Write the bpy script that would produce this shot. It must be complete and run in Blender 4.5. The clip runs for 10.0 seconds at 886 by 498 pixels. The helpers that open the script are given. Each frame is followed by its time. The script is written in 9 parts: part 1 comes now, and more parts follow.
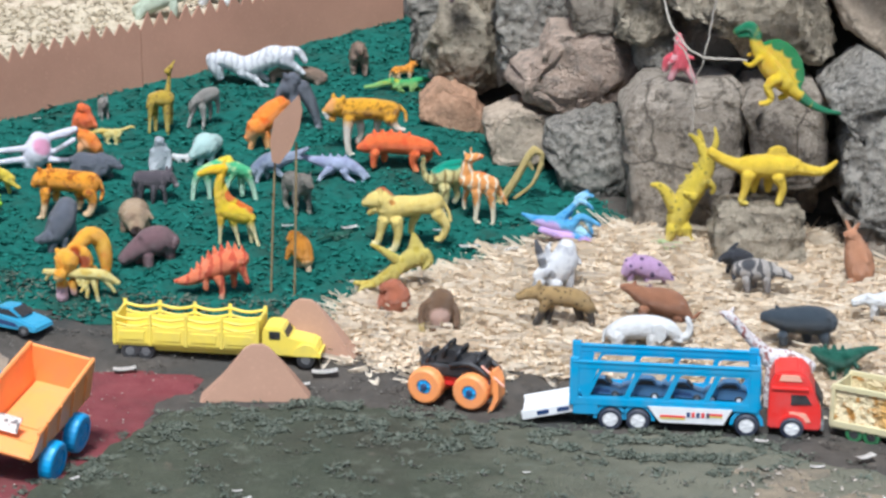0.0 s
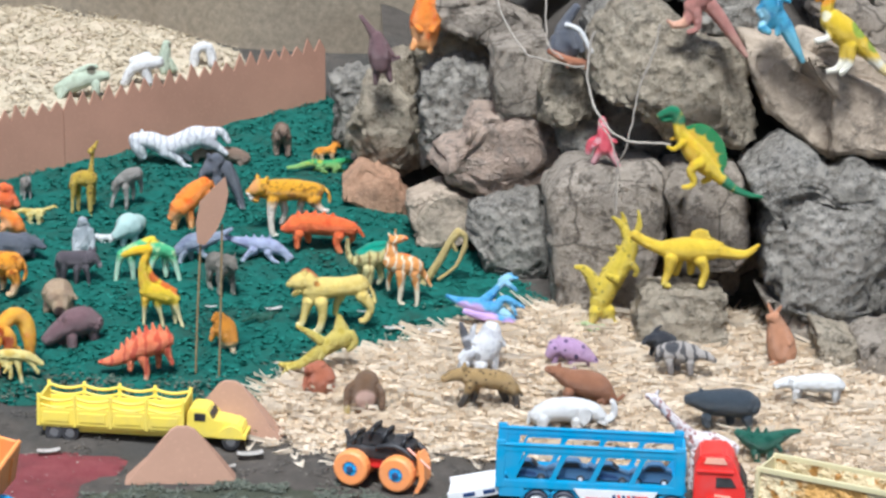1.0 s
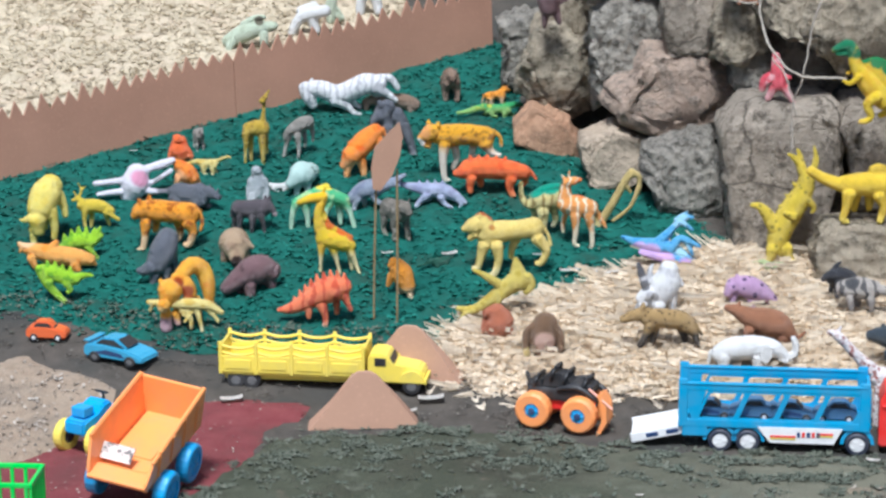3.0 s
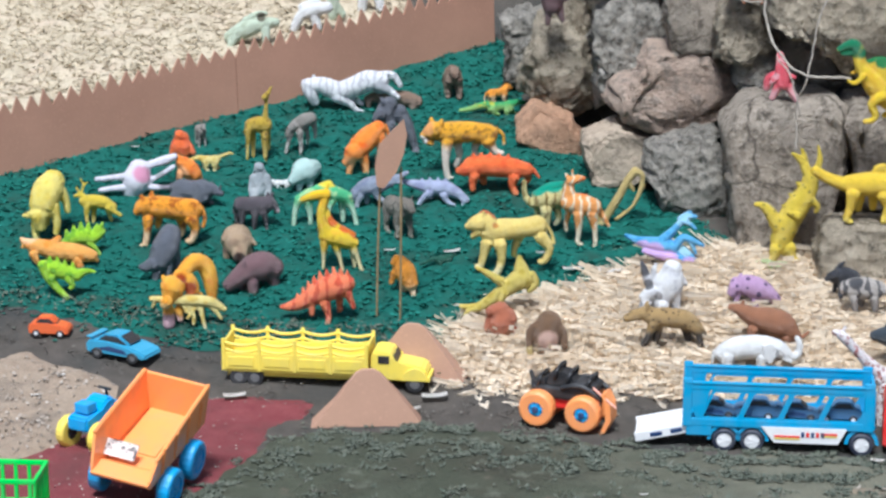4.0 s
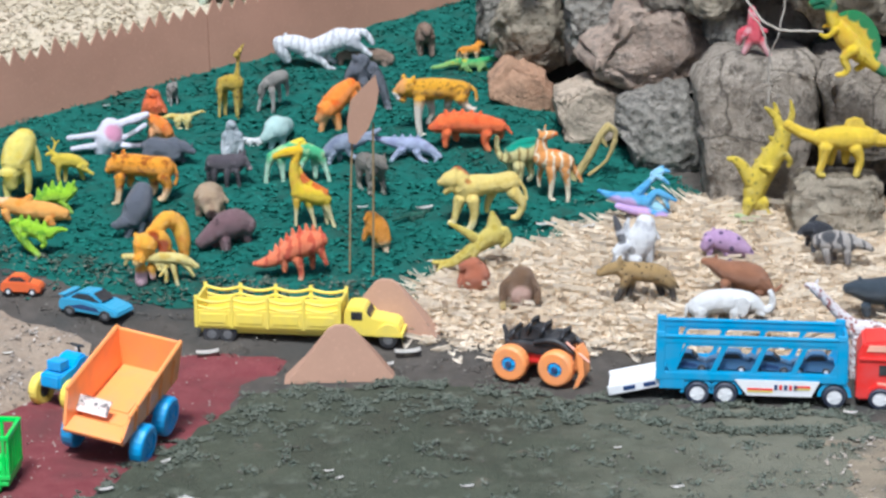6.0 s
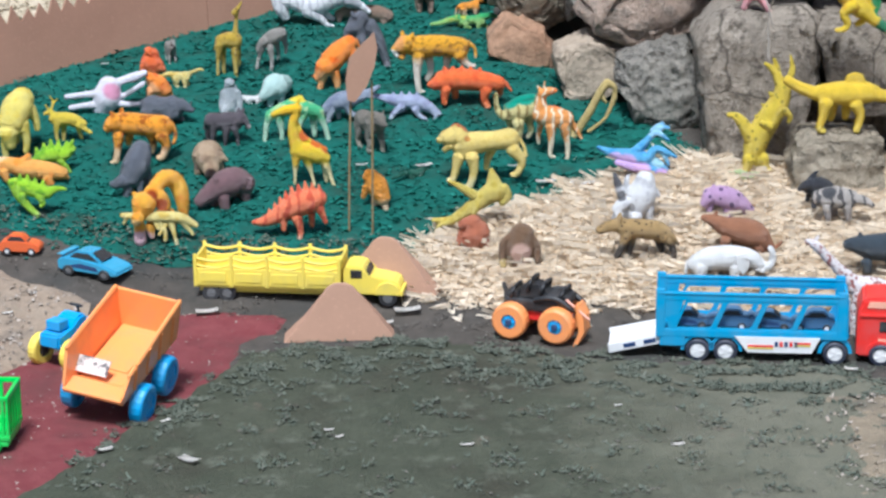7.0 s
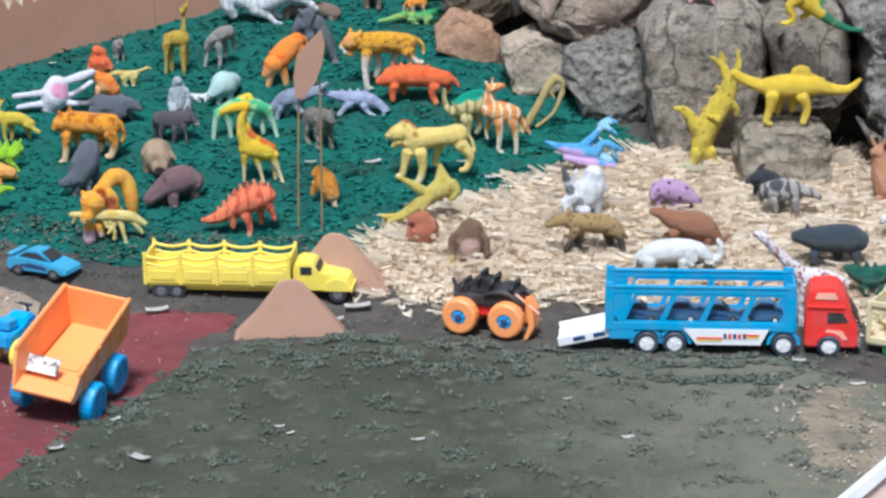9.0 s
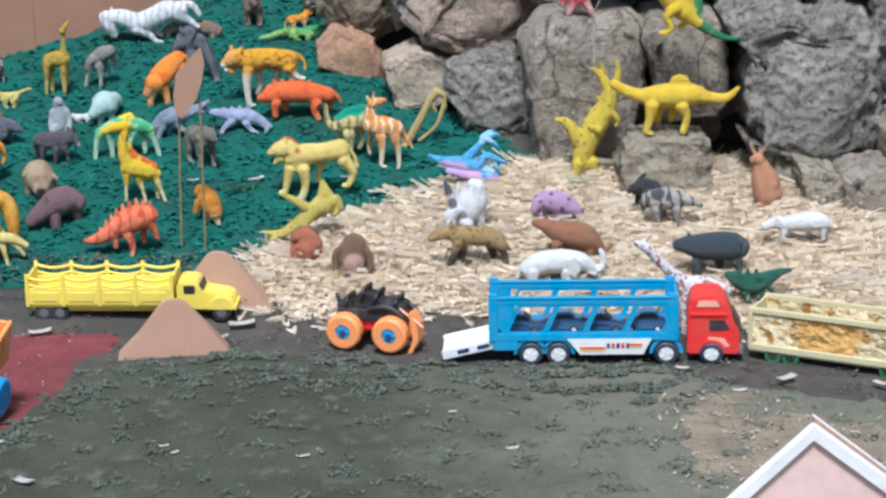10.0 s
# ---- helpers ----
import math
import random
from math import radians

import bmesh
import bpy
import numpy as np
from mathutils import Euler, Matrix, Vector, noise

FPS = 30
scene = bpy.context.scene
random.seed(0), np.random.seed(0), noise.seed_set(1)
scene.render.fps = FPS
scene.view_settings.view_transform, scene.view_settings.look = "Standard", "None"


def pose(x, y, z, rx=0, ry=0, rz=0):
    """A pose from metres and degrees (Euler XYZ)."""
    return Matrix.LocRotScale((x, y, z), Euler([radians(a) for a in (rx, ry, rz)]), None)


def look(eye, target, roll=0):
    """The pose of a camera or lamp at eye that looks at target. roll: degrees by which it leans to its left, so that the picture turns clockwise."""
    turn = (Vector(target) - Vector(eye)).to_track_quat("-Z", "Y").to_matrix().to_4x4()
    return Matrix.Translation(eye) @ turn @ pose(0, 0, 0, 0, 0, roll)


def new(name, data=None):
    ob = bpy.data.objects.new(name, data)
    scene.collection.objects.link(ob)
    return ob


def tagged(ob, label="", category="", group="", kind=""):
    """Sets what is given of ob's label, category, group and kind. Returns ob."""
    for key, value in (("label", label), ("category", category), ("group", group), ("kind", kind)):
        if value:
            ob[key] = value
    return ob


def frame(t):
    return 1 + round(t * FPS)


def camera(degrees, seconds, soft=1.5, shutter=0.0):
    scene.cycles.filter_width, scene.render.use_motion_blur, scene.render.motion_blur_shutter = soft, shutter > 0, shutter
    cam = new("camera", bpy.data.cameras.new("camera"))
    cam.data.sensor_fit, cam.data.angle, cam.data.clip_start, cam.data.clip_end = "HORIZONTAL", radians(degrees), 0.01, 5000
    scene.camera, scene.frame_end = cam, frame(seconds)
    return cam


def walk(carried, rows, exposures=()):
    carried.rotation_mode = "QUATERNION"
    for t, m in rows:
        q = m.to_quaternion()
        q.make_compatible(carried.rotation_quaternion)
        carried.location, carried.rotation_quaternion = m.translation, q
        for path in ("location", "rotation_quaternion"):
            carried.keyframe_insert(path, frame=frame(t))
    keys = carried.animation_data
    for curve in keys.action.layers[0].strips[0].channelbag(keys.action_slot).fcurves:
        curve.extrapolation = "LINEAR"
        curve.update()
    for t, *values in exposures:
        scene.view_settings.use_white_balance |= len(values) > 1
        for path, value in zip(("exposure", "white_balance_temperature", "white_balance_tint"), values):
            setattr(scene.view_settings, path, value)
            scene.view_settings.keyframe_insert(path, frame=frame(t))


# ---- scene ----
cam = camera(19.77, 10.0, soft=2.7)
# seconds, eye x y z, tilt, lean, turn
ROWS = [
    (0.0, 0.0379, -2.1159, 0.7737, 73.642, -1.012, -0.587),
    (0.2, 0.0346, -2.1168, 0.7769, 73.885, -1.548, -0.828),
    (0.4, 0.0313, -2.1176, 0.7802, 74.426, -1.932, -1.113),
    (0.5, 0.0296, -2.1181, 0.7818, 74.697, -2.007, -1.012),
    (0.6, 0.0277, -2.1185, 0.7816, 75.309, -1.785, -0.835),
    (0.7, 0.0259, -2.1188, 0.7815, 75.837, -1.821, -1.384),
    (0.8, 0.0240, -2.1192, 0.7813, 75.624, -2.040, -2.047),
    (1.0, 0.0202, -2.1200, 0.7810, 75.390, -1.771, -2.551),
    (1.2, 0.0150, -2.1203, 0.7790, 74.526, -1.646, -2.070),
    (1.3, 0.0123, -2.1205, 0.7780, 74.196, -1.758, -1.925),
    (1.5, 0.0071, -2.1209, 0.7761, 74.161, -1.361, -0.680),
    (1.7, 0.0043, -2.1204, 0.7766, 74.532, -1.111, 0.184),
    (1.8, 0.0029, -2.1202, 0.7768, 74.570, -0.941, 0.404),
    (2.0, 0.0002, -2.1198, 0.7773, 74.819, -0.308, 0.537),
    (2.2, 0.0008, -2.1192, 0.7773, 74.787, -0.123, 0.224),
    (2.5, 0.0016, -2.1183, 0.7773, 74.853, 0.233, 0.389),
    (2.7, 0.0016, -2.1183, 0.7746, 74.617, 0.380, 0.438),
    (3.8, -0.0118, -2.1113, 0.7705, 73.957, -0.005, 0.512),
    (4.0, -0.0121, -2.1129, 0.7723, 74.155, -0.000, 0.368),
    (4.2, -0.0118, -2.1131, 0.7716, 74.150, 0.132, 0.245),
    (4.5, -0.0112, -2.1133, 0.7704, 73.928, -0.000, -0.000),
    (5.0, -0.0121, -2.1152, 0.7706, 73.561, -0.018, -0.043),
    (5.5, -0.0124, -2.1117, 0.7654, 73.453, 0.094, -0.206),
    (5.7, -0.0102, -2.1132, 0.7620, 73.455, 0.087, -0.230),
    (6.8, -0.0073, -2.1089, 0.7632, 72.589, 0.540, -0.219),
    (7.0, -0.0069, -2.1074, 0.7631, 72.376, 0.424, -0.282),
    (7.3, -0.0074, -2.1072, 0.7636, 72.480, 0.225, -0.557),
    (7.5, -0.0077, -2.1070, 0.7639, 72.358, 0.107, -0.648),
    (8.0, -0.0073, -2.1064, 0.7625, 72.331, 0.229, -0.690),
    (8.3, -0.0049, -2.1085, 0.7632, 72.249, 0.305, -0.986),
    (8.5, -0.0034, -2.1099, 0.7637, 72.374, 0.484, -1.241),
    (9.0, -0.0038, -2.1122, 0.7623, 72.319, 0.638, -1.465),
    (9.3, -0.0018, -2.1120, 0.7616, 72.149, 0.624, -1.731),
    (9.5, -0.0005, -2.1119, 0.7610, 72.299, 0.784, -2.049),
    (9.7, 0.0039, -2.1131, 0.7620, 72.286, 0.890, -2.701),
    (9.9, 0.0082, -2.1143, 0.7629, 72.473, 0.884, -3.549),
    (10.0, 0.0104, -2.1148, 0.7634, 72.592, 1.097, -4.002),
]
walk(cam, [(t, pose(x, y, z, rx, ry, rz)) for t, x, y, z, rx, ry, rz in ROWS], [(0, 0.93, 5790, 8), (0.5, 0.95, 5790, 8), (1.0, 1.01, 5800, 8), (2.0, 0.93, 5790, 8), (4.0, 0.92, 5730, 8), (7.5, 0.91, 5690, 8), (10, 0.85, 5630, 8)])

# ---- light: soft open shade under a bright hazy sky ----
SUN_HIGH, SUN_TURN = radians(62), radians(192)
sky_world = bpy.data.worlds.new("sky")
scene.world = sky_world
sky_world.use_nodes = True
wt = sky_world.node_tree
wt.nodes.clear()
sky = wt.nodes.new("ShaderNodeTexSky")
sky.sky_type, sky.sun_disc = "NISHITA", False
sky.sun_elevation, sky.sun_rotation = SUN_HIGH, SUN_TURN
sky.dust_density, sky.air_density, sky.ozone_density = 3.0, 1.0, 1.0
bg = wt.nodes.new("ShaderNodeBackground")
bg.inputs["Strength"].default_value = 0.057
wo = wt.nodes.new("ShaderNodeOutputWorld")
wt.links.new(sky.outputs[0], bg.inputs[0])
wt.links.new(bg.outputs[0], wo.inputs[0])
sun = new("sun", bpy.data.lights.new("sun", "SUN"))
sun.data.energy, sun.data.angle, sun.data.color = 2.72, radians(13), (1.0, 0.97, 0.93)
sun.matrix_world = look((math.sin(SUN_TURN) * math.cos(SUN_HIGH), math.cos(SUN_TURN) * math.cos(SUN_HIGH), math.sin(SUN_HIGH)), (0, 0, 0))


# ---- materials ----
def shader(name):
    m = bpy.data.materials.new(name)
    m.use_nodes = True
    nt = m.node_tree
    return m, nt, nt.nodes["Principled BSDF"]


def node(nt, kind, **kw):
    n = nt.nodes.new(kind)
    for key, value in kw.items():
        n.inputs[key].default_value = value
    return n


def rgb(c):
    return (*c, 1.0)


def mixer(nt, fac, a, b):
    """Mix of two colours or sockets."""
    n = nt.nodes.new("ShaderNodeMix")
    n.data_type = "RGBA"
    for sock, v in ((n.inputs[0], fac), (n.inputs[6], a), (n.inputs[7], b)):
        if isinstance(v, bpy.types.NodeSocket):
            nt.links.new(v, sock)
        else:
            sock.default_value = rgb(v) if isinstance(v, tuple) and len(v) == 3 else v
    return n.outputs[2]


def ramp(nt, fac, lo, hi, flip=False):
    n = nt.nodes.new("ShaderNodeMapRange")
    n.inputs[1].default_value, n.inputs[2].default_value = lo, hi
    if flip:
        n.inputs[3].default_value, n.inputs[4].default_value = 1.0, 0.0
    nt.links.new(fac, n.inputs[0])
    return n.outputs[0]


def noise_of(nt, coord, scale, detail=4.0, rough=0.6):
    n = node(nt, "ShaderNodeTexNoise", Scale=scale, Detail=detail, Roughness=rough)
    if coord is not None:
        nt.links.new(coord, n.inputs["Vector"])
    return n.outputs[0]


def coords(nt, which="Object"):
    return nt.nodes.new("ShaderNodeTexCoord").outputs[which]


def bumped(nt, bsdf, height, strength, distance):
    n = node(nt, "ShaderNodeBump", Strength=strength, Distance=distance)
    nt.links.new(height, n.inputs["Height"])
    nt.links.new(n.outputs[0], bsdf.inputs["Normal"])


def surface(name, a, b, scale=60.0, rough=0.85, bump=0.3, dist=0.002, fine=600.0, c=None, cscale=12.0, spec=0.3):
    """Matt mixed surface: two colours at one scale, a third in large stains, fine grain in relief."""
    m, nt, bsdf = shader(name)
    co = coords(nt)
    n1 = noise_of(nt, co, scale, 6.0, 0.65)
    n2 = noise_of(nt, co, fine, 3.0, 0.7)
    col = mixer(nt, ramp(nt, n1, 0.35, 0.65), a, b)
    if c:
        col = mixer(nt, ramp(nt, noise_of(nt, co, cscale, 5.0, 0.6), 0.48, 0.66), col, c)
    dark = mixer(nt, ramp(nt, n2, 0.3, 0.7), tuple(v * 0.72 for v in (1, 1, 1)), (1.12, 1.12, 1.12))
    mul = nt.nodes.new("ShaderNodeMix")
    mul.data_type, mul.blend_type = "RGBA", "MULTIPLY"
    mul.inputs[0].default_value = 1.0
    nt.links.new(col, mul.inputs[6])
    nt.links.new(dark, mul.inputs[7])
    nt.links.new(mul.outputs[2], bsdf.inputs["Base Color"])
    add = nt.nodes.new("ShaderNodeMath")
    add.operation = "ADD"
    nt.links.new(n1, add.inputs[0])
    nt.links.new(n2, add.inputs[1])
    bumped(nt, bsdf, add.outputs[0], bump, dist)
    bsdf.inputs["Roughness"].default_value = rough
    bsdf.inputs["Specular IOR Level"].default_value = spec
    return m


def flakes(name, a, b, c, rough=0.8, thin=0.0):
    """Loose chips whose shade differs from chip to chip."""
    m, nt, bsdf = shader(name)
    geo = nt.nodes.new("ShaderNodeNewGeometry")
    isl = geo.outputs["Random Per Island"]
    col = mixer(nt, ramp(nt, isl, 0.0, 0.6), a, b)
    col = mixer(nt, ramp(nt, isl, 0.72, 0.8), col, c)
    col = mixer(nt, ramp(nt, noise_of(nt, coords(nt), 350.0), 0.4, 0.75), col, tuple(v * 0.8 for v in a))
    nt.links.new(col, bsdf.inputs["Base Color"])
    bsdf.inputs["Roughness"].default_value = rough
    bsdf.inputs["Specular IOR Level"].default_value = 0.25
    if thin:
        glow = nt.nodes.new("ShaderNodeBsdfTranslucent")
        mix = nt.nodes.new("ShaderNodeMixShader")
        mix.inputs[0].default_value = thin
        nt.links.new(col, glow.inputs[0])
        nt.links.new(bsdf.outputs[0], mix.inputs[1])
        nt.links.new(glow.outputs[0], mix.inputs[2])
        for n in nt.nodes:
            if n.bl_idname == "ShaderNodeOutputMaterial":
                nt.links.new(mix.outputs[0], n.inputs[0])
    return m


def plastic(name, colour, rough=0.38, wear=0.12, spec=0.5):
    """Moulded toy plastic with faint scuffs and dust."""
    m, nt, bsdf = shader(name)
    co = coords(nt)
    n1 = noise_of(nt, co, 55.0, 5.0)
    n2 = noise_of(nt, co, 420.0, 3.0)
    dusty = tuple(v * 0.75 + 0.06 for v in colour)
    col = mixer(nt, ramp(nt, n1, 0.42, 0.8), colour, dusty)
    nt.links.new(col, bsdf.inputs["Base Color"])
    nt.links.new(ramp(nt, n1, 0.2, 0.9), bsdf.inputs["Roughness"])
    r = nt.nodes.new("ShaderNodeMapRange")
    r.inputs[3].default_value, r.inputs[4].default_value = rough - wear, rough + wear
    nt.links.new(n1, r.inputs[0])
    nt.links.new(r.outputs[0], bsdf.inputs["Roughness"])
    bumped(nt, bsdf, n2, 0.12, 0.0006)
    bsdf.inputs["Specular IOR Level"].default_value = spec
    return m


def hide(name, back, legs=None, leg_z=0.3, pattern="", second=(0.05, 0.04, 0.03), patches=(), rough=0.36, density=9.0):
    """Painted toy skin in the toy's own coordinates: back and leg colours, stripes or spots, sprayed patches (centre, radius, colour)."""
    m, nt, bsdf = shader(name)
    co = coords(nt)
    sep = nt.nodes.new("ShaderNodeSeparateXYZ")
    nt.links.new(co, sep.inputs[0])
    n1 = noise_of(nt, co, 7.0, 5.0)
    n2 = noise_of(nt, co, 38.0, 4.0)
    col = mixer(nt, ramp(nt, n1, 0.38, 0.68), back, tuple(v * (0.90 if min(back) > 0.45 else 0.82) for v in back))
    col = mixer(nt, ramp(nt, n2, 0.55, 0.9), col, tuple(min(0.9, v * 1.12 + 0.02) for v in back))
    if pattern == "stripes":
        wv = node(nt, "ShaderNodeTexWave", Scale=density, Distortion=6.0, Detail=3.0)
        wv.inputs["Detail Scale"].default_value = 2.5
        nt.links.new(co, wv.inputs["Vector"])
        col = mixer(nt, ramp(nt, wv.outputs[1], 0.72, 0.84), col, second)
    elif pattern == "spots":
        vo = node(nt, "ShaderNodeTexVoronoi", Scale=density)
        nt.links.new(co, vo.inputs["Vector"])
        col = mixer(nt, ramp(nt, vo.outputs[0], 0.22, 0.3, True), col, second)
    elif pattern == "blotch":
        col = mixer(nt, ramp(nt, noise_of(nt, co, density, 3.0), 0.52, 0.6), col, second)
    if legs:
        wob = nt.nodes.new("ShaderNodeMath")
        wob.operation = "MULTIPLY_ADD"
        wob.inputs[1].default_value = 0.16
        nt.links.new(n1, wob.inputs[0])
        nt.links.new(sep.outputs[2], wob.inputs[2])
        col = mixer(nt, ramp(nt, wob.outputs[0], leg_z + 0.02, leg_z + 0.14, True), col, legs)
    for centre, radius, colour in patches:
        d = nt.nodes.new("ShaderNodeVectorMath")
        d.operation = "DISTANCE"
        d.inputs[1].default_value = centre
        nt.links.new(co, d.inputs[0])
        w = nt.nodes.new("ShaderNodeMath")
        w.operation = "MULTIPLY_ADD"
        w.inputs[1].default_value = radius * 0.5
        nt.links.new(n2, w.inputs[0])
        nt.links.new(d.outputs["Value"], w.inputs[2])
        col = mixer(nt, ramp(nt, w.outputs[0], radius * 1.1, radius * 1.35, True), col, colour)
    nt.links.new(col, bsdf.inputs["Base Color"])
    bsdf.inputs["Roughness"].default_value = rough
    add = nt.nodes.new("ShaderNodeMath")
    add.operation = "ADD"
    nt.links.new(n1, add.inputs[0])
    nt.links.new(n2, add.inputs[1])
    bumped(nt, bsdf, add.outputs[0], 0.5, 0.045)
    return m


def stone(name, a, b, c, scale=16.0, pits=0.6, crack=0.0, relief=0.015):
    m, nt, bsdf = shader(name)
    co = coords(nt)
    info = nt.nodes.new("ShaderNodeObjectInfo")
    off = nt.nodes.new("ShaderNodeVectorMath")
    off.operation = "MULTIPLY_ADD"
    off.inputs[1].default_value = (3, 5, 7)
    comb = nt.nodes.new("ShaderNodeCombineXYZ")
    for i in range(3):
        nt.links.new(info.outputs["Random"], comb.inputs[i])
    nt.links.new(comb.outputs[0], off.inputs[0])
    nt.links.new(co, off.inputs[2])
    v = off.outputs[0]
    n1 = noise_of(nt, v, scale, 8.0, 0.65)
    n2 = noise_of(nt, v, scale * 5, 6.0, 0.7)
    n3 = noise_of(nt, v, scale * 22, 4.0, 0.75)
    vo = node(nt, "ShaderNodeTexVoronoi", Scale=scale * 4.5)
    nt.links.new(v, vo.inputs["Vector"])
    col = mixer(nt, ramp(nt, n1, 0.38, 0.62), a, b)
    col = mixer(nt, ramp(nt, n2, 0.50, 0.60), col, tuple(x * 0.88 for x in c))
    col = mixer(nt, ramp(nt, n3, 0.47, 0.70), col, tuple(x * 1.14 for x in b))
    if crack:
        warp = nt.nodes.new("ShaderNodeVectorMath")
        warp.operation = "MULTIPLY_ADD"
        warp.inputs[1].default_value = (0.06, 0.06, 0.06)
        nz = node(nt, "ShaderNodeTexNoise", Scale=14.0, Detail=4.0)
        nt.links.new(v, nz.inputs["Vector"])
        nt.links.new(nz.outputs[1], warp.inputs[0])
        nt.links.new(v, warp.inputs[2])
        ck = node(nt, "ShaderNodeTexVoronoi", Scale=crack)
        ck.feature = "DISTANCE_TO_EDGE"
        nt.links.new(warp.outputs[0], ck.inputs["Vector"])
        col = mixer(nt, ramp(nt, ck.outputs[0], 0.0, 0.02, True), col, tuple(x * 0.6 for x in c))
    nt.links.new(col, bsdf.inputs["Base Color"])
    h = nt.nodes.new("ShaderNodeMath")
    h.operation = "MULTIPLY_ADD"
    h.inputs[1].default_value = pits
    nt.links.new(vo.outputs[0], h.inputs[0])
    nt.links.new(n2, h.inputs[2])
    h2 = nt.nodes.new("ShaderNodeMath")
    h2.operation = "MULTIPLY_ADD"
    h2.inputs[1].default_value = 0.5
    nt.links.new(n3, h2.inputs[0])
    nt.links.new(h.outputs[0], h2.inputs[2])
    bumped(nt, bsdf, h2.outputs[0], 1.0, relief)
    bsdf.inputs["Roughness"].default_value = 0.95
    bsdf.inputs["Specular IOR Level"].default_value = 0.15
    return m


def field_ground():
    """Grey-green sawdust that thins out to brownish dust towards one end of the field."""
    m = surface("grey_green_sawdust", (0.062, 0.070, 0.046), (0.090, 0.097, 0.066), 16, 0.95, 0.8, 0.004, 420, (0.058, 0.056, 0.038), 6)
    nt = m.node_tree
    bsdf = [n for n in nt.nodes if n.bl_idname == "ShaderNodeBsdfPrincipled"][0]
    old = bsdf.inputs["Base Color"].links[0].from_socket
    co = coords(nt)
    sep = nt.nodes.new("ShaderNodeSeparateXYZ")
    nt.links.new(co, sep.inputs[0])
    drift = nt.nodes.new("ShaderNodeMath")
    drift.operation = "MULTIPLY_ADD"
    drift.inputs[1].default_value = 0.5
    nt.links.new(noise_of(nt, co, 11.0, 7.0, 0.7), drift.inputs[0])
    nt.links.new(sep.outputs[0], drift.inputs[2])
    col = mixer(nt, ramp(nt, drift.outputs[0], DUST_FROM + 0.2, DUST_FROM + 0.42), old, (0.170, 0.166, 0.12))
    col = mixer(nt, ramp(nt, noise_of(nt, co, 26.0, 6.0, 0.7), 0.56, 0.68), col, (0.128, 0.136, 0.1))
    col = mixer(nt, ramp(nt, noise_of(nt, co, 17.0, 6.0, 0.7), 0.62, 0.72), col, (0.15, 0.122, 0.09))
    nt.links.new(col, bsdf.inputs["Base Color"])
    return m


def cardboard(name, colour):
    m, nt, bsdf = shader(name)
    co = coords(nt)
    wv = node(nt, "ShaderNodeTexWave", Scale=70.0, Distortion=0.3, Detail=1.0)
    wv.bands_direction = "X"
    nt.links.new(co, wv.inputs["Vector"])
    n1 = noise_of(nt, co, 14.0, 5.0)
    n2 = noise_of(nt, co, 300.0, 3.0)
    col = mixer(nt, ramp(nt, n1, 0.35, 0.7), colour, tuple(v * 0.86 for v in colour))
    col = mixer(nt, ramp(nt, n2, 0.55, 0.8), col, tuple(v * 1.1 for v in colour))
    nt.links.new(col, bsdf.inputs["Base Color"])
    bumped(nt, bsdf, wv.outputs[1], 0.008, 0.0003)
    bsdf.inputs["Roughness"].default_value = 0.9
    bsdf.inputs["Specular IOR Level"].default_value = 0.15
    return m


DUST_FROM = 0.13
M_SOIL = surface("dark_soil", (0.0675, 0.0594, 0.0495), (0.104, 0.09, 0.0765), 45, 0.95, 0.5, 0.003, 700, (0.054, 0.054, 0.0495), 9)
M_GREEN = surface("green_sawdust", (0.0050, 0.080, 0.062), (0.0100, 0.125, 0.097), 90, 0.95, 0.4, 0.002, 500, (0.0150, 0.066, 0.049), 18)
M_GREENCHIP = flakes("green_chips", (0.0066, 0.106, 0.081), (0.0120, 0.142, 0.109), (0.0220, 0.184, 0.143))
M_MOSS = field_ground()
M_MOSSCHIP = flakes("grey_green_chips", (0.096, 0.115, 0.087), (0.132, 0.153, 0.120), (0.180, 0.188, 0.150))
M_TUFT = flakes("grey_green_tufts", (0.10, 0.115, 0.088), (0.135, 0.152, 0.117), (0.18, 0.19, 0.147))
M_GRIT = flakes("grit", (0.3, 0.25, 0.2), (0.5, 0.44, 0.38), (0.14, 0.12, 0.1))
M_ROADGRIT = flakes("road_grit", (0.055, 0.05, 0.042), (0.12, 0.105, 0.088), (0.24, 0.22, 0.19))
M_SAND = surface("sand", (0.306, 0.23, 0.166), (0.374, 0.297, 0.221), 60, 0.95, 0.6, 0.003, 600, (0.23, 0.187, 0.145), 16)
M_DIRT = surface("tan_dirt", (0.234, 0.190, 0.133), (0.324, 0.264, 0.184), 40, 0.95, 0.6, 0.003, 600, (0.167, 0.148, 0.111), 25)
M_RED = surface("red_powder", (0.17, 0.038, 0.042), (0.21, 0.055, 0.058), 60, 0.95, 0.4, 0.002, 700, (0.14, 0.045, 0.045), 14)
M_STRAWBED = surface("shavings_bed", (0.75, 0.62, 0.46), (0.81, 0.69, 0.55), 130, 0.9, 0.4, 0.002, 400, (0.69, 0.53, 0.38), 20)
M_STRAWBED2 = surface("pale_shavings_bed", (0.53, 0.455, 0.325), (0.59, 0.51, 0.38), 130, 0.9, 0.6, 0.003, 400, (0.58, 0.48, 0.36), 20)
M_STRAW = flakes("wood_shavings", (0.80, 0.68, 0.515), (0.85, 0.755, 0.61), (0.74, 0.60, 0.43), 0.8, 0.15)
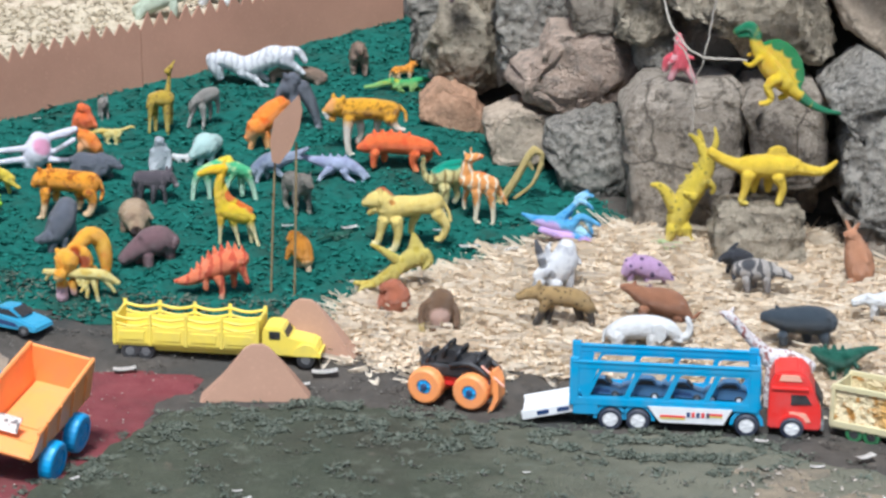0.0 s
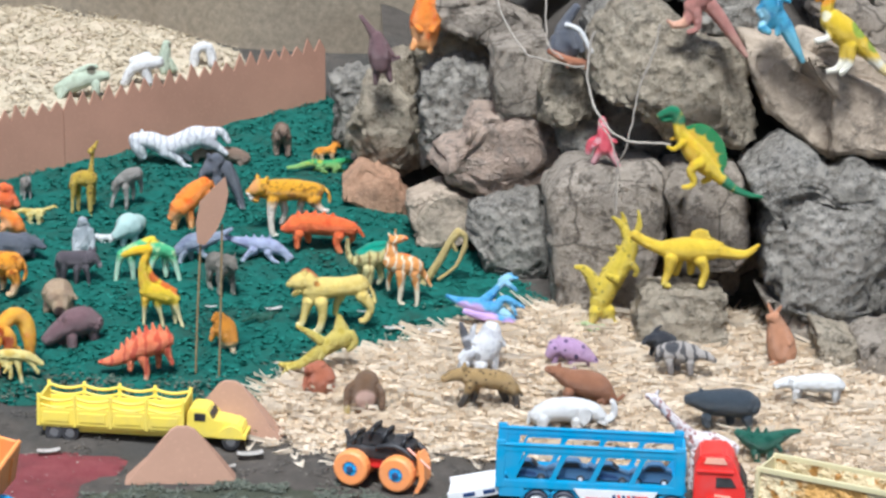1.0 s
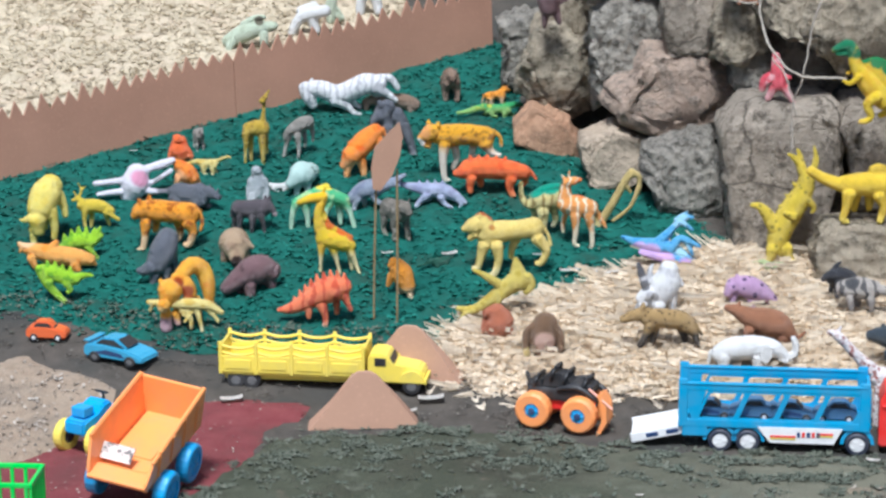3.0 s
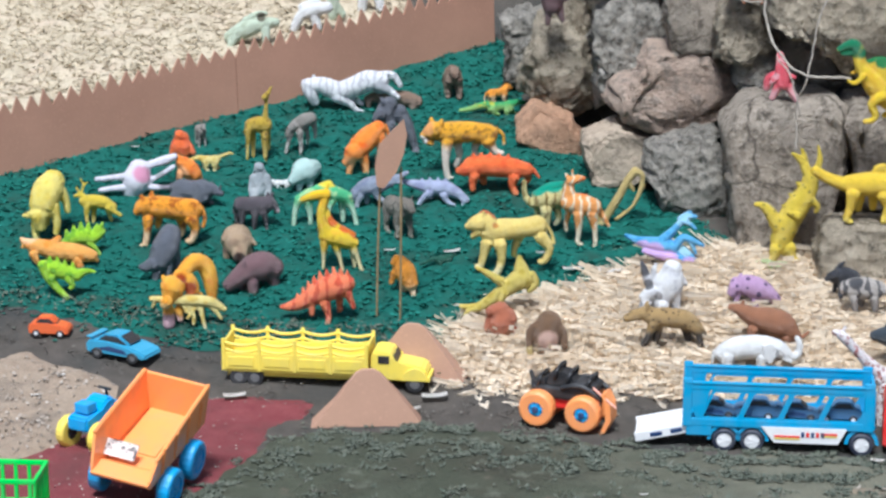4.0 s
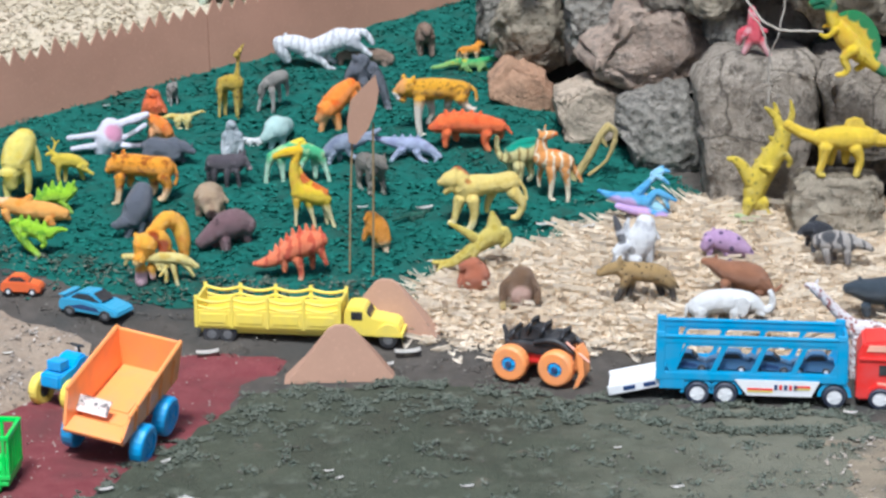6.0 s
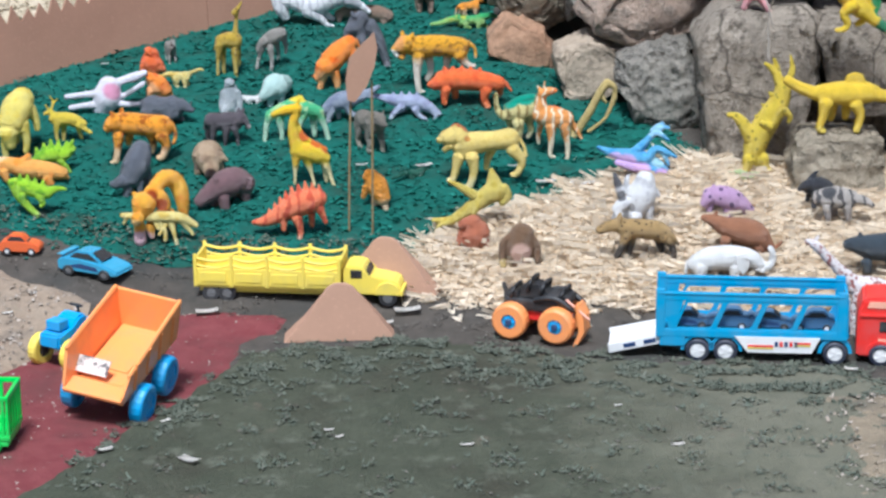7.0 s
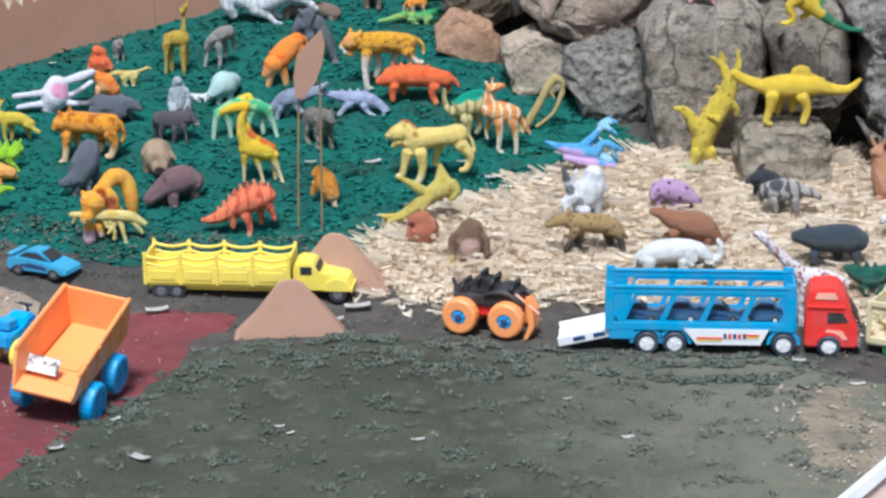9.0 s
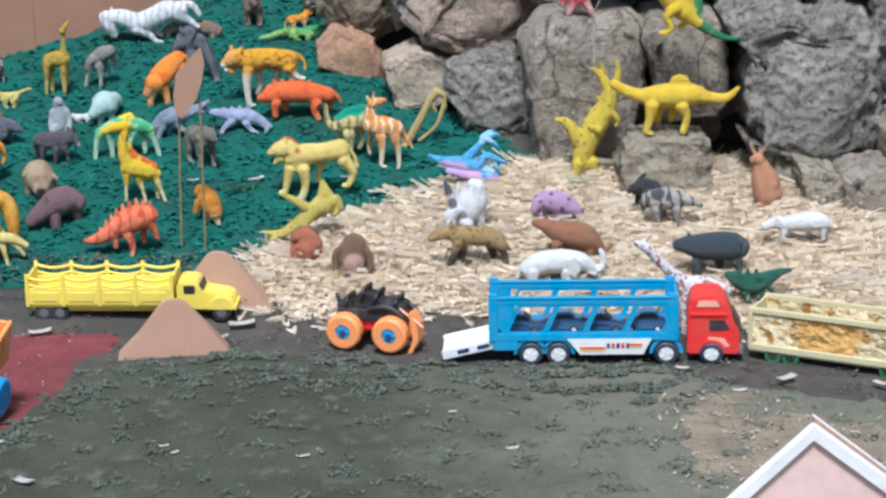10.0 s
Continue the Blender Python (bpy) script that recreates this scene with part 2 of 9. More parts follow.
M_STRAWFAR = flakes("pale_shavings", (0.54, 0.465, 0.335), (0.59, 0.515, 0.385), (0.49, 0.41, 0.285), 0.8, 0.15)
M_ROCK_GREY = stone("grey_stone", (0.369, 0.341, 0.292), (0.583, 0.539, 0.468), (0.215, 0.205, 0.182), 20, 1.1)
M_ROCK_TAN = stone("tan_stone", (0.464, 0.389, 0.286), (0.594, 0.513, 0.389), (0.285, 0.245, 0.185), 15, 1.0)
M_ROCK_PINK = stone("pinkish_stone", (0.5419, 0.4041, 0.3141), (0.6458, 0.5076, 0.4050), (0.4131, 0.3348, 0.2763), 12, 0.35)
M_ROCK_BROWN = stone("brown_stone", (0.414, 0.353, 0.286), (0.526, 0.454, 0.370), (0.250, 0.212, 0.172), 12, 0.4, 11.0)
M_ROCK_RUST = stone("rusty_stone", (0.35, 0.20, 0.125), (0.43, 0.265, 0.17), (0.3213, 0.1988, 0.1307), 9, 0.2, 0.0, 0.005)
M_ROCK_SMOOTH = stone("smooth_tan_stone", (0.411, 0.331, 0.249), (0.483, 0.395, 0.301), (0.295, 0.241, 0.184), 9, 0.25, 0.0, 0.006)
M_WALL = surface("grey_plaster", (0.235, 0.195, 0.140), (0.275, 0.232, 0.172), 5, 0.95, 0.15, 0.002, 120, (0.190, 0.150, 0.105), 3)
M_CARD = cardboard("brown_cardboard", (0.42, 0.232, 0.160))
M_CARD2 = cardboard("brown_cardboard_cone", (0.43, 0.26, 0.18))
M_STICK = surface("bamboo_stick", (0.24, 0.17, 0.08), (0.32, 0.24, 0.13), 120, 0.7, 0.2, 0.001)
M_CORD = surface("pale_cord", (0.34, 0.30, 0.25), (0.46, 0.41, 0.35), 200, 0.9, 0.4, 0.001)
M_PAPER = surface("paper_scrap", (0.7, 0.66, 0.6), (0.85, 0.82, 0.78), 150, 0.8, 0.2, 0.001)
M_YELLOW = plastic("yellow_plastic", (0.84, 0.67, 0.10))
M_CARBLUE = plastic("greyish_blue_paint", (0.05, 0.33, 0.52), 0.3)
M_MIDBLUE = plastic("dull_blue_paint", (0.07, 0.16, 0.28), 0.35)
M_ORANGE = plastic("orange_plastic", (0.96, 0.35, 0.10))
M_SALMON = plastic("salmon_orange_plastic", (0.92, 0.33, 0.10))
M_BLUE = plastic("blue_plastic", (0.013, 0.31, 0.57))
M_SKY = plastic("sky_blue_plastic", (0.02, 0.35, 0.72))
M_RED_P = plastic("red_plastic", (0.74, 0.032, 0.026))
M_WHITE = plastic("white_plastic", (0.78, 0.78, 0.77))
M_BLACK = plastic("black_plastic", (0.02, 0.02, 0.022), 0.5)
M_NAVY = plastic("navy_plastic", (0.015, 0.045, 0.14))
M_TYRE = plastic("blue_black_rubber", (0.018, 0.024, 0.045), 0.55)
M_GREY_P = plastic("grey_plastic", (0.16, 0.16, 0.16))
M_DEEPGREEN = plastic("deep_green_plastic", (0.02, 0.16, 0.05))
M_LIME = plastic("bright_green_plastic", (0.02, 0.62, 0.08))
M_CREAM = plastic("cream_plastic", (0.62, 0.56, 0.33))
M_CAR_OR = plastic("red_orange_paint", (0.72, 0.13, 0.03), 0.3)
M_PINKWALL = plastic("pink_paint", (0.80, 0.565, 0.505), 0.7, 0.1, 0.3)
M_TRIM = plastic("white_trim", (0.84, 0.82, 0.81), 0.65, 0.1, 0.3)
M_PEACH = plastic("peach_label", (0.85, 0.42, 0.3))


# ---- shape helpers ----
def part(name, bm, material, parent=None, label="", smooth=False):
    me = bpy.data.meshes.new(name)
    bmesh.ops.recalc_face_normals(bm, faces=bm.faces[:])
    bm.to_mesh(me)
    bm.free()
    me.materials.append(material)
    if smooth:
        for p in me.polygons:
            p.use_smooth = True
    ob = new(name, me)
    if parent:
        ob.parent = parent
    return tagged(ob, label)


def empty(name, m, label, category, group=""):
    ob = new(name)
    ob.empty_display_size = 0.01
    ob.matrix_world = m
    return tagged(ob, label, category, group)


def box(bm, c, s, bev=0.0, m=None):
    made = bmesh.ops.create_cube(bm, size=1.0)["verts"]
    bmesh.ops.scale(bm, vec=s, verts=made)
    if bev:
        edges = list({e for v in made for e in v.link_edges})
        out = bmesh.ops.bevel(bm, geom=edges, offset=bev, segments=2, affect="EDGES", profile=0.6)
        made = list({v for f in out["faces"] for v in f.verts} | {v for v in made if v.is_valid})
    if m is not None:
        bmesh.ops.transform(bm, matrix=m, verts=made)
    bmesh.ops.translate(bm, vec=c, verts=made)
    return made


def prism(bm, outline, y0, y1):
    """Outline in x, z drawn out from y0 to y1."""
    a = [bm.verts.new((x, y0, z)) for x, z in outline]
    b = [bm.verts.new((x, y1, z)) for x, z in outline]
    n = len(a)
    bm.faces.new(a)
    bm.faces.new(b[::-1])
    for i in range(n):
        bm.faces.new((a[i], b[i], b[(i + 1) % n], a[(i + 1) % n]))


def ring_wheel(bm, c, r, w, hub=0.0, seg=20):
    """A wheel on a y axle with rounded shoulders; hub: radius of the hole."""
    prof = [(hub, -w * 0.5), (r * 0.86, -w * 0.5), (r * 0.97, -w * 0.4), (r, -w * 0.2), (r, w * 0.2), (r * 0.97, w * 0.4), (r * 0.86, w * 0.5), (hub, w * 0.5)]
    rings = []
    for k in range(seg):
        a = 2 * math.pi * k / seg
        rings.append([bm.verts.new((c[0] + q * math.cos(a), c[1] + y, c[2] + q * math.sin(a))) for q, y in prof])
    for k in range(seg):
        p, q = rings[k], rings[(k + 1) % seg]
        for i in range(len(prof) - 1):
            bm.faces.new((p[i], p[i + 1], q[i + 1], q[i]))
        if hub:
            bm.faces.new((p[-1], p[0], q[0], q[-1]))
    if not hub:
        bmesh.ops.remove_doubles(bm, verts=[v for rr in rings for v in (rr[0], rr[-1])], dist=1e-6)


def chain(bm, pts, radii, seg=8):
    """A closed tube through points; a radius is a number or (sideways, other)."""
    pts = [Vector(p) for p in pts]
    radii = [r if isinstance(r, tuple) else (r, r) for r in radii]
    if len(pts) > 2:
        seg = max(seg, 10) if len(pts) < 12 else seg
        fp, fr = [], []
        for i in range(len(pts) - 1):
            quads = [(pts[j], Vector(radii[j])) for j in (max(0, i - 1), i, i + 1, min(len(pts) - 1, i + 2))]
            for k in range(3):
                t = k / 3
                w = (-0.5 * t + t * t - 0.5 * t ** 3, 1 - 2.5 * t * t + 1.5 * t ** 3, 0.5 * t + 2 * t * t - 1.5 * t ** 3, -0.5 * t * t + 0.5 * t ** 3)
                fp.append(sum((q[0] * c for q, c in zip(quads, w)), Vector()))
                rr = sum((q[1] * c for q, c in zip(quads, w)), Vector((0, 0)))
                fr.append((max(rr.x, 1e-4), max(rr.y, 1e-4)))
        pts, radii = fp + [pts[-1]], fr + [radii[-1]]
    rings = []
    for i, p in enumerate(pts):
        t = (pts[min(i + 1, len(pts) - 1)] - pts[max(i - 1, 0)]).normalized()
        u = Vector((0, 1, 0)) - t * t.y
        if u.length < 0.2:
            u = Vector((1, 0, 0)) - t * t.x
        u.normalize()
        w = t.cross(u)
        r = radii[i]
        ra, rb = r if isinstance(r, tuple) else (r, r)
        rings.append([bm.verts.new(p + u * (ra * math.cos(a)) + w * (rb * math.sin(a))) for a in (2 * math.pi * k / seg for k in range(seg))])
    for p, q in zip(rings, rings[1:]):
        for k in range(seg):
            bm.faces.new((p[k], p[(k + 1) % seg], q[(k + 1) % seg], q[k]))
    for ringv, i, s in ((rings[0], 0, -1), (rings[-1], -1, 1)):
        t = (pts[i] - pts[1 if i == 0 else -2]).normalized()
        r = radii[i]
        r = min(r) if isinstance(r, tuple) else r
        for out, size in ((0.45, 0.88), (0.78, 0.58)):
            nxt = [bm.verts.new(pts[i] + (v.co - pts[i]) * size + t * r * out) for v in ringv] if out < 0.5 else [bm.verts.new(pts[i] + t * r * out + (v.co - pts[i] - t * r * 0.45) * size / 0.88) for v in ringv]
            for k in range(seg):
                bm.faces.new((ringv[k], ringv[(k + 1) % seg], nxt[(k + 1) % seg], nxt[k]))
            ringv = nxt
        tip = bm.verts.new(pts[i] + t * r * 0.92)
        for k in range(seg):
            bm.faces.new((ringv[k], ringv[(k + 1) % seg], tip))


def plate(bm, outline, t=0.03, y=0.0):
    """A fin or ear cut from a sheet t thick, outline in x, z."""
    prism(bm, outline, y - t / 2, y + t / 2)


# ---- ground ----
SLOPE, FOOT = 0.18, 0.04


def gz(x, y):
    return SLOPE * max(0.0, y - FOOT)


def poly_inside(poly, x, y):
    """How far (x, y) lies inside the outline; minus outside."""
    best, ins = 1e9, False
    n = len(poly)
    for i in range(n):
        (x0, y0), (x1, y1) = poly[i], poly[(i + 1) % n]
        if (y0 > y) != (y1 > y) and x < (x1 - x0) * (y - y0) / (y1 - y0) + x0:
            ins = not ins
        dx, dy = x1 - x0, y1 - y0
        k = min(1, max(0, ((x - x0) * dx + (y - y0) * dy) / (dx * dx + dy * dy)))
        best = min(best, math.hypot(x - x0 - k * dx, y - y0 - k * dy))
    return best if ins else -best


def patch(name, poly, thick, material, label, category, step=0.008, ragged=0.012, lumps=0.003, kind="structure", soft=0.03, hump=0.0):
    """A layer of loose stuff spread on the ground within an uneven outline."""
    xs = [p[0] for p in poly]
    ys = [p[1] for p in poly]
    x0, x1, y0, y1 = min(xs) - 0.03, max(xs) + 0.03, min(ys) - 0.03, max(ys) + 0.03
    nx, ny = int((x1 - x0) / step), int((y1 - y0) / step)
    verts, faces, index = [], [], {}
    for j in range(ny + 1):
        for i in range(nx + 1):
            x, y = x0 + i * step, y0 + j * step
            d = poly_inside(poly, x, y) + ragged * (noise.noise((x * 25, y * 25, 3)) + 0.5 * noise.noise((x * 70, y * 70, 9)))
            if d < -0.012:
                continue
            h = thick * min(1, (d + 0.004) / soft) + lumps * (noise.noise((x * 40, y * 40, 1)) + 0.6 * noise.noise((x * 110, y * 110, 5))) * min(1, max(0, d / 0.02))
            h += hump * min(1, max(0, d / 0.12)) * (1 + 0.5 * noise.noise((x * 9, y * 9, 2)))
            index[i, j] = len(verts)
            verts.append((x, y, gz(x, y) + h))
    for (i, j), k in index.items():
        q = [index.get(c) for c in ((i + 1, j), (i + 1, j + 1), (i, j + 1))]
        if None not in q:
            faces.append((k, *q))
    me = bpy.data.meshes.new(name)
    me.from_pydata(verts, [], faces)
    me.materials.append(material)
    for p in me.polygons:
        p.use_smooth = True
    return tagged(new(name, me), label, category, kind=kind)


def chips(name, poly, count, material, label, category, long=(0.004, 0.008), wide=(0.001, 0.002), up=0.004, curl=0.4, seed=1, segs=3, edge=0.0, hump=0.0, thick=0.0, lay=0.35, roll_by=0.8, clump=0.0, arch=1.2, tip=0.0):
    """Loose chips strewn within an outline: short bent strips lying at all angles."""
    rng = random.Random(seed)
    xs = [p[0] for p in poly]
    ys = [p[1] for p in poly]
    verts, faces = [], []
    made = 0
    while made < count:
        x, y = rng.uniform(min(xs), max(xs)), rng.uniform(min(ys), max(ys))
        d = poly_inside(poly, x, y) + 0.02 * noise.noise((x * 25, y * 25, 3))
        if d < edge:
            if rng.random() > math.exp(min(0, d - edge) / 0.012) * 0.6:
                continue
        if clump and noise.noise((x * 34, y * 50, 7)) + 0.5 * noise.noise((x * 90, y * 120, 1)) < clump * rng.random() ** 0.4:
            continue
        made += 1
        a, tilt = rng.uniform(0, 6.283), rng.gauss(0, lay)
        ln, wd = rng.uniform(*long), rng.uniform(*wide)
        bend, twist = rng.gauss(0, curl), rng.gauss(0, roll_by)
        lean = rng.gauss(0, tip) if tip else 0.0
        ca, sa = math.cos(a), math.sin(a)
        base = gz(x, y) + thick * min(1, max(0, (d + 0.004) / 0.03)) + hump * min(1, max(0, d / 0.12)) * (1 + 0.5 * noise.noise((x * 9, y * 9, 2))) + rng.uniform(0, up)
        k0 = len(verts)
        for s in range(segs + 1):
            u = (s / segs - 0.5) * ln
            side = bend * u * u / ln * 2
            px, py, pz = u, side, abs(tilt) * (u + ln / 2) * 0.8 + abs(bend) * u * u / ln * arch
            roll = lean + twist * s / segs
            for e in (-1, 1):
                oy, oz = e * wd / 2 * math.cos(roll), e * wd / 2 * math.sin(roll)
                verts.append((x + ca * px - sa * (py + oy), y + sa * px + ca * (py + oy), base + pz + oz))
        for s in range(segs):
            i = k0 + 2 * s
            faces.append((i, i + 2, i + 3, i + 1))
    me = bpy.data.meshes.new(name)
    me.from_pydata(verts, [], faces)
    me.materials.append(material)
    return tagged(new(name, me), label, category, kind="stuff")


def build_ground():
    near_x, near_y = np.arange(-1.2, 1.21, 0.012), np.arange(-1.0, 1.61, 0.012)
    far = np.array([2, 4, 10, 40, 150, 600, 2500])
    xs = np.concatenate((-far[::-1], near_x, far))
    ys = np.concatenate((-far[::-1], near_y, far))
    verts = []
    for y in ys:
        for x in xs:
            z = gz(x, min(y, 1.6))
            if abs(x) < 1.3 and -1.1 < y < 1.7:
                z += 0.0022 * noise.noise((x * 18, y * 18, 0)) + 0.0012 * noise.noise((x * 60, y * 60, 4))
            verts.append((x, y, z))
    n = len(xs)
    faces = [(j * n + i, j * n + i + 1, (j + 1) * n + i + 1, (j + 1) * n + i) for j in range(len(ys) - 1) for i in range(n - 1)]
    me = bpy.data.meshes.new("ground")
    me.from_pydata(verts, [], faces)
    me.materials.append(M_SOIL)
    for p in me.polygons:
        p.use_smooth = True
    tagged(new("ground", me), "dark bare trodden soil with dust", "ground", kind="structure")


build_ground()
GREEN = [(-0.578, 0.217), (-0.444, 0.264), (-0.327, 0.203), (-0.216, 0.172), (-0.088, 0.172), (-0.032, 0.170), (0.020, 0.264), (0.115, 0.300), (0.193, 0.362), (0.280, 0.381), (0.225, 0.481), (0.129, 0.596), (0.063, 0.704), (0.061, 0.891), (0.035, 0.964), (-0.494, 0.577), (-0.634, 0.481)]
STRAW = [(-0.037, 0.144), (-0.002, 0.234), (0.053, 0.264), (0.115, 0.300), (0.175, 0.349), (0.240, 0.381), (0.258, 0.394), (0.442, 0.378), (0.614, 0.312), (0.802, 0.296), (0.695, -0.053), (0.540, -0.004), (0.433, 0.046), (0.364, 0.067), (0.159, 0.097), (0.039, 0.107)]
FIELD = [(-0.145, 0.007), (-0.038, 0.020), (0.149, -0.032), (0.334, -0.059), (0.407, -0.117), (0.555, -0.201), (0.495, -0.806), (-0.277, -0.726), (-0.327, -0.311), (-0.243, -0.168), (-0.188, -0.030)]
DIRT = [(0.325, -0.121), (0.379, -0.114), (0.460, -0.164), (0.580, -0.279), (0.467, -0.529), (0.338, -0.364), (0.283, -0.303), (0.279, -0.207)]
REDS = [(-0.247, 0.076), (-0.209, 0.082), (-0.147, 0.068), (-0.184, 0.011), (-0.188, -0.067), (-0.225, -0.134), (-0.325, -0.324), (-0.417, -0.490), (-0.488, -0.196), (-0.374, -0.039), (-0.343, 0.003), (-0.310, 0.066)]
SANDY = [(-0.583, 0.139), (-0.427, 0.155), (-0.361, 0.137), (-0.328, 0.102), (-0.350, 0.018), (-0.375, -0.046), (-0.521, -0.134)]
FARPILE = [(-0.706, 0.648), (-0.524, 0.694), (-0.344, 0.817), (-0.176, 0.931), (-0.081, 1.015), (-0.074, 1.090), (-0.097, 1.131), (-0.173, 1.181), (-0.265, 1.224), (-0.358, 1.261), (-0.476, 1.253), (-0.677, 1.144)]
patch("green_sawdust_layer", GREEN, 0.006, M_GREEN, "deep green dyed sawdust spread over a low hill", "sawdust", ragged=0.012, lumps=0.004)
chips("green_sawdust_chips", GREEN, 11000, M_GREENCHIP, "loose deep green sawdust chips on the hill", "sawdust", (0.003, 0.009), (0.0016, 0.0042), 0.0010, 0.7, 2, 3, thick=0.006, lay=0.03, roll_by=0.4, tip=0.12)
patch("shavings_pile", STRAW, 0.006, M_STRAWBED, "heap of pale wood shavings beside the road", "wood shavings", lumps=0.0025, hump=0.006)
chips("wood_shavings", STRAW, 25000, M_STRAW, "curled pale wood shavings heaped loosely", "wood shavings", (0.0060, 0.016), (0.0030, 0.0056), 0.0030, 2.4, 3, 6, thick=0.006, hump=0.006, lay=0.06, roll_by=1.0, arch=0.5, tip=0.6)
patch("grey_green_field", FIELD, 0.004, M_MOSS, "grey-green sawdust over soil in front of the road", "sawdust", lumps=0.002, ragged=0.02, soft=0.02)
chips("field_chips", FIELD, 6000, M_MOSSCHIP, "scattered grey-green sawdust chips", "sawdust", (0.002, 0.006), (0.0008, 0.0018), 0.003, 0.5, 4, 2, thick=0.004, clump=0.5)
TUFTS = [(-0.151, -0.014), (-0.083, 0.031), (-0.038, 0.035), (0.150, -0.022), (0.336, -0.050), (0.393, -0.116), (0.304, -0.165), (0.142, -0.126), (-0.037, -0.077), (-0.132, -0.093), (-0.188, -0.176), (-0.303, -0.291), (-0.317, -0.285), (-0.257, -0.164), (-0.206, -0.057)]
chips("field_tufts", TUFTS, 13000, M_TUFT, "raised grey-green sawdust clumps along the road edge", "sawdust", (0.0012, 0.0045), (0.0008, 0.0022), 0.002, 0.8, 8, 2, thick=0.004, lay=0.05, clump=0.04)
patch("bare_dirt", DIRT, 0.0052, M_DIRT, "bare tan dirt showing through the sawdust", "dirt", lumps=0.0016, ragged=0.05, soft=0.05)
FRINGE = [(-0.547, 0.223), (-0.445, 0.266), (-0.328, 0.217), (-0.217, 0.183), (-0.035, 0.175), (-0.057, 0.217), (-0.221, 0.234), (-0.333, 0.258), (-0.450, 0.300), (-0.555, 0.264)]
chips("dusty_fringe", FRINGE, 1500, M_TUFT, "dusty grey-green chips along the edge of the hill", "sawdust", (0.002, 0.008), (0.001, 0.0026), 0.004, 0.7, 9, 2, thick=0.006, lay=0.2)
patch("red_powder_patch", REDS, 0.003, M_RED, "dull red powder spread flat on the soil", "powder", lumps=0.001, ragged=0.008, soft=0.015)
patch("sand_patch", SANDY, 0.005, M_SAND, "tan sand spread beside the road", "sand", lumps=0.003, soft=0.02)
chips("sand_grit", SANDY, 900, M_GRIT, "pale and dark grit scattered in the sand", "grit", (0.0012, 0.0045), (0.001, 0.003), 0.001, 0.3, 10, 2, thick=0.006, lay=0.4)
chips("powder_grit", REDS, 350, M_GRIT, "few pale specks on the red powder", "grit", (0.001, 0.003), (0.0008, 0.002), 0.001, 0.3, 11, 2, thick=0.004, lay=0.3)
chips("dirt_grit", DIRT, 700, M_GRIT, "pale and dark grit on bare dirt", "grit", (0.001, 0.005), (0.001, 0.0025), 0.001, 0.4, 12, 2, thick=0.006, lay=0.4)
ROAD = [(-0.60, 0.20), (-0.44, 0.255), (-0.33, 0.195), (-0.21, 0.165), (-0.04, 0.14), (0.05, 0.10), (0.36, 0.06), (0.54, -0.01), (0.66, -0.10), (0.56, -0.22), (0.40, -0.12), (0.33, -0.06), (0.15, -0.03), (-0.04, 0.02), (-0.15, 0.06), (-0.25, 0.08), (-0.32, 0.135), (-0.42, 0.178), (-0.58, 0.165)]
chips("road_grit", ROAD, 4200, M_ROADGRIT, "loose dark and pale grit over the dirt road", "grit", (0.0008, 0.003), (0.0006, 0.0018), 0.001, 0.5, 14, 2, thick=0.0016, lay=0.3, clump=0.25)
FIELDGRIT = [(-0.14, -0.02), (0.15, -0.05), (0.40, -0.12), (0.48, -0.7), (-0.27, -0.7), (-0.31, -0.31), (-0.23, -0.16)]
chips("field_grit", FIELDGRIT, 2600, M_ROADGRIT, "fine dark and pale crumbs in the sawdust field", "grit", (0.001, 0.003), (0.0008, 0.002), 0.001, 0.4, 15, 2, thick=0.0045, lay=0.2, clump=0.3)
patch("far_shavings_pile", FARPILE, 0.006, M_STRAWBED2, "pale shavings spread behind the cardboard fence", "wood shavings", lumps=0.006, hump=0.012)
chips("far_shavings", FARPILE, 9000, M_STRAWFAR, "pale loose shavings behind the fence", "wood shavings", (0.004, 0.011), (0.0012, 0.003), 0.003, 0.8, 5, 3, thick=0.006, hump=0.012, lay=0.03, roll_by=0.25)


def top(x, y):
    """Height of the loose layers' surface."""
    z = gz(x, y)
    d = poly_inside(STRAW, x, y)
    if d > 0:
        return z + 0.009 + 0.006 * min(1, d / 0.12)
    d = poly_inside(FARPILE, x, y)
    if d > 0:
        return z + 0.008 + 0.012 * min(1, d / 0.12)
    return z + (0.005 if poly_inside(GREEN, x, y) > 0 else 0.001)


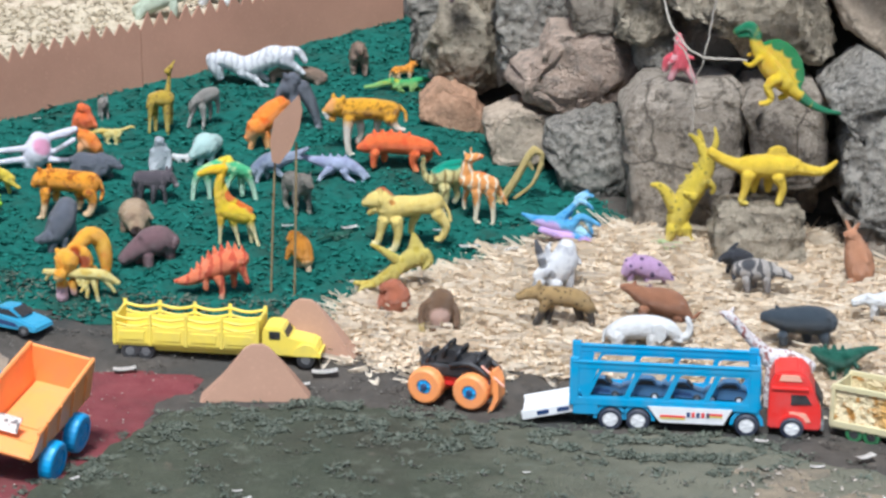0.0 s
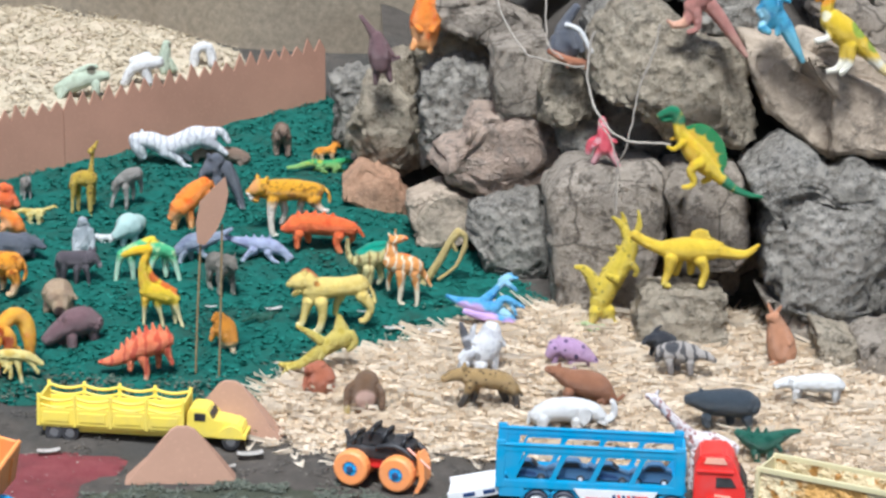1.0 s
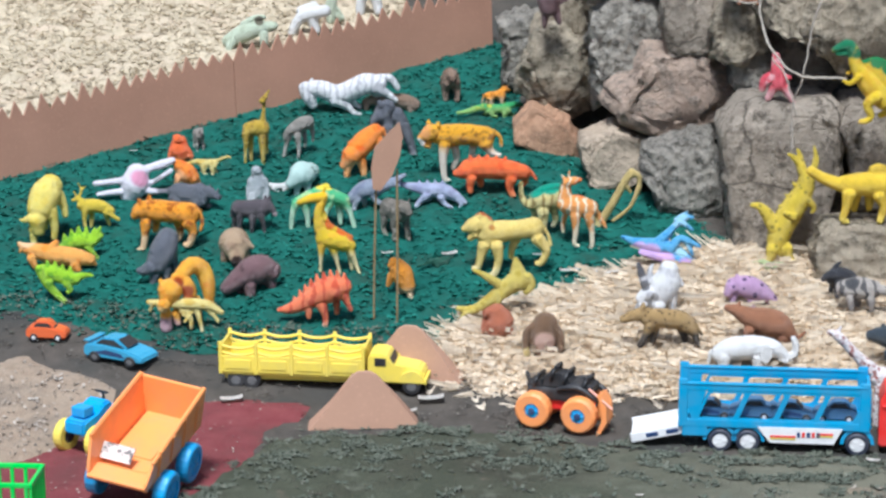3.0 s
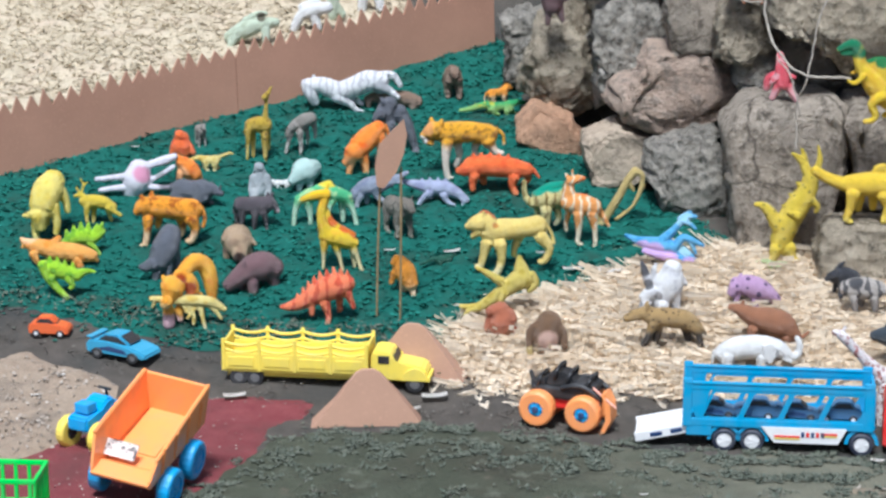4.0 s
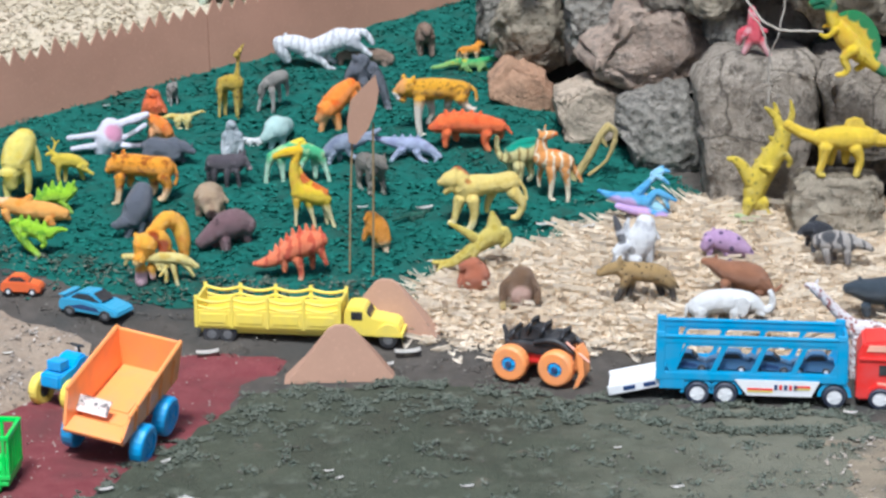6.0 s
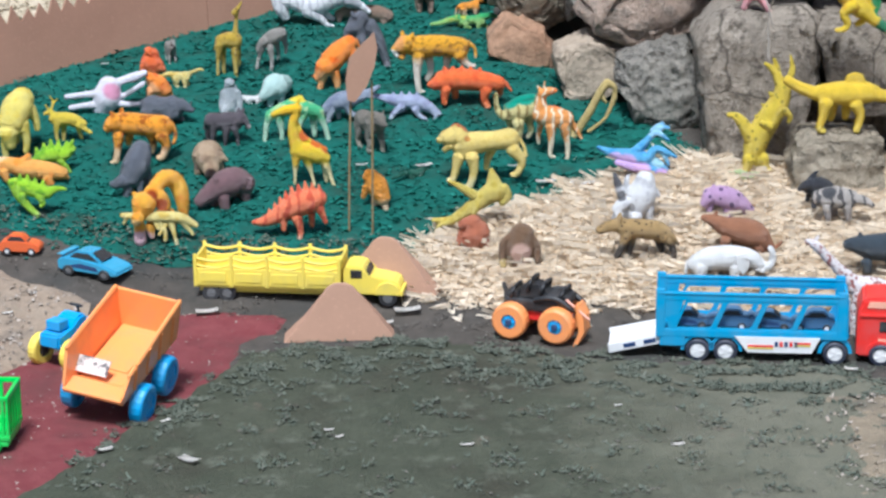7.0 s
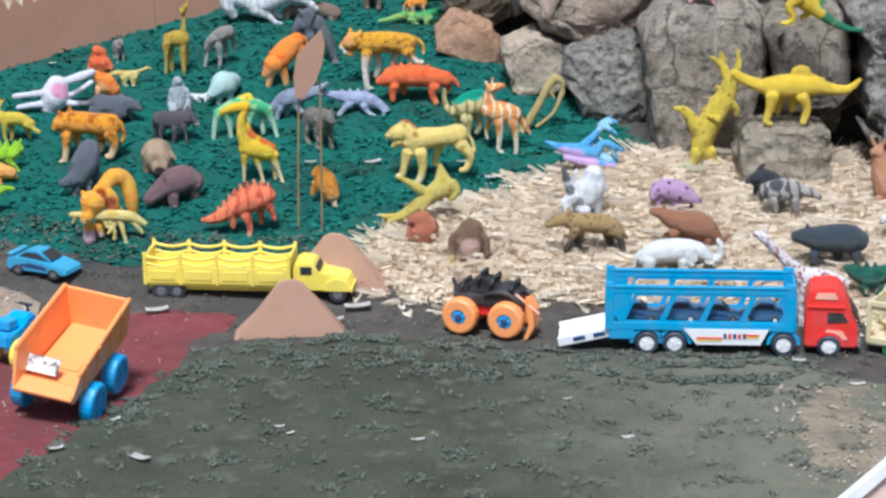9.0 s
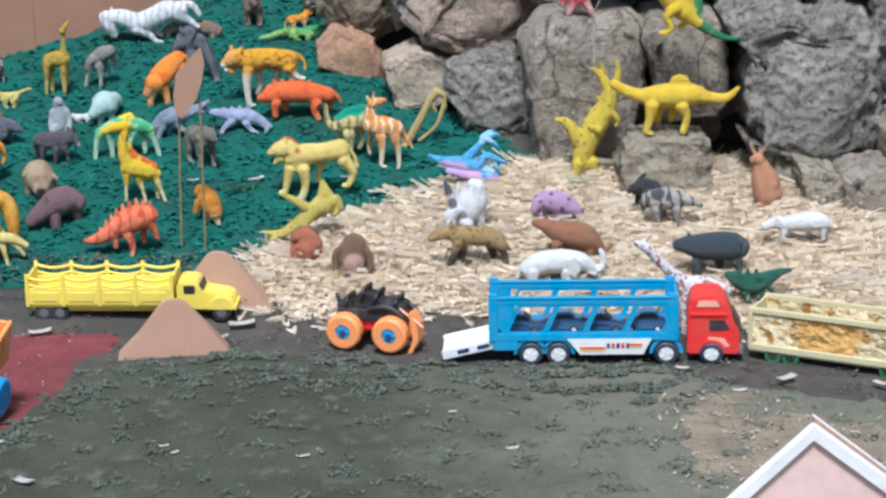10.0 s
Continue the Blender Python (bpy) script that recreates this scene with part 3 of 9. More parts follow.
# ---- wall behind, fence, rocks ----
def build_wall():
    p = [Vector((*q, 0)) for q in ((-1.057, 1.224), (-0.478, 1.269), (-0.312, 1.254), (-0.173, 1.177), (-0.083, 1.130))] + [Vector((0.9, 1.05, 0)), Vector((1.5, 0.95, 0))]
    bm = bmesh.new()
    lower, upper, back = [], [], []
    for q in p:
        z = gz(q.x, q.y)
        lower.append(bm.verts.new((q.x, q.y, z - 0.05)))
        upper.append(bm.verts.new((q.x, q.y + 0.02, z + 0.9)))
        back.append(bm.verts.new((q.x, q.y + 0.12, z + 0.9)))
    for i in range(len(p) - 1):
        bm.faces.new((lower[i], lower[i + 1], upper[i + 1], upper[i]))
        bm.faces.new((upper[i], upper[i + 1], back[i + 1], back[i]))
    bmesh.ops.subdivide_edges(bm, edges=bm.edges[:], cuts=8, use_grid_fill=True)
    for v in bm.verts:
        v.co.y += 0.006 * noise.noise(v.co * 9)
    tagged(part("wall_back", bm, M_WALL, None, "rough grey-brown plastered wall behind the display", smooth=True), category="wall", kind="structure")


build_wall()


def build_fence():
    """Strips of cardboard with teeth cut along the top, joined end to end."""
    a, b = Vector((-0.493, 0.570, 0.095)), Vector((0.032, 0.946, 0.163))
    way = b - a
    a = a - way * 0.75
    way = b - a
    ln = math.hypot(way.x, way.y)
    fence = empty("cardboard_fence", pose(0, 0, 0), "brown corrugated cardboard fence with a toothed top edge", "fence")
    n = int(ln / 0.0165)
    rng = random.Random(4)
    turn = Vector((way.x, way.y, 0)).normalized()
    side = Vector((-turn.y, turn.x, 0)) * 0.002
    cuts = [0, int(n * 0.3), int(n * 0.69), n]
    for c0, c1 in zip(cuts, cuts[1:]):
        bm = bmesh.new()
        outline = []
        for i in range(c0, c1):
            tall = 0.0165 * rng.uniform(0.7, 1.2)
            outline += [(i / n, 0.070 + rng.uniform(-0.001, 0.001)), ((i + 0.5 + rng.uniform(-0.12, 0.12)) / n, 0.070 + tall)]
        outline.append((c1 / n - 0.0008, 0.071))
        f0, f1, b0, b1 = [], [], [], []
        for k, h in outline:
            p = a + way * k
            p.z = gz(p.x, p.y) - 0.004
            wob = side * (1.6 * noise.noise((k * 6, c0, 2)))
            f0.append(bm.verts.new(p + wob - side * 0.6))
            b0.append(bm.verts.new(p + wob + side * 0.6))
            p = p + Vector((0, 0, h)) + side * 25 * h
            f1.append(bm.verts.new(p + wob - side * 0.6))
            b1.append(bm.verts.new(p + wob + side * 0.6))
        for i in range(len(outline) - 1):
            bm.faces.new((f0[i], f0[i + 1], f1[i + 1], f1[i]))
            bm.faces.new((b0[i + 1], b0[i], b1[i], b1[i + 1]))
            bm.faces.new((f1[i], f1[i + 1], b1[i + 1], b1[i]))
        for i in (0, -1):
            bm.faces.new((f0[i], b0[i], b1[i], f1[i]))
        part("panel", bm, M_CARD, fence)


build_fence()


def facet(p, size):
    """Planar fracture: each irregular cell of the stone breaks at its own slant. Returns a height in cells."""
    q = p / size
    near = noise.voronoi(q)[1][0]
    g = noise.cell_vector(near * 57.3 + Vector((3.1, 7.7, 1.9)))
    return (q - near).dot(g - Vector((0.5, 0.5, 0.5))) * 1.5 + (g.x - 0.5) * 0.5


def rock(c, scale, corners, depth, seed, material, label, soft=0.3, knob=0.1, detail=5, lean=0.0):
    """A broken stone: a cornered block of some depth, split along flat breaks, with crags, lumps and pits. corners: thousandths of scale."""
    rng = random.Random(seed)
    bm = bmesh.new()
    bmesh.ops.create_icosphere(bm, subdivisions=detail, radius=1.0)
    ring = [Vector(p) * scale / 1000 for p in corners]
    reach = max(p.length for p in ring)
    sides = [(a, b) for a, b in zip(ring, ring[1:] + ring[:1])]
    cuts = []
    for _ in range(9 if soft > 0.23 else 4):
        v = Vector((rng.gauss(0, 0.9), -1, rng.gauss(0.25, 0.9))).normalized()
        cuts.append((v, rng.uniform(0.80, 1.02) if soft > 0.23 else rng.uniform(0.98, 1.2)))
    off = Vector((seed * 3.7, seed * 1.3, seed * 2.1))
    rough = min(1.0, knob * 7.5)
    e = 0.10 + soft * 0.34
    for v in bm.verts:
        n = v.co.normalized()
        flat = math.hypot(n.x, n.z)
        ux, uz = (n.x / flat, n.z / flat) if flat > 1e-6 else (1.0, 0.0)
        far = reach * 0.4
        for a, b in sides:
            ex, ez = b.x - a.x, b.y - a.y
            den = ux * ez - uz * ex
            if abs(den) > 1e-9:
                t = (a.x * ez - a.y * ex) / den
                s = (a.x * uz - a.y * ux) / den
                if t > 0 and -0.001 <= s <= 1.001:
                    far = t
        r = flat ** e
        h = math.copysign(abs(n.y) ** e, n.y)
        u = Vector((ux * r * far / reach, h, uz * r * far / reach))
        for w, d in cuts:
            over = u.dot(w) - d
            if over > 0:
                u -= w * over
        p = Vector((u.x * reach, u.y * depth / 2 + lean * u.z * reach, u.z * reach))
        q = p + off + Vector((noise.noise(p * 60 + off), noise.noise(p * 60 - off), noise.noise(p * 57 + off))) * 0.004
        big, small = facet(q, 0.034), facet(q + Vector((0.5, 0.2, 0.7)), 0.013)
        ridge = noise.ridged_multi_fractal(q * 60, 0.7, 2.2, 5, 0.9, 2.0) - 1.1
        pit = min(0.0, noise.noise(q * 95) + 0.12) + 0.7 * min(0.0, noise.noise(q * 210) + 0.1)
        push = (0.0042 + 0.004 * rough) * big + (0.0016 + 0.0034 * rough) * small + 0.0034 * rough * ridge + (0.002 + 0.009 * rough) * pit + 0.0010 * noise.noise(q * 380)
        v.co = p + n * push
    ob = part("rock", bm, material, None, label, smooth=True)
    ob.matrix_world = pose(*c)
    tagged(ob, category="rock", group="stacked rocks")


GREY, TAN, PINK, BROWN = "rough grey pitted stone stacked in a rock wall", "rough tan weathered stone stacked in a rock wall", "pinkish brown broken stone in a rock wall", "brown blocky stone in a rock wall"
rock((0.098, 0.708, 0.190), 0.6323, [(-33, 80), (12, 93), (71, 49), (73, -78), (40, -93), (-2, -82), (-73, -49), (-58, 5)], 0.1, 3, M_ROCK_TAN, TAN, 0.35, 0.1)
rock((0.059, 0.811, 0.189), 0.6533, [(-39, 54), (39, 71), (39, 2), (15, -71), (-31, -68), (-22, -4)], 0.06, 4, M_ROCK_GREY, GREY, 0.4, 0.13)
rock((0.174, 0.634, 0.222), 0.6123, [(-71, 46), (-48, 88), (2, 115), (62, 90), (71, 3), (33, -6), (9, -47), (-56, -115), (-67, -16)], 0.1, 5, M_ROCK_GREY, GREY, 0.4, 0.14)
rock((0.216, 0.550, 0.196), 0.6016, [(-48, 73), (25, 86), (90, 55), (124, 3), (111, -38), (25, -63), (-32, -86), (-84, -61), (-124, -28), (-110, 3), (-63, 26)], 0.1, 6, M_ROCK_PINK, PINK, 0.3, 0.085)
rock((0.089, 0.650, 0.126), 0.6337, [(-27, 55), (37, 27), (60, -10), (60, -55), (23, -48), (-58, -11), (-60, 16)], 0.06, 7, M_ROCK_RUST, PINK, 0.16, 0.012)
rock((0.161, 0.553, 0.125), 0.6139, [(-67, 31), (-6, 55), (67, 31), (62, -28), (17, -55), (-50, -51), (-67, 5)], 0.07, 8, M_ROCK_SMOOTH, TAN, 0.16, 0.015)
rock((0.230, 0.489, 0.118), 0.5972, [(-77, 45), (-6, 84), (48, 82), (64, 16), (77, -61), (27, -84), (-50, -74), (-56, -28), (-77, -5)], 0.08, 9, M_ROCK_GREY, GREY, 0.25, 0.07)
rock((0.318, 0.418, 0.125), 0.5785, [(-109, 103), (-84, 149), (-63, 164), (80, 166), (107, 143), (109, 58), (90, -15), (70, -145), (-5, -166), (-80, -163), (-90, -36)], 0.1, 10, M_ROCK_BROWN, BROWN, 0.2, 0.03)
rock((0.417, 0.398, 0.167), 0.5693, [(-79, 46), (-69, 92), (52, 98), (75, 62), (79, -64), (52, -98), (-37, -98), (-50, -33), (-69, 27)], 0.09, 11, M_ROCK_BROWN, BROWN, 0.22, 0.03)
rock((0.388, 0.310, 0.076), 0.5691, [(-80, 30), (-66, 68), (-5, 72), (70, 66), (82, 20), (74, -84), (-5, -92), (-78, -84)], 0.056, 12, M_ROCK_TAN, TAN, 0.15, 0.05)
rock((0.531, 0.350, 0.157), 0.5627, [(-145, 122), (-115, 155), (-72, 184), (-28, 168), (1, 120), (49, 153), (115, 128), (145, -1), (134, -162), (51, -184), (-11, -152), (-74, -119), (-107, -67), (-107, 20), (-93, 70), (-138, 89)], 0.12, 13, M_ROCK_GREY, GREY, 0.35, 0.14)
rock((0.455, 0.445, 0.105), 0.5680, [(-59, 57), (51, 68), (59, 11), (20, -11), (3, -68), (-59, -47)], 0.07, 14, M_ROCK_BROWN, BROWN, 0.25, 0.04)
rock((0.502, 0.333, 0.078), 0.5662, [(-64, 56), (4, 19), (62, 7), (64, -47), (4, -56), (-25, -17)], 0.06, 15, M_ROCK_BROWN, BROWN, 0.22, 0.03)
rock((0.539, 0.278, 0.061), 0.5595, [(-44, 53), (44, 28), (40, -26), (21, -53), (-40, -32)], 0.07, 16, M_ROCK_TAN, TAN, 0.2, 0.03)
rock((0.597, 0.262, 0.056), 0.5581, [(-78, 47), (-5, 68), (78, 38), (68, -68), (-26, -51), (-78, -38)], 0.08, 17, M_ROCK_BROWN, BROWN, 0.2, 0.03)
rock((0.384, 0.425, 0.309), 0.5722, [(-152, 23), (-139, 81), (-96, 123), (-29, 129), (31, 73), (116, 52), (131, 17), (150, -67), (152, -106), (112, -129), (50, -123), (-12, -119), (-75, -58), (-148, -27)], 0.13, 18, M_ROCK_TAN, TAN, 0.24, 0.06)
rock((0.499, 0.428, 0.292), 0.5790, [(-88, 108), (-5, 98), (88, -4), (80, -108), (30, -77), (-43, -23), (-72, 35)], 0.12, 19, M_ROCK_SMOOTH, TAN, 0.15, 0.015)
rock((0.576, 0.401, 0.294), 0.5705, [(-156, 108), (-31, 46), (42, 19), (156, 10), (156, -108), (-31, -89), (-73, -98), (-71, 6)], 0.12, 20, M_ROCK_SMOOTH, TAN, 0.15, 0.015)
rock((0.573, 0.408, 0.312), 0.5599, [(-163, 31), (-107, 81), (7, 52), (163, 25), (163, -81), (-24, -44)], 0.1, 21, M_ROCK_SMOOTH, TAN, 0.2, 0.02)
rock((0.236, 0.544, 0.282), 0.5976, [(-53, 57), (45, 74), (53, 20), (47, -66), (-41, -74), (-53, -1)], 0.08, 22, M_ROCK_BROWN, BROWN, 0.12, 0.012)
rock((0.284, 0.496, 0.271), 0.5871, [(-47, 58), (41, 54), (51, -29), (5, -58), (-51, -50)], 0.07, 23, M_ROCK_TAN, TAN, 0.3, 0.08)
rock((0.198, 0.648, 0.322), 0.6076, [(-115, 43), (7, 47), (115, -1), (115, -34), (22, -47), (-22, -26), (-74, -9)], 0.09, 24, M_ROCK_BROWN, BROWN, 0.2, 0.02)
rock((0.175, 0.670, 0.282), 0.6129, [(-75, 4), (-8, 47), (75, 14), (67, -47), (-8, -32), (-70, -42)], 0.08, 25, M_ROCK_TAN, TAN, 0.25, 0.05)
rock((0.114, 0.716, 0.241), 0.6284, [(-55, -14), (-49, 44), (29, 55), (55, 7), (13, -55)], 0.06, 26, M_ROCK_TAN, TAN, 0.3, 0.06)
rock((0.295, 0.502, 0.230), 0.5850, [(-38, 26), (32, 44), (38, 2), (3, -44), (-36, -35)], 0.06, 27, M_ROCK_GREY, GREY, 0.3, 0.07)
rock((0.324, 0.514, 0.343), 0.5799, [(-47, -73), (-41, 10), (16, 73), (47, 33), (-5, -25)], 0.08, 28, M_ROCK_GREY, GREY, 0.3, 0.08)
rock((0.442, 0.483, 0.360), 0.5704, [(-60, 68), (55, 57), (60, -38), (24, -68), (-44, -47)], 0.09, 29, M_ROCK_GREY, GREY, 0.3, 0.08)
rock((0.597, 0.446, 0.369), 0.5606, [(-127, 89), (-60, 23), (2, -10), (127, -35), (127, -89), (-29, -67), (-73, -29), (-127, -4)], 0.1, 30, M_ROCK_BROWN, BROWN, 0.25, 0.05)
rock((0.610, 0.531, 0.377), 0.5607, [(-156, 73), (156, 73), (156, -73), (-114, -73)], 0.1, 32, M_ROCK_GREY, GREY, 0.3, 0.1)
rock((0.412, 0.589, 0.395), 0.5721, [(-177, 60), (177, 60), (177, -60), (-177, -60)], 0.1, 33, M_ROCK_GREY, GREY, 0.3, 0.1)
rock((0.263, 0.700, 0.382), 0.5952, [(-135, 60), (135, 60), (135, -60), (-135, -60)], 0.1, 34, M_ROCK_GREY, GREY, 0.3, 0.1)
rock((0.648, 0.375, 0.209), 0.5599, [(-83, 224), (94, 213), (94, -224), (-94, -224)], 0.12, 35, M_ROCK_GREY, GREY, 0.3, 0.12)
rock((0.651, 0.302, 0.060), 0.5587, [(-88, 114), (88, 114), (88, -114), (-78, -94)], 0.1, 36, M_ROCK_BROWN, BROWN, 0.25, 0.06)
rock((0.357, 0.527, 0.227), 0.5762, [(-70, 65), (1, 60), (70, 13), (70, -65), (-60, -55)], 0.08, 37, M_ROCK_BROWN, BROWN, 0.3, 0.06)
rock((0.402, 0.462, 0.100), 0.5701, [(-47, 36), (47, 26), (47, -36), (-47, -36)], 0.07, 38, M_ROCK_BROWN, BROWN, 0.3, 0.05)
rock((0.285, 0.547, 0.179), 0.5877, [(-60, 57), (65, 52), (65, -57), (-65, -57)], 0.07, 39, M_ROCK_GREY, GREY, 0.3, 0.07)


def build_bank():
    """Dark earth behind the stacked stones, seen only in the gaps."""
    bm = bmesh.new()
    base = [(0.10, 0.75, 0.130), (0.165, 0.564, 0.094), (0.317, 0.379, 0.061), (0.502, 0.310, 0.049), (0.75, 0.2, 0.03), (1.1, 0.1, 0.02)]
    rows = []
    for x, y, z in base:
        k = 0.45 if x < 0.2 else 1.0
        rows.append([bm.verts.new((x, y + 0.10 + 0.28 * h + (0.25 if h > 0.33 else 0), z - 0.02 + h * k)) for h in (0, 0.1, 0.2, 0.3, 0.36)])
    for p, q in zip(rows, rows[1:]):
        for i in range(4):
            bm.faces.new((p[i], q[i], q[i + 1], p[i + 1]))
    bmesh.ops.subdivide_edges(bm, edges=bm.edges[:], cuts=6, use_grid_fill=True)
    for v in bm.verts:
        v.co += Vector((0, 0.02, 0.01)) * noise.noise(v.co * 14)
    tagged(part("earth_bank", bm, M_SOIL, None, "dark earth bank behind the stacked rocks", smooth=True), category="earth bank", kind="structure")


build_bank()


def cord(points, r, label):
    bm = bmesh.new()
    pts = [Vector(p) for p in points]
    fine = []
    for i in range(len(pts) - 1):
        p0, p1, p2, p3 = pts[max(0, i - 1)], pts[i], pts[i + 1], pts[min(len(pts) - 1, i + 2)]
        for k in range(6):
            t = k / 6
            fine.append(Vector((0.0025 * noise.noise((i * 2 + k * 0.4, r * 5000, 1)), 0, 0.0025 * noise.noise((i * 2 + k * 0.4, r * 5000, 7)))) + 0.5 * ((2 * p1) + (p2 - p0) * t + (2 * p0 - 5 * p1 + 4 * p2 - p3) * t * t + (3 * p1 - p0 - 3 * p2 + p3) * t ** 3))
    fine.append(pts[-1])
    chain(bm, fine, [0.8 * r * (1 + 0.25 * noise.noise((i * 0.7, r * 900, 0))) for i in range(len(fine))], 6)
    tagged(part("dry_root", bm, M_CORD, None, label, smooth=True), category="root")


cord([(0.200, 0.491, 0.385), (0.211, 0.469, 0.354), (0.230, 0.437, 0.325), (0.256, 0.406, 0.320), (0.288, 0.382, 0.320)], 0.0013, "thin pale dry root hanging over the rocks")
cord([(0.294, 0.363, 0.357), (0.289, 0.361, 0.328), (0.294, 0.344, 0.292), (0.312, 0.319, 0.266), (0.336, 0.303, 0.261), (0.366, 0.296, 0.260)], 0.0017, "thicker pale dry root looped across the rocks")
cord([(0.355, 0.325, 0.373), (0.345, 0.321, 0.337), (0.331, 0.314, 0.287), (0.325, 0.308, 0.255), (0.318, 0.316, 0.230), (0.318, 0.309, 0.186)], 0.0011, "thin pale dry root trailing down the upright stone")
cord([(0.299, 0.333, 0.274), (0.313, 0.315, 0.253), (0.321, 0.311, 0.220)], 0.001, "short pale dry root on the rocks")
cord([(0.250, 0.436, 0.395), (0.251, 0.423, 0.357), (0.255, 0.413, 0.334), (0.267, 0.396, 0.325)], 0.0012, "pale dry root hanging at the gap")


# ---- cardboard mountains and the leaf sign ----
def cone(at, size, turn, material, label):
    """A cardboard mountain: a folded sheet with a narrow flat top."""
    x, y = at
    w, h, d = size
    bm = bmesh.new()
    prof = [(-0.5, 0.0), (-0.3, 0.40), (-0.10, 0.93), (-0.04, 1.0), (0.06, 1.0), (0.12, 0.93), (0.32, 0.46), (0.5, 0.0)]
    f = [bm.verts.new((p * w, -d / 2 * (1 - z), z * h)) for p, z in prof]
    b = [bm.verts.new((p * w, d / 2 * (1 - z) + 0.003, z * h)) for p, z in prof]
    bm.faces.new(f)
    bm.faces.new(b[::-1])
    for i in range(len(prof) - 1):
        bm.faces.new((f[i], f[i + 1], b[i + 1], b[i]))
    bmesh.ops.bevel(bm, geom=bm.edges[:], offset=0.0008, segments=1, affect="EDGES")
    ob = part("cardboard_mountain", bm, material, None, label)
    ob.matrix_world = pose(x, y, gz(x, y) - 0.001, 0, 0, turn)
    tagged(ob, category="cardboard mountain", group="cardboard mountains")


cone((-0.094, 0.036), (0.102, 0.052, 0.022), 3, M_CARD2, "brown cardboard mountain cut-out standing on the road edge")
cone((-0.055, 0.128), (0.102, 0.050, 0.02), -14, M_CARD2, "brown cardboard mountain cut-out behind the yellow truck")


def leaf_sign():
    x, y = (-0.079, 0.225)
    at = empty("leaf_sign", pose(x, y, gz(x, y), 0, 0, 0), "brown cardboard leaf held up on two thin bamboo sticks", "cardboard leaf")
    bm = bmesh.new()
    chain(bm, [(-0.012, 0, 0), (-0.0105, 0.002, 0.07), (-0.008, 0.003, 0.14)], [0.0011] * 3, 6)
    part("stick", bm, M_STICK, at, smooth=True)
    bm = bmesh.new()
    chain(bm, [(0.0105, 0.0, 0), (0.0115, 0.002, 0.07), (0.012, 0.003, 0.155)], [0.0011] * 3, 6)
    part("stick", bm, M_STICK, at, smooth=True)
    bm = bmesh.new()
    out = [(-0.011, 0.138), (-0.0125, 0.158), (-0.009, 0.178), (0.004, 0.192), (0.015, 0.203), (0.018, 0.188), (0.015, 0.17), (0.008, 0.152), (-0.004, 0.136)]
    prism(bm, out, -0.0005, -0.0035)
    part("leaf", bm, M_CARD2, at, "brown cardboard leaf")


leaf_sign()


# ---- vehicles ----
def wheel(parent, c, r, w, tyre, rim, name="wheel", hub=0.55, cap=None):
    bm = bmesh.new()
    ring_wheel(bm, c, r, w, r * hub)
    t = part(name, bm, tyre, parent, smooth=False)
    bm = bmesh.new()
    ring_wheel(bm, c, r * hub * 1.02, w * 0.86)
    for k in range(5):
        a = 2 * math.pi * k / 5
        for s in (-1, 1):
            box(bm, (c[0] + r * hub * 0.5 * math.cos(a), c[1] + s * w * 0.44, c[2] + r * hub * 0.5 * math.sin(a)), (r * hub * 0.75, w * 0.1, r * hub * 0.24), 0, Matrix.Rotation(-a, 4, "Y"))
    part("rim", bm, rim, t)
    if cap:
        bm = bmesh.new()
        for s in (-1, 1):
            ring_wheel(bm, (c[0], c[1] + s * w * 0.5, c[2]), r * hub * 0.42, w * 0.2)
        part("hub_cap", bm, cap, t)


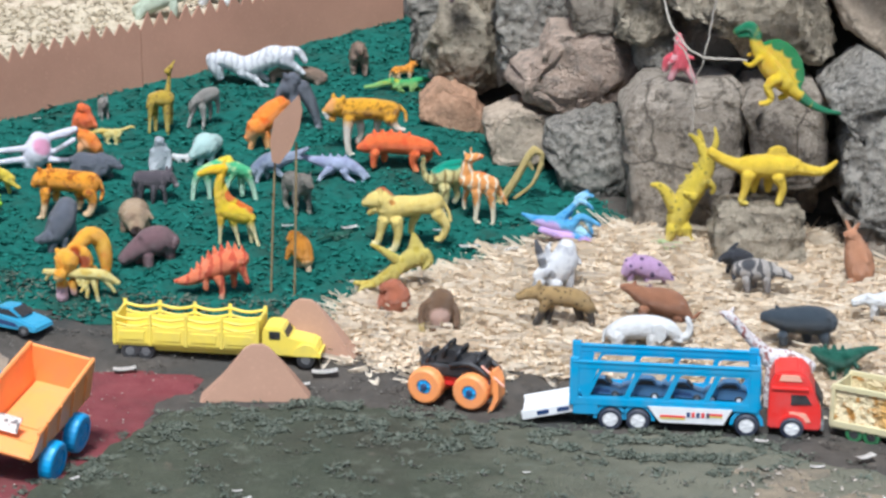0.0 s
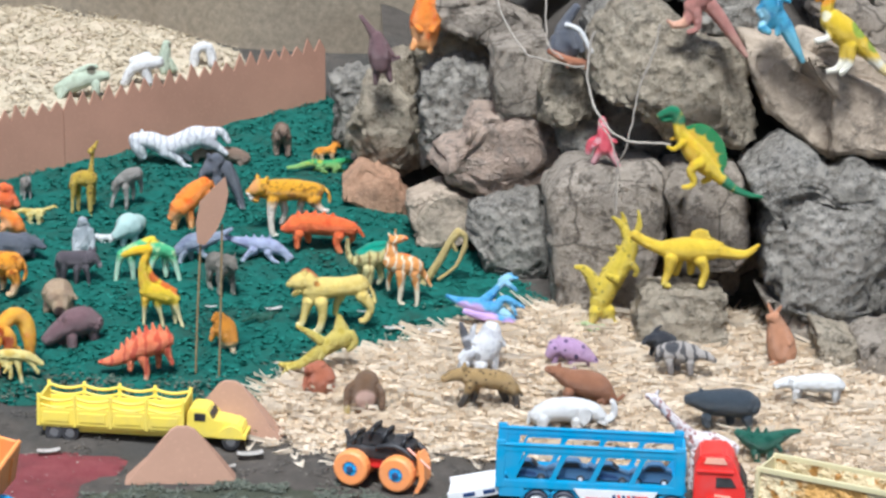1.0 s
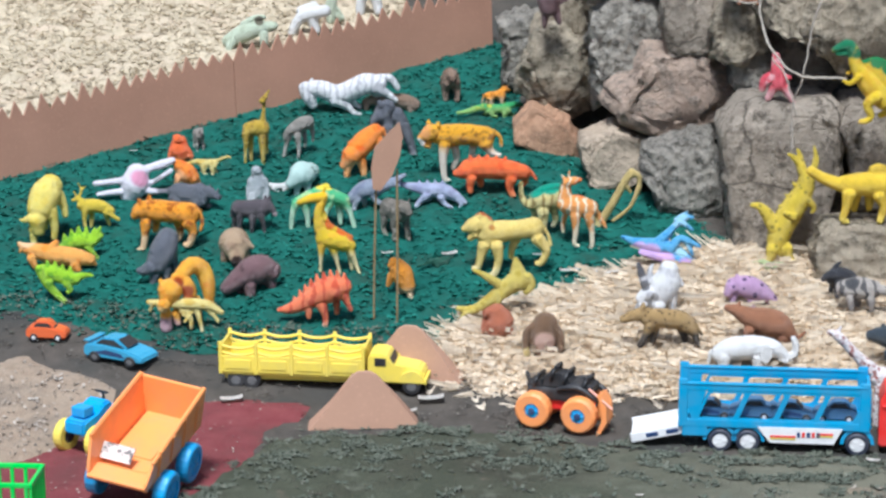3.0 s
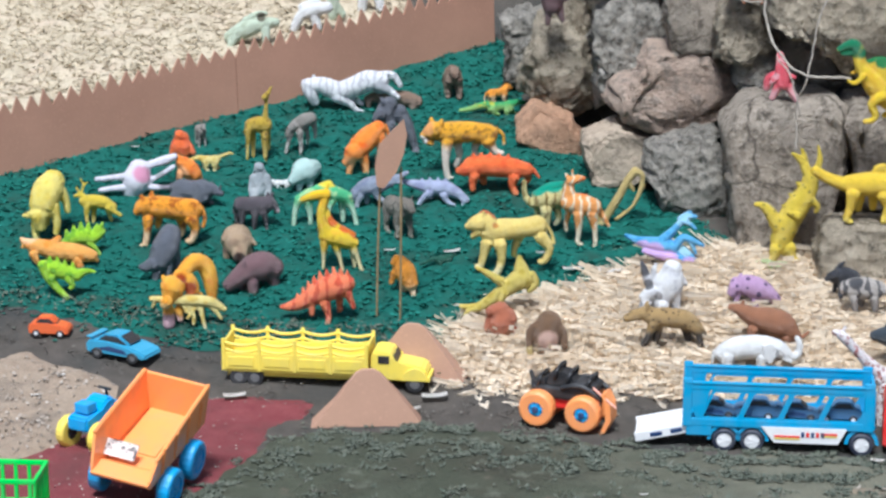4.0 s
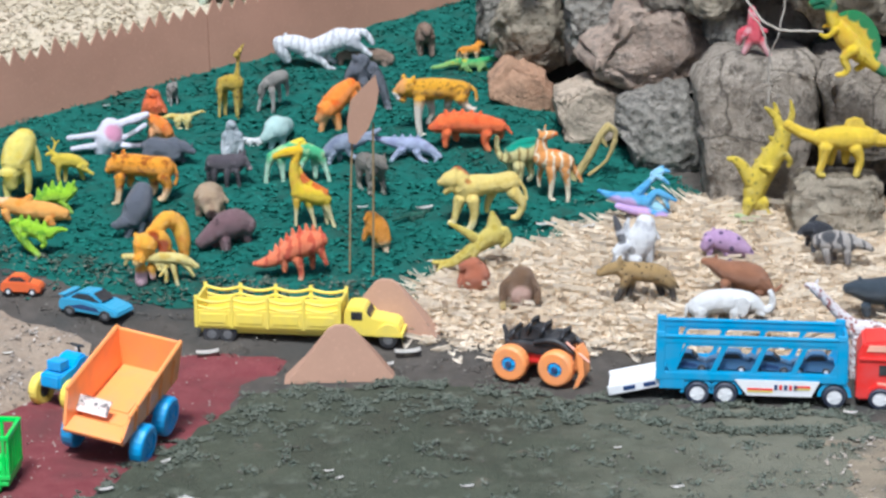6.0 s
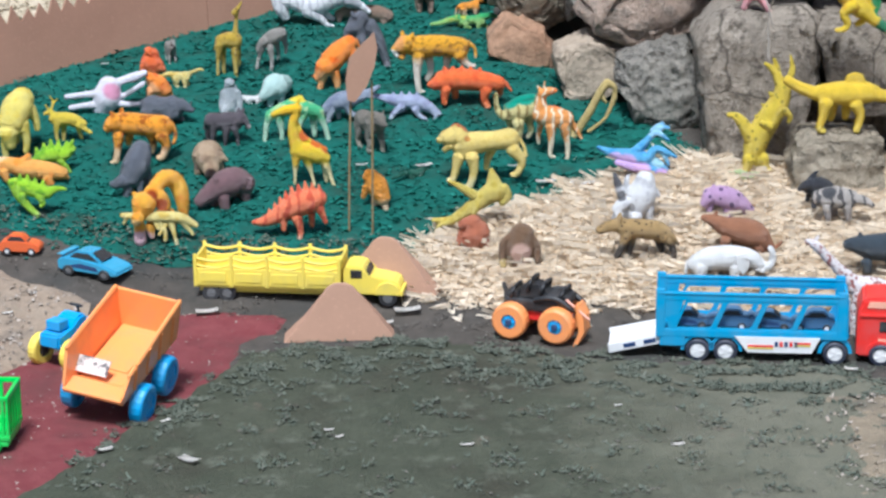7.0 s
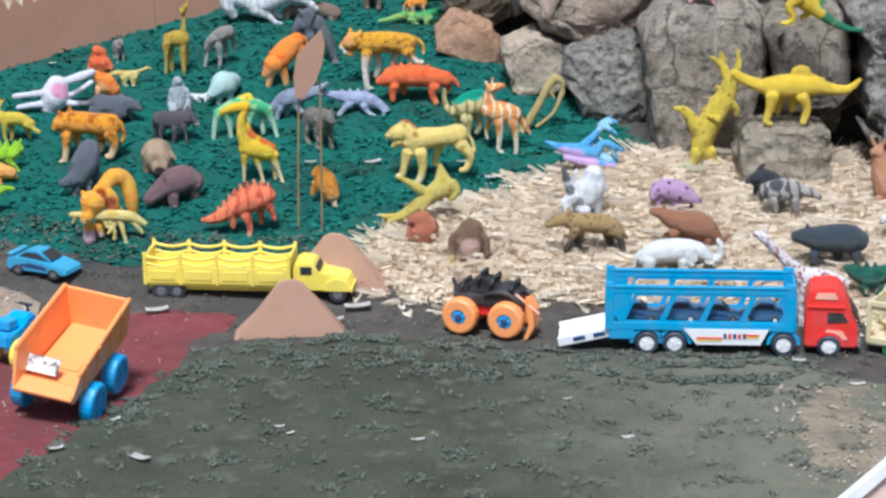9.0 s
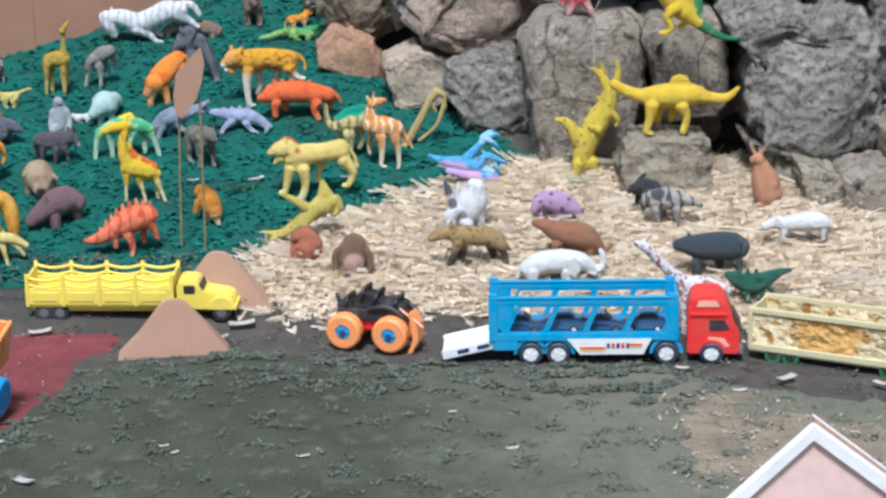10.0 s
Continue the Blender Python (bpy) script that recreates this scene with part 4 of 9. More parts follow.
def small_car(at, size, yaw, paint, label, sporty=True, group=""):
    x, y = at
    c = empty("toy_car", pose(x, y, top(x, y) - 0.0005, 0, 0, yaw) @ Matrix.Scale(size, 4), label, "toy car", group)
    bm = bmesh.new()
    if sporty:
        low = [(-0.5, 0.12), (-0.49, 0.26), (-0.40, 0.31), (-0.1, 0.30), (0.2, 0.27), (0.44, 0.2), (0.5, 0.13), (0.48, 0.07), (-0.47, 0.07)]
    else:
        low = [(-0.5, 0.12), (-0.48, 0.29), (-0.38, 0.33), (0.0, 0.33), (0.3, 0.30), (0.46, 0.24), (0.5, 0.14), (0.47, 0.07), (-0.47, 0.07)]
    prism(bm, low, -0.22, 0.22)
    bmesh.ops.bevel(bm, geom=bm.edges[:], offset=0.025, segments=2, affect="EDGES")
    part("body", bm, paint, c)
    bm = bmesh.new()
    roof = [(-0.36, 0.29), (-0.22, 0.42), (0.02, 0.43), (0.22, 0.27)] if sporty else [(-0.36, 0.31), (-0.25, 0.47), (0.05, 0.47), (0.2, 0.31)]
    prism(bm, roof, -0.17, 0.17)
    bmesh.ops.bevel(bm, geom=bm.edges[:], offset=0.03, segments=2, affect="EDGES")
    part("cabin", bm, paint, c)
    for s in (-1, 1):
        bm = bmesh.new()
        win = [(p * 0.82 - 0.01, 0.31 + (z - 0.29) * 0.72) for p, z in roof]
        prism(bm, win, s * 0.168, s * 0.176)
        part("side_window", bm, M_BLACK, c, "dark tinted window")
    bm = bmesh.new()
    box(bm, (0.135, 0, 0.365), (0.2, 0.26, 0.008), 0, Matrix.Rotation(radians(40), 4, "Y"))
    part("windscreen", bm, M_BLACK, c, "dark windscreen")
    if sporty:
        bm = bmesh.new()
        box(bm, (-0.44, 0, 0.345), (0.1, 0.40, 0.025), 0.008)
        for s in (-1, 1):
            box(bm, (-0.44, s * 0.14, 0.32), (0.05, 0.02, 0.05))
        part("spoiler", bm, paint, c)
        for s in (-1, 1):
            bm = bmesh.new()
            prism(bm, [(-0.35, 0.16), (0.2, 0.13), (0.15, 0.2), (-0.1, 0.235)], s * 0.219, s * 0.2245)
            part("side_scoop", bm, M_NAVY, c, "dark blue side scoop")
    for sx in (-0.3, 0.29):
        for s in (-1, 1):
            wheel(c, (sx, s * 0.2, 0.085), 0.095, 0.075, M_BLACK, M_WHITE if not sporty else M_GREY_P)
    return c


small_car((-0.402, 0.202), 0.040, -8, M_CAR_OR, "small red-orange toy car with pale wheels on the dirt road", False)
small_car((-0.569, 1.132), 0.085, 5, M_YELLOW, "yellow toy car on the shavings behind the fence", False)
blue_car = small_car((-0.327, 0.160), 0.067, -27, M_CARBLUE, "low blue toy sports car on the dirt road")
blue_car.matrix_world = blue_car.matrix_world @ Matrix.Diagonal((1, 1, 0.8, 1))


def cattle_truck():
    (x0, y0), (x1, y1) = (-0.209, 0.112), (-0.055, 0.092)
    yaw = math.degrees(math.atan2(y1 - y0, x1 - x0))
    t = empty("toy_cattle_truck", pose((x0 + x1) / 2, (y0 + y1) / 2 + 0.016, gz(0, (y0 + y1) / 2) - 0.001, 0, 0, yaw), "yellow plastic toy cattle truck with railed sides on the road", "toy truck")
    W = 0.040
    bm = bmesh.new()
    box(bm, (-0.028, 0, 0.0115), (0.128, W * 0.8, 0.005), 0.001)
    box(bm, (0.072, 0, 0.012), (0.04, W * 0.5, 0.006), 0.001)
    part("chassis", bm, M_YELLOW, t)
    bm = bmesh.new()
    box(bm, (-0.028, 0, 0.016), (0.133, W, 0.004), 0.001)
    part("bed_floor", bm, M_YELLOW, t)
    for s in (-1, 1):
        bm = bmesh.new()
        box(bm, (-0.028, s * W / 2, 0.0245), (0.133, 0.0022, 0.016), 0.0007)
        part("side_board", bm, M_YELLOW, t)
        for k in range(4):
            xa = -0.0945 + k * 0.0333
            bm = bmesh.new()
            pts = [(xa + 0.0333 * q / 6, s * W / 2, 0.0425 - 0.0032 * math.sin(math.pi * q / 6)) for q in range(7)]
            chain(bm, pts, [(0.0012, 0.0014)] * 7, 6)
            part("rail", bm, M_YELLOW, t)
            pts = [(p[0], p[1], p[2] - 0.0065) for p in pts]
            bm = bmesh.new()
            chain(bm, pts, [(0.001, 0.0012)] * 7, 6)
            part("rail", bm, M_YELLOW, t)
        for k in range(5):
            bm = bmesh.new()
            box(bm, (-0.0945 + k * 0.0333, s * (W / 2 + 0.0008), 0.0305), (0.0034, 0.0026, 0.031), 0.0008)
            part("stake", bm, M_YELLOW, t)
        for k in range(4):
            bm = bmesh.new()
            box(bm, (-0.078 + k * 0.0333, s * (W / 2 + 0.0012), 0.0245), (0.024, 0.0014, 0.009), 0.0005)
            part("panel", bm, M_YELLOW, t)
    for sx in (-0.0945, 0.0385):
        bm = bmesh.new()
        box(bm, (sx, 0, 0.029), (0.0025, W, 0.026), 0.0008)
        part("end_board", bm, M_YELLOW, t)
    bm = bmesh.new()
    cab = [(0.042, 0.010), (0.042, 0.034), (0.045, 0.0375), (0.058, 0.037), (0.062, 0.034), (0.066, 0.0265), (0.090, 0.0235), (0.094, 0.020), (0.094, 0.010)]
    prism(bm, cab, -W * 0.42, W * 0.42)
    bmesh.ops.bevel(bm, geom=bm.edges[:], offset=0.0016, segments=2, affect="EDGES")
    cb = part("cab", bm, M_YELLOW, t)
    for s in (-1, 1):
        bm = bmesh.new()
        box(bm, (0.0540, s * W * 0.42, 0.030), (0.0105, 0.0012, 0.0075), 0.0005)
        part("side_window", bm, M_BLACK, cb, "dark cab window")
        bm = bmesh.new()
        ring = [(0.083 + 0.0115 * math.cos(a), 0.012 + 0.0115 * math.sin(a)) for a in (math.pi * k / 8 for k in range(9))]
        prism(bm, ring, s * W * 0.38, s * W * 0.5)
        part("mudguard", bm, M_YELLOW, cb)
    bm = bmesh.new()
    box(bm, (0.0643, 0, 0.0305), (0.001, W * 0.66, 0.007), 0, Matrix.Rotation(radians(-28), 4, "Y"))
    part("windscreen", bm, M_BLACK, cb)
    bm = bmesh.new()
    box(bm, (0.0955, 0, 0.013), (0.003, W * 0.9, 0.005), 0.001)
    part("bumper", bm, M_YELLOW, cb)
    for sx in (-0.081, -0.066, 0.083):
        for s in (-1, 1):
            wheel(t, (sx, s * W * 0.4, 0.0085), 0.0085, 0.007, M_BLACK, M_GREY_P)
    return t


cattle_truck()


def slanted_window(bm, x0, x1, z0, z1, lean, y0, y1, rim=0.0024):
    """A slanted frame with rounded corners, cut through: outer outline joined to inner outline."""
    def outline(inset, k):
        pts = []
        a, b, lo, hi = x0 + inset, x1 - inset, z0 + inset, z1 - inset
        r = k
        for cx, cz, a0 in ((b - r, hi - r, 0), (a + r, hi - r, 90), (a + r, lo + r, 180), (b - r, lo + r, 270)):
            for q in range(4):
                an = radians(a0 + q * 30)
                px, pz = cx + r * math.cos(an), cz + r * math.sin(an)
                pts.append((px + lean * (pz - (z0 + z1) / 2), pz))
        return pts
    out, inn = outline(0.0, 0.0008), outline(rim, 0.0022)
    rings = [[bm.verts.new((x, y, z)) for x, z in o] for o, y in ((out, y0), (out, y1), (inn, y1), (inn, y0))]
    n = len(out)
    for p, q in zip(rings, rings[1:] + rings[:1]):
        for k in range(n):
            bm.faces.new((p[k], p[(k + 1) % n], q[(k + 1) % n], q[k]))


def car_carrier():
    (x0, y0), (x1, y1) = (0.221, -0.021), (0.375, -0.037)
    yaw = math.degrees(math.atan2(y1 - y0, x1 - x0))
    W = 0.046
    base = pose(x0, y0 + 0.012, -0.0005, 0, 0, yaw)
    t = empty("toy_car_carrier", base, "blue plastic open-topped toy car carrier trailer with white ramp", "toy truck")
    for s in (-1, 1):
        y = s * W / 2
        bm = bmesh.new()
        box(bm, (0.046, y, 0.0585), (0.163, 0.0034, 0.0064), 0.0012)
        part("top_rail", bm, M_BLUE, t)
        bm = bmesh.new()
        box(bm, (0.046, y, 0.0622), (0.160, 0.0050, 0.0018), 0.0006)
        part("rail_cap", bm, M_BLUE, t)
        bm = bmesh.new()
        box(bm, (0.046, y, 0.0262), (0.163, 0.0034, 0.0075), 0.0010)
        part("lower_rail", bm, M_BLUE, t)
        for k in range(4):
            bm = bmesh.new()
            xk = -0.0165 + k * 0.0345
            slanted_window(bm, xk, xk + 0.0345, 0.0285, 0.0562, 0.42, y - 0.0013, y + 0.0013)
            part("window_frame", bm, M_BLUE, t)
        for xk, wk in ((-0.0325, 0.008), (0.1235, 0.009)):
            bm = bmesh.new()
            box(bm, (xk, y, 0.0440), (wk, 0.0040, 0.044), 0.0012)
            part("corner_post", bm, M_BLUE, t)
        bm = bmesh.new()
        prism(bm, [(-0.0285, 0.029), (-0.0205, 0.029), (-0.0165, 0.056), (-0.0285, 0.056)] if s > 0 else [(-0.0285, 0.040), (-0.0245, 0.029), (-0.0205, 0.029), (-0.0125, 0.056), (-0.0285, 0.056)], y - 0.0014, y + 0.0014)
        part("rear_gusset", bm, M_BLUE, t)
        bm = bmesh.new()
        prism(bm, [(0.1195, 0.029), (0.1195, 0.040), (0.112, 0.029)], y - 0.0014, y + 0.0014)
        part("front_gusset", bm, M_BLUE, t)
        for xk in (0.0, 0.024, 0.118):
            bm = bmesh.new()
            ring = [(xk + q * math.cos(a), 0.0105 + q * math.sin(a)) for q, aa in ((0.0148, range(9)), (0.0118, range(8, -1, -1))) for a in (math.pi * k / 8 for k in aa)]
            prism(bm, ring, s * W * 0.40, s * W * 0.51)
            part("mudguard", bm, M_BLUE, t)
        bm = bmesh.new()
        box(bm, (-0.022, y, 0.0190), (0.022, 0.0030, 0.010), 0.0010)
        part("rear_skirt", bm, M_BLUE, t)
        bm = bmesh.new()
        prism(bm, [(0.032, 0.0245), (0.105, 0.0245), (0.098, 0.0105), (0.043, 0.0105)], y, y + s * 0.0028)
        sk = part("skirt", bm, M_WHITE, t, "white skirt with red and yellow stripe")
        for z, m, d in ((0.0165, M_RED_P, 0.0018), (0.0145, M_YELLOW, 0.0011)):
            bm = bmesh.new()
            box(bm, (0.054, y + s * 0.003, z), (0.022, 0.0006, d))
            part("stripe", bm, m, sk)
            bm = bmesh.new()
            box(bm, (0.090, y + s * 0.003, z + 0.003), (0.014, 0.0006, d))
            part("stripe", bm, m, sk)
        for k in range(5):
            bm = bmesh.new()
            box(bm, (0.0675 + k * 0.0042, y + s * 0.003, 0.0185), (0.0028, 0.0006, 0.0045))
            part("lettering_bar", bm, M_RED_P if k % 2 else M_NAVY, sk)
    bm = bmesh.new()
    box(bm, (0.046, 0, 0.0245), (0.163, W, 0.003), 0.0005)
    part("lower_deck", bm, M_BLUE, t)
    bm = bmesh.new()
    box(bm, (0.1275, 0, 0.041), (0.003, W, 0.036), 0.0008)
    part("front_wall", bm, M_BLUE, t)
    bm = bmesh.new()
    box(bm, (-0.055, 0, 0.0115), (0.046, W * 0.86, 0.0025), 0.0008, Matrix.Rotation(radians(-13), 4, "Y"))
    for s in (-1, 1):
        box(bm, (-0.055, s * W * 0.44, 0.0140), (0.046, 0.003, 0.0085), 0.0008, Matrix.Rotation(radians(-13), 4, "Y"))
    rp = part("ramp", bm, M_WHITE, t, "white loading ramp let down at the back")
    for k in range(2):
        bm = bmesh.new()
        box(bm, (-0.059 + k * 0.0175, -W * 0.44 - 0.0017, 0.0131 + k * 0.0040), (0.0105, 0.0006, 0.0036), 0.0002, Matrix.Rotation(radians(-13), 4, "Y"))
        part("slot", bm, M_NAVY, rp)
    for sx in (0.0, 0.024, 0.118):
        for s in (-1, 1):
            wheel(t, (sx, s * W * 0.46, 0.0105), 0.0105, 0.009, M_TYRE, M_WHITE, hub=0.66)
    bm = bmesh.new()
    box(bm, (0.06, 0, 0.018), (0.13, W * 0.5, 0.008), 0.001)
    part("chassis", bm, M_BLACK, t)
    cab = empty("toy_truck_cab", base @ pose(0.158, 0, 0, 0, 0, -2) @ Matrix.Diagonal((1, 1, 0.93, 1)), "red plastic toy truck cab coupled to the carrier", "toy truck cab")
    bm = bmesh.new()
    prism(bm, [(-0.021, 0.008), (-0.021, 0.052), (-0.016, 0.064), (0.004, 0.066), (0.012, 0.060), (0.020, 0.040), (0.024, 0.030), (0.025, 0.008)], -W * 0.46, W * 0.46)
    bmesh.ops.bevel(bm, geom=bm.edges[:], offset=0.002, segments=2, affect="EDGES")
    part("body", bm, M_RED_P, cab)
    for s in (-1, 1):
        bm = bmesh.new()
        prism(bm, [(-0.002, 0.033), (-0.002, 0.043), (0.011, 0.043), (0.016, 0.034)], s * W * 0.459, s * (W * 0.46 + 0.0008))
        part("side_window", bm, M_BLACK, cab, "dark cab window")
        bm = bmesh.new()
        prism(bm, [(0.000, 0.014), (-0.003, 0.026), (0.011, 0.025), (0.016, 0.017)], s * W * 0.459, s * (W * 0.46 + 0.0008))
        part("door_sticker", bm, M_PEACH, cab, "peach sticker on the door")
        bm = bmesh.new()
        prism(bm, [(-0.013, 0.056), (-0.011, 0.062), (0.004, 0.062), (0.007, 0.056)], s * W * 0.459, s * (W * 0.46 + 0.0008))
        part("roof_sticker", bm, M_PEACH, cab)
        bm = bmesh.new()
        box(bm, (-0.003, s * W * 0.46, 0.0485), (0.032, 0.003, 0.003), 0.0008)
        part("trim_rib", bm, M_RED_P, cab)
        ringo = [(0.0 + 0.0135 * math.cos(a), 0.0105 + 0.0135 * math.sin(a)) for a in (math.pi * k / 8 for k in range(9))]
        bm = bmesh.new()
        prism(bm, ringo, s * W * 0.42, s * W * 0.49)
        part("mudguard", bm, M_RED_P, cab)
        wheel(cab, (0.0, s * W * 0.46, 0.0105), 0.0105, 0.009, M_TYRE, M_WHITE, hub=0.66)
    bm = bmesh.new()
    box(bm, (0.0225, 0, 0.038), (0.001, W * 0.72, 0.014), 0, Matrix.Rotation(radians(-28), 4, "Y"))
    part("windscreen", bm, M_BLACK, cab)
    bm = bmesh.new()
    box(bm, (0.026, 0, 0.012), (0.003, W * 0.9, 0.007), 0.001)
    part("bumper", bm, M_GREY_P, cab)
    for k, (sx, z) in enumerate(((-0.008, 0.0265), (0.026, 0.0265), (0.063, 0.0265), (0.099, 0.0265))):
        c = small_car((0, 0), 0.030, 0, M_MIDBLUE, "tiny dark blue toy car loaded on the lower deck", k % 2 == 0, "cars on the carrier")
        c.matrix_world = base @ pose(sx, -0.006, z, 0, 0, 180 if k % 2 else 0) @ Matrix.Scale(0.039, 4)



car_carrier()


def monster_loader():
    (x0, y0), (x1, y1) = (0.060, 0.031), (0.098, 0.012)
    yaw = math.degrees(math.atan2(y1 - y0, x1 - x0))
    t = empty("toy_loader", pose((x0 + x1) / 2 + 0.006, (y0 + y1) / 2 + 0.016, gz(0, 0.03) + 0.0015, 0, 0, yaw * 0.8), "black and red toy loader with big orange wheels", "toy vehicle")
    bm = bmesh.new()
    box(bm, (0.0, 0, 0.020), (0.056, 0.020, 0.010), 0.002)
    part("chassis", bm, M_RED_P, t, "red chassis")
    bm = bmesh.new()
    box(bm, (-0.002, 0, 0.030), (0.056, 0.026, 0.011), 0.002)
    box(bm, (0.020, 0, 0.037), (0.022, 0.020, 0.008), 0.002)
    box(bm, (-0.024, 0, 0.037), (0.014, 0.022, 0.006), 0.0015, Matrix.Rotation(radians(-14), 4, "Y"))
    part("body", bm, M_BLACK, t)
    bm = bmesh.new()
    prism(bm, [(-0.017, 0.035), (-0.014, 0.047), (-0.002, 0.049), (0.006, 0.046), (0.012, 0.036)], -0.010, 0.010)
    bmesh.ops.bevel(bm, geom=bm.edges[:], offset=0.0015, segments=2, affect="EDGES")
    part("cab", bm, M_BLACK, t)
    for sx, z in ((-0.024, 0.043), (-0.008, 0.052), (0.004, 0.049), (0.022, 0.045)):
        bm = bmesh.new()
        chain(bm, [(sx, -0.011, z - 0.008), (sx + 0.002, -0.011, z), (sx + 0.002, 0.011, z), (sx, 0.011, z - 0.008)], [0.0018] * 4, 6)
        part("roll_bar", bm, M_BLACK, t, smooth=True)
    bm = bmesh.new()
    chain(bm, [(-0.028, -0.009, 0.038), (-0.031, -0.010, 0.047)], [0.0022, 0.0018], 6)
    part("exhaust", bm, M_BLACK, t)
    for s in (-1, 1):
        bm = bmesh.new()
        chain(bm, [(0.0, s * 0.013, 0.036), (0.018, s * 0.015, 0.040), (0.036, s * 0.013, 0.030)], [0.0025] * 3, 6)
        part("lift_arm", bm, M_BLACK, t, smooth=True)
    bm = bmesh.new()
    prism(bm, [(0.037, -0.001), (0.041, 0.0), (0.047, 0.012), (0.0465, 0.026), (0.041, 0.037), (0.038, 0.036), (0.042, 0.024), (0.042, 0.012)], -0.019, -0.001)
    part("blade", bm, M_SALMON, t, "orange plastic blade")
    bm = bmesh.new()
    chain(bm, [(0.030, -0.016, 0.040), (0.052, -0.020, 0.026)], [0.0011, 0.0011], 6)
    part("side_rod", bm, M_PEACH, t, "thin pinkish rod")
    for sx in (-0.0215, 0.0215):
        for s in (-1, 1):
            wheel(t, (sx, s * 0.0185, 0.0165), 0.0165, 0.013, M_SALMON, M_SKY, hub=0.42, cap=M_NAVY)


monster_loader()


def dump_truck():
    t = empty("toy_dump_truck", pose(-0.268, -0.135, 0.0405, 0, 0, -109.5) @ pose(0, 0, 0, -8, 12, 0), "orange plastic toy dump truck with blue wheels and an open bed", "toy truck")
    L, W, H = 0.104, 0.053, 0.037
    # head board, floor and turned-up tail
    for nm, c, s in (("bed_floor", (-0.006, 0, 0.001), (L * 0.86, W * 0.84, 0.003)), ("head_board", (-L / 2, 0, H / 2), (0.0032, W, H))):
        bm = bmesh.new()
        box(bm, c, s, 0.0009)
        part(nm, bm, M_ORANGE, t)
    bm = bmesh.new()
    prism(bm, [(0.036, -0.0005), (0.0545, -0.001), (0.0575, 0.002), (0.0575, 0.0045), (0.040, 0.006), (0.034, 0.003)], -W * 0.49, W * 0.49)
    bmesh.ops.bevel(bm, geom=bm.edges[:], offset=0.0006, segments=1, affect="EDGES")
    part("tail_lip", bm, M_ORANGE, t)
    bm = bmesh.new()
    box(bm, (-0.012, 0, 0.0032), (L * 0.55, W * 0.5, 0.002), 0.0008)
    part("floor_panel", bm, M_ORANGE, t, "raised orange panel in the bed")
    for s in (-1, 1):
        tail_h = 0.034 if s < 0 else 0.021
        bm = bmesh.new()
        prism(bm, [(-L / 2 - 0.002, -0.002), (0.054, -0.002), (0.0555, 0.006), (0.043, tail_h), (-L / 2 - 0.003, H)], s * W * 0.445, s * (W * 0.445 + 0.0028))
        for v in bm.verts:
            v.co.y += s * v.co.z * 0.10
        bmesh.ops.bevel(bm, geom=bm.edges[:], offset=0.0005, segments=1, affect="EDGES")
        sd = part("side_board", bm, M_ORANGE, t)
        bm = bmesh.new()
        chain(bm, [(-L / 2, s * (W * 0.47 + 0.0042), H), (0.043, s * (W * 0.47 + 0.10 * tail_h), tail_h)], [0.0019, 0.0019], 6)
        part("rim", bm, M_ORANGE, sd)
        for k in range(4):
            bm = bmesh.new()
            xk = -0.040 + k * 0.024
            box(bm, (xk, s * (W * 0.445 + 0.0046), 0.014), (0.003, 0.0022, 0.026), 0.0006, Matrix.Rotation(radians(-5.7 * s), 4, "X"))
            part("rib", bm, M_ORANGE, sd)
    bm = bmesh.new()
    box(bm, (-0.008, 0, -0.0085), (0.088, W * 0.5, 0.012), 0.002)
    part("chassis", bm, M_PEACH, t, "pale orange chassis")
    bm = bmesh.new()
    box(bm, (0.030, -0.012, 0.0125), (0.0012, 0.030, 0.014), 0, Matrix.Rotation(radians(-50), 4, "Y"))
    part("sticker", bm, M_LABELPRINT, t, "small grey and white printed sticker")
    for sx in (-0.0192, 0.0254):
        for s in (-1, 1):
            wheel(t, (sx, s * (W * 0.5 + 0.004), -0.0161), 0.0172, 0.012, M_SKY, M_SKY, hub=0.62)
        bm = bmesh.new()
        chain(bm, [(sx, -W * 0.5, -0.0161), (sx, W * 0.5, -0.0161)], [0.002, 0.002], 8)
        part("axle", bm, M_GREY_P, t)


M_LABELPRINT = hide("sticker_print", (0.72, 0.62, 0.56), None, 0, "blotch", (0.13, 0.12, 0.12), (), 0.5, 150.0)
dump_truck()


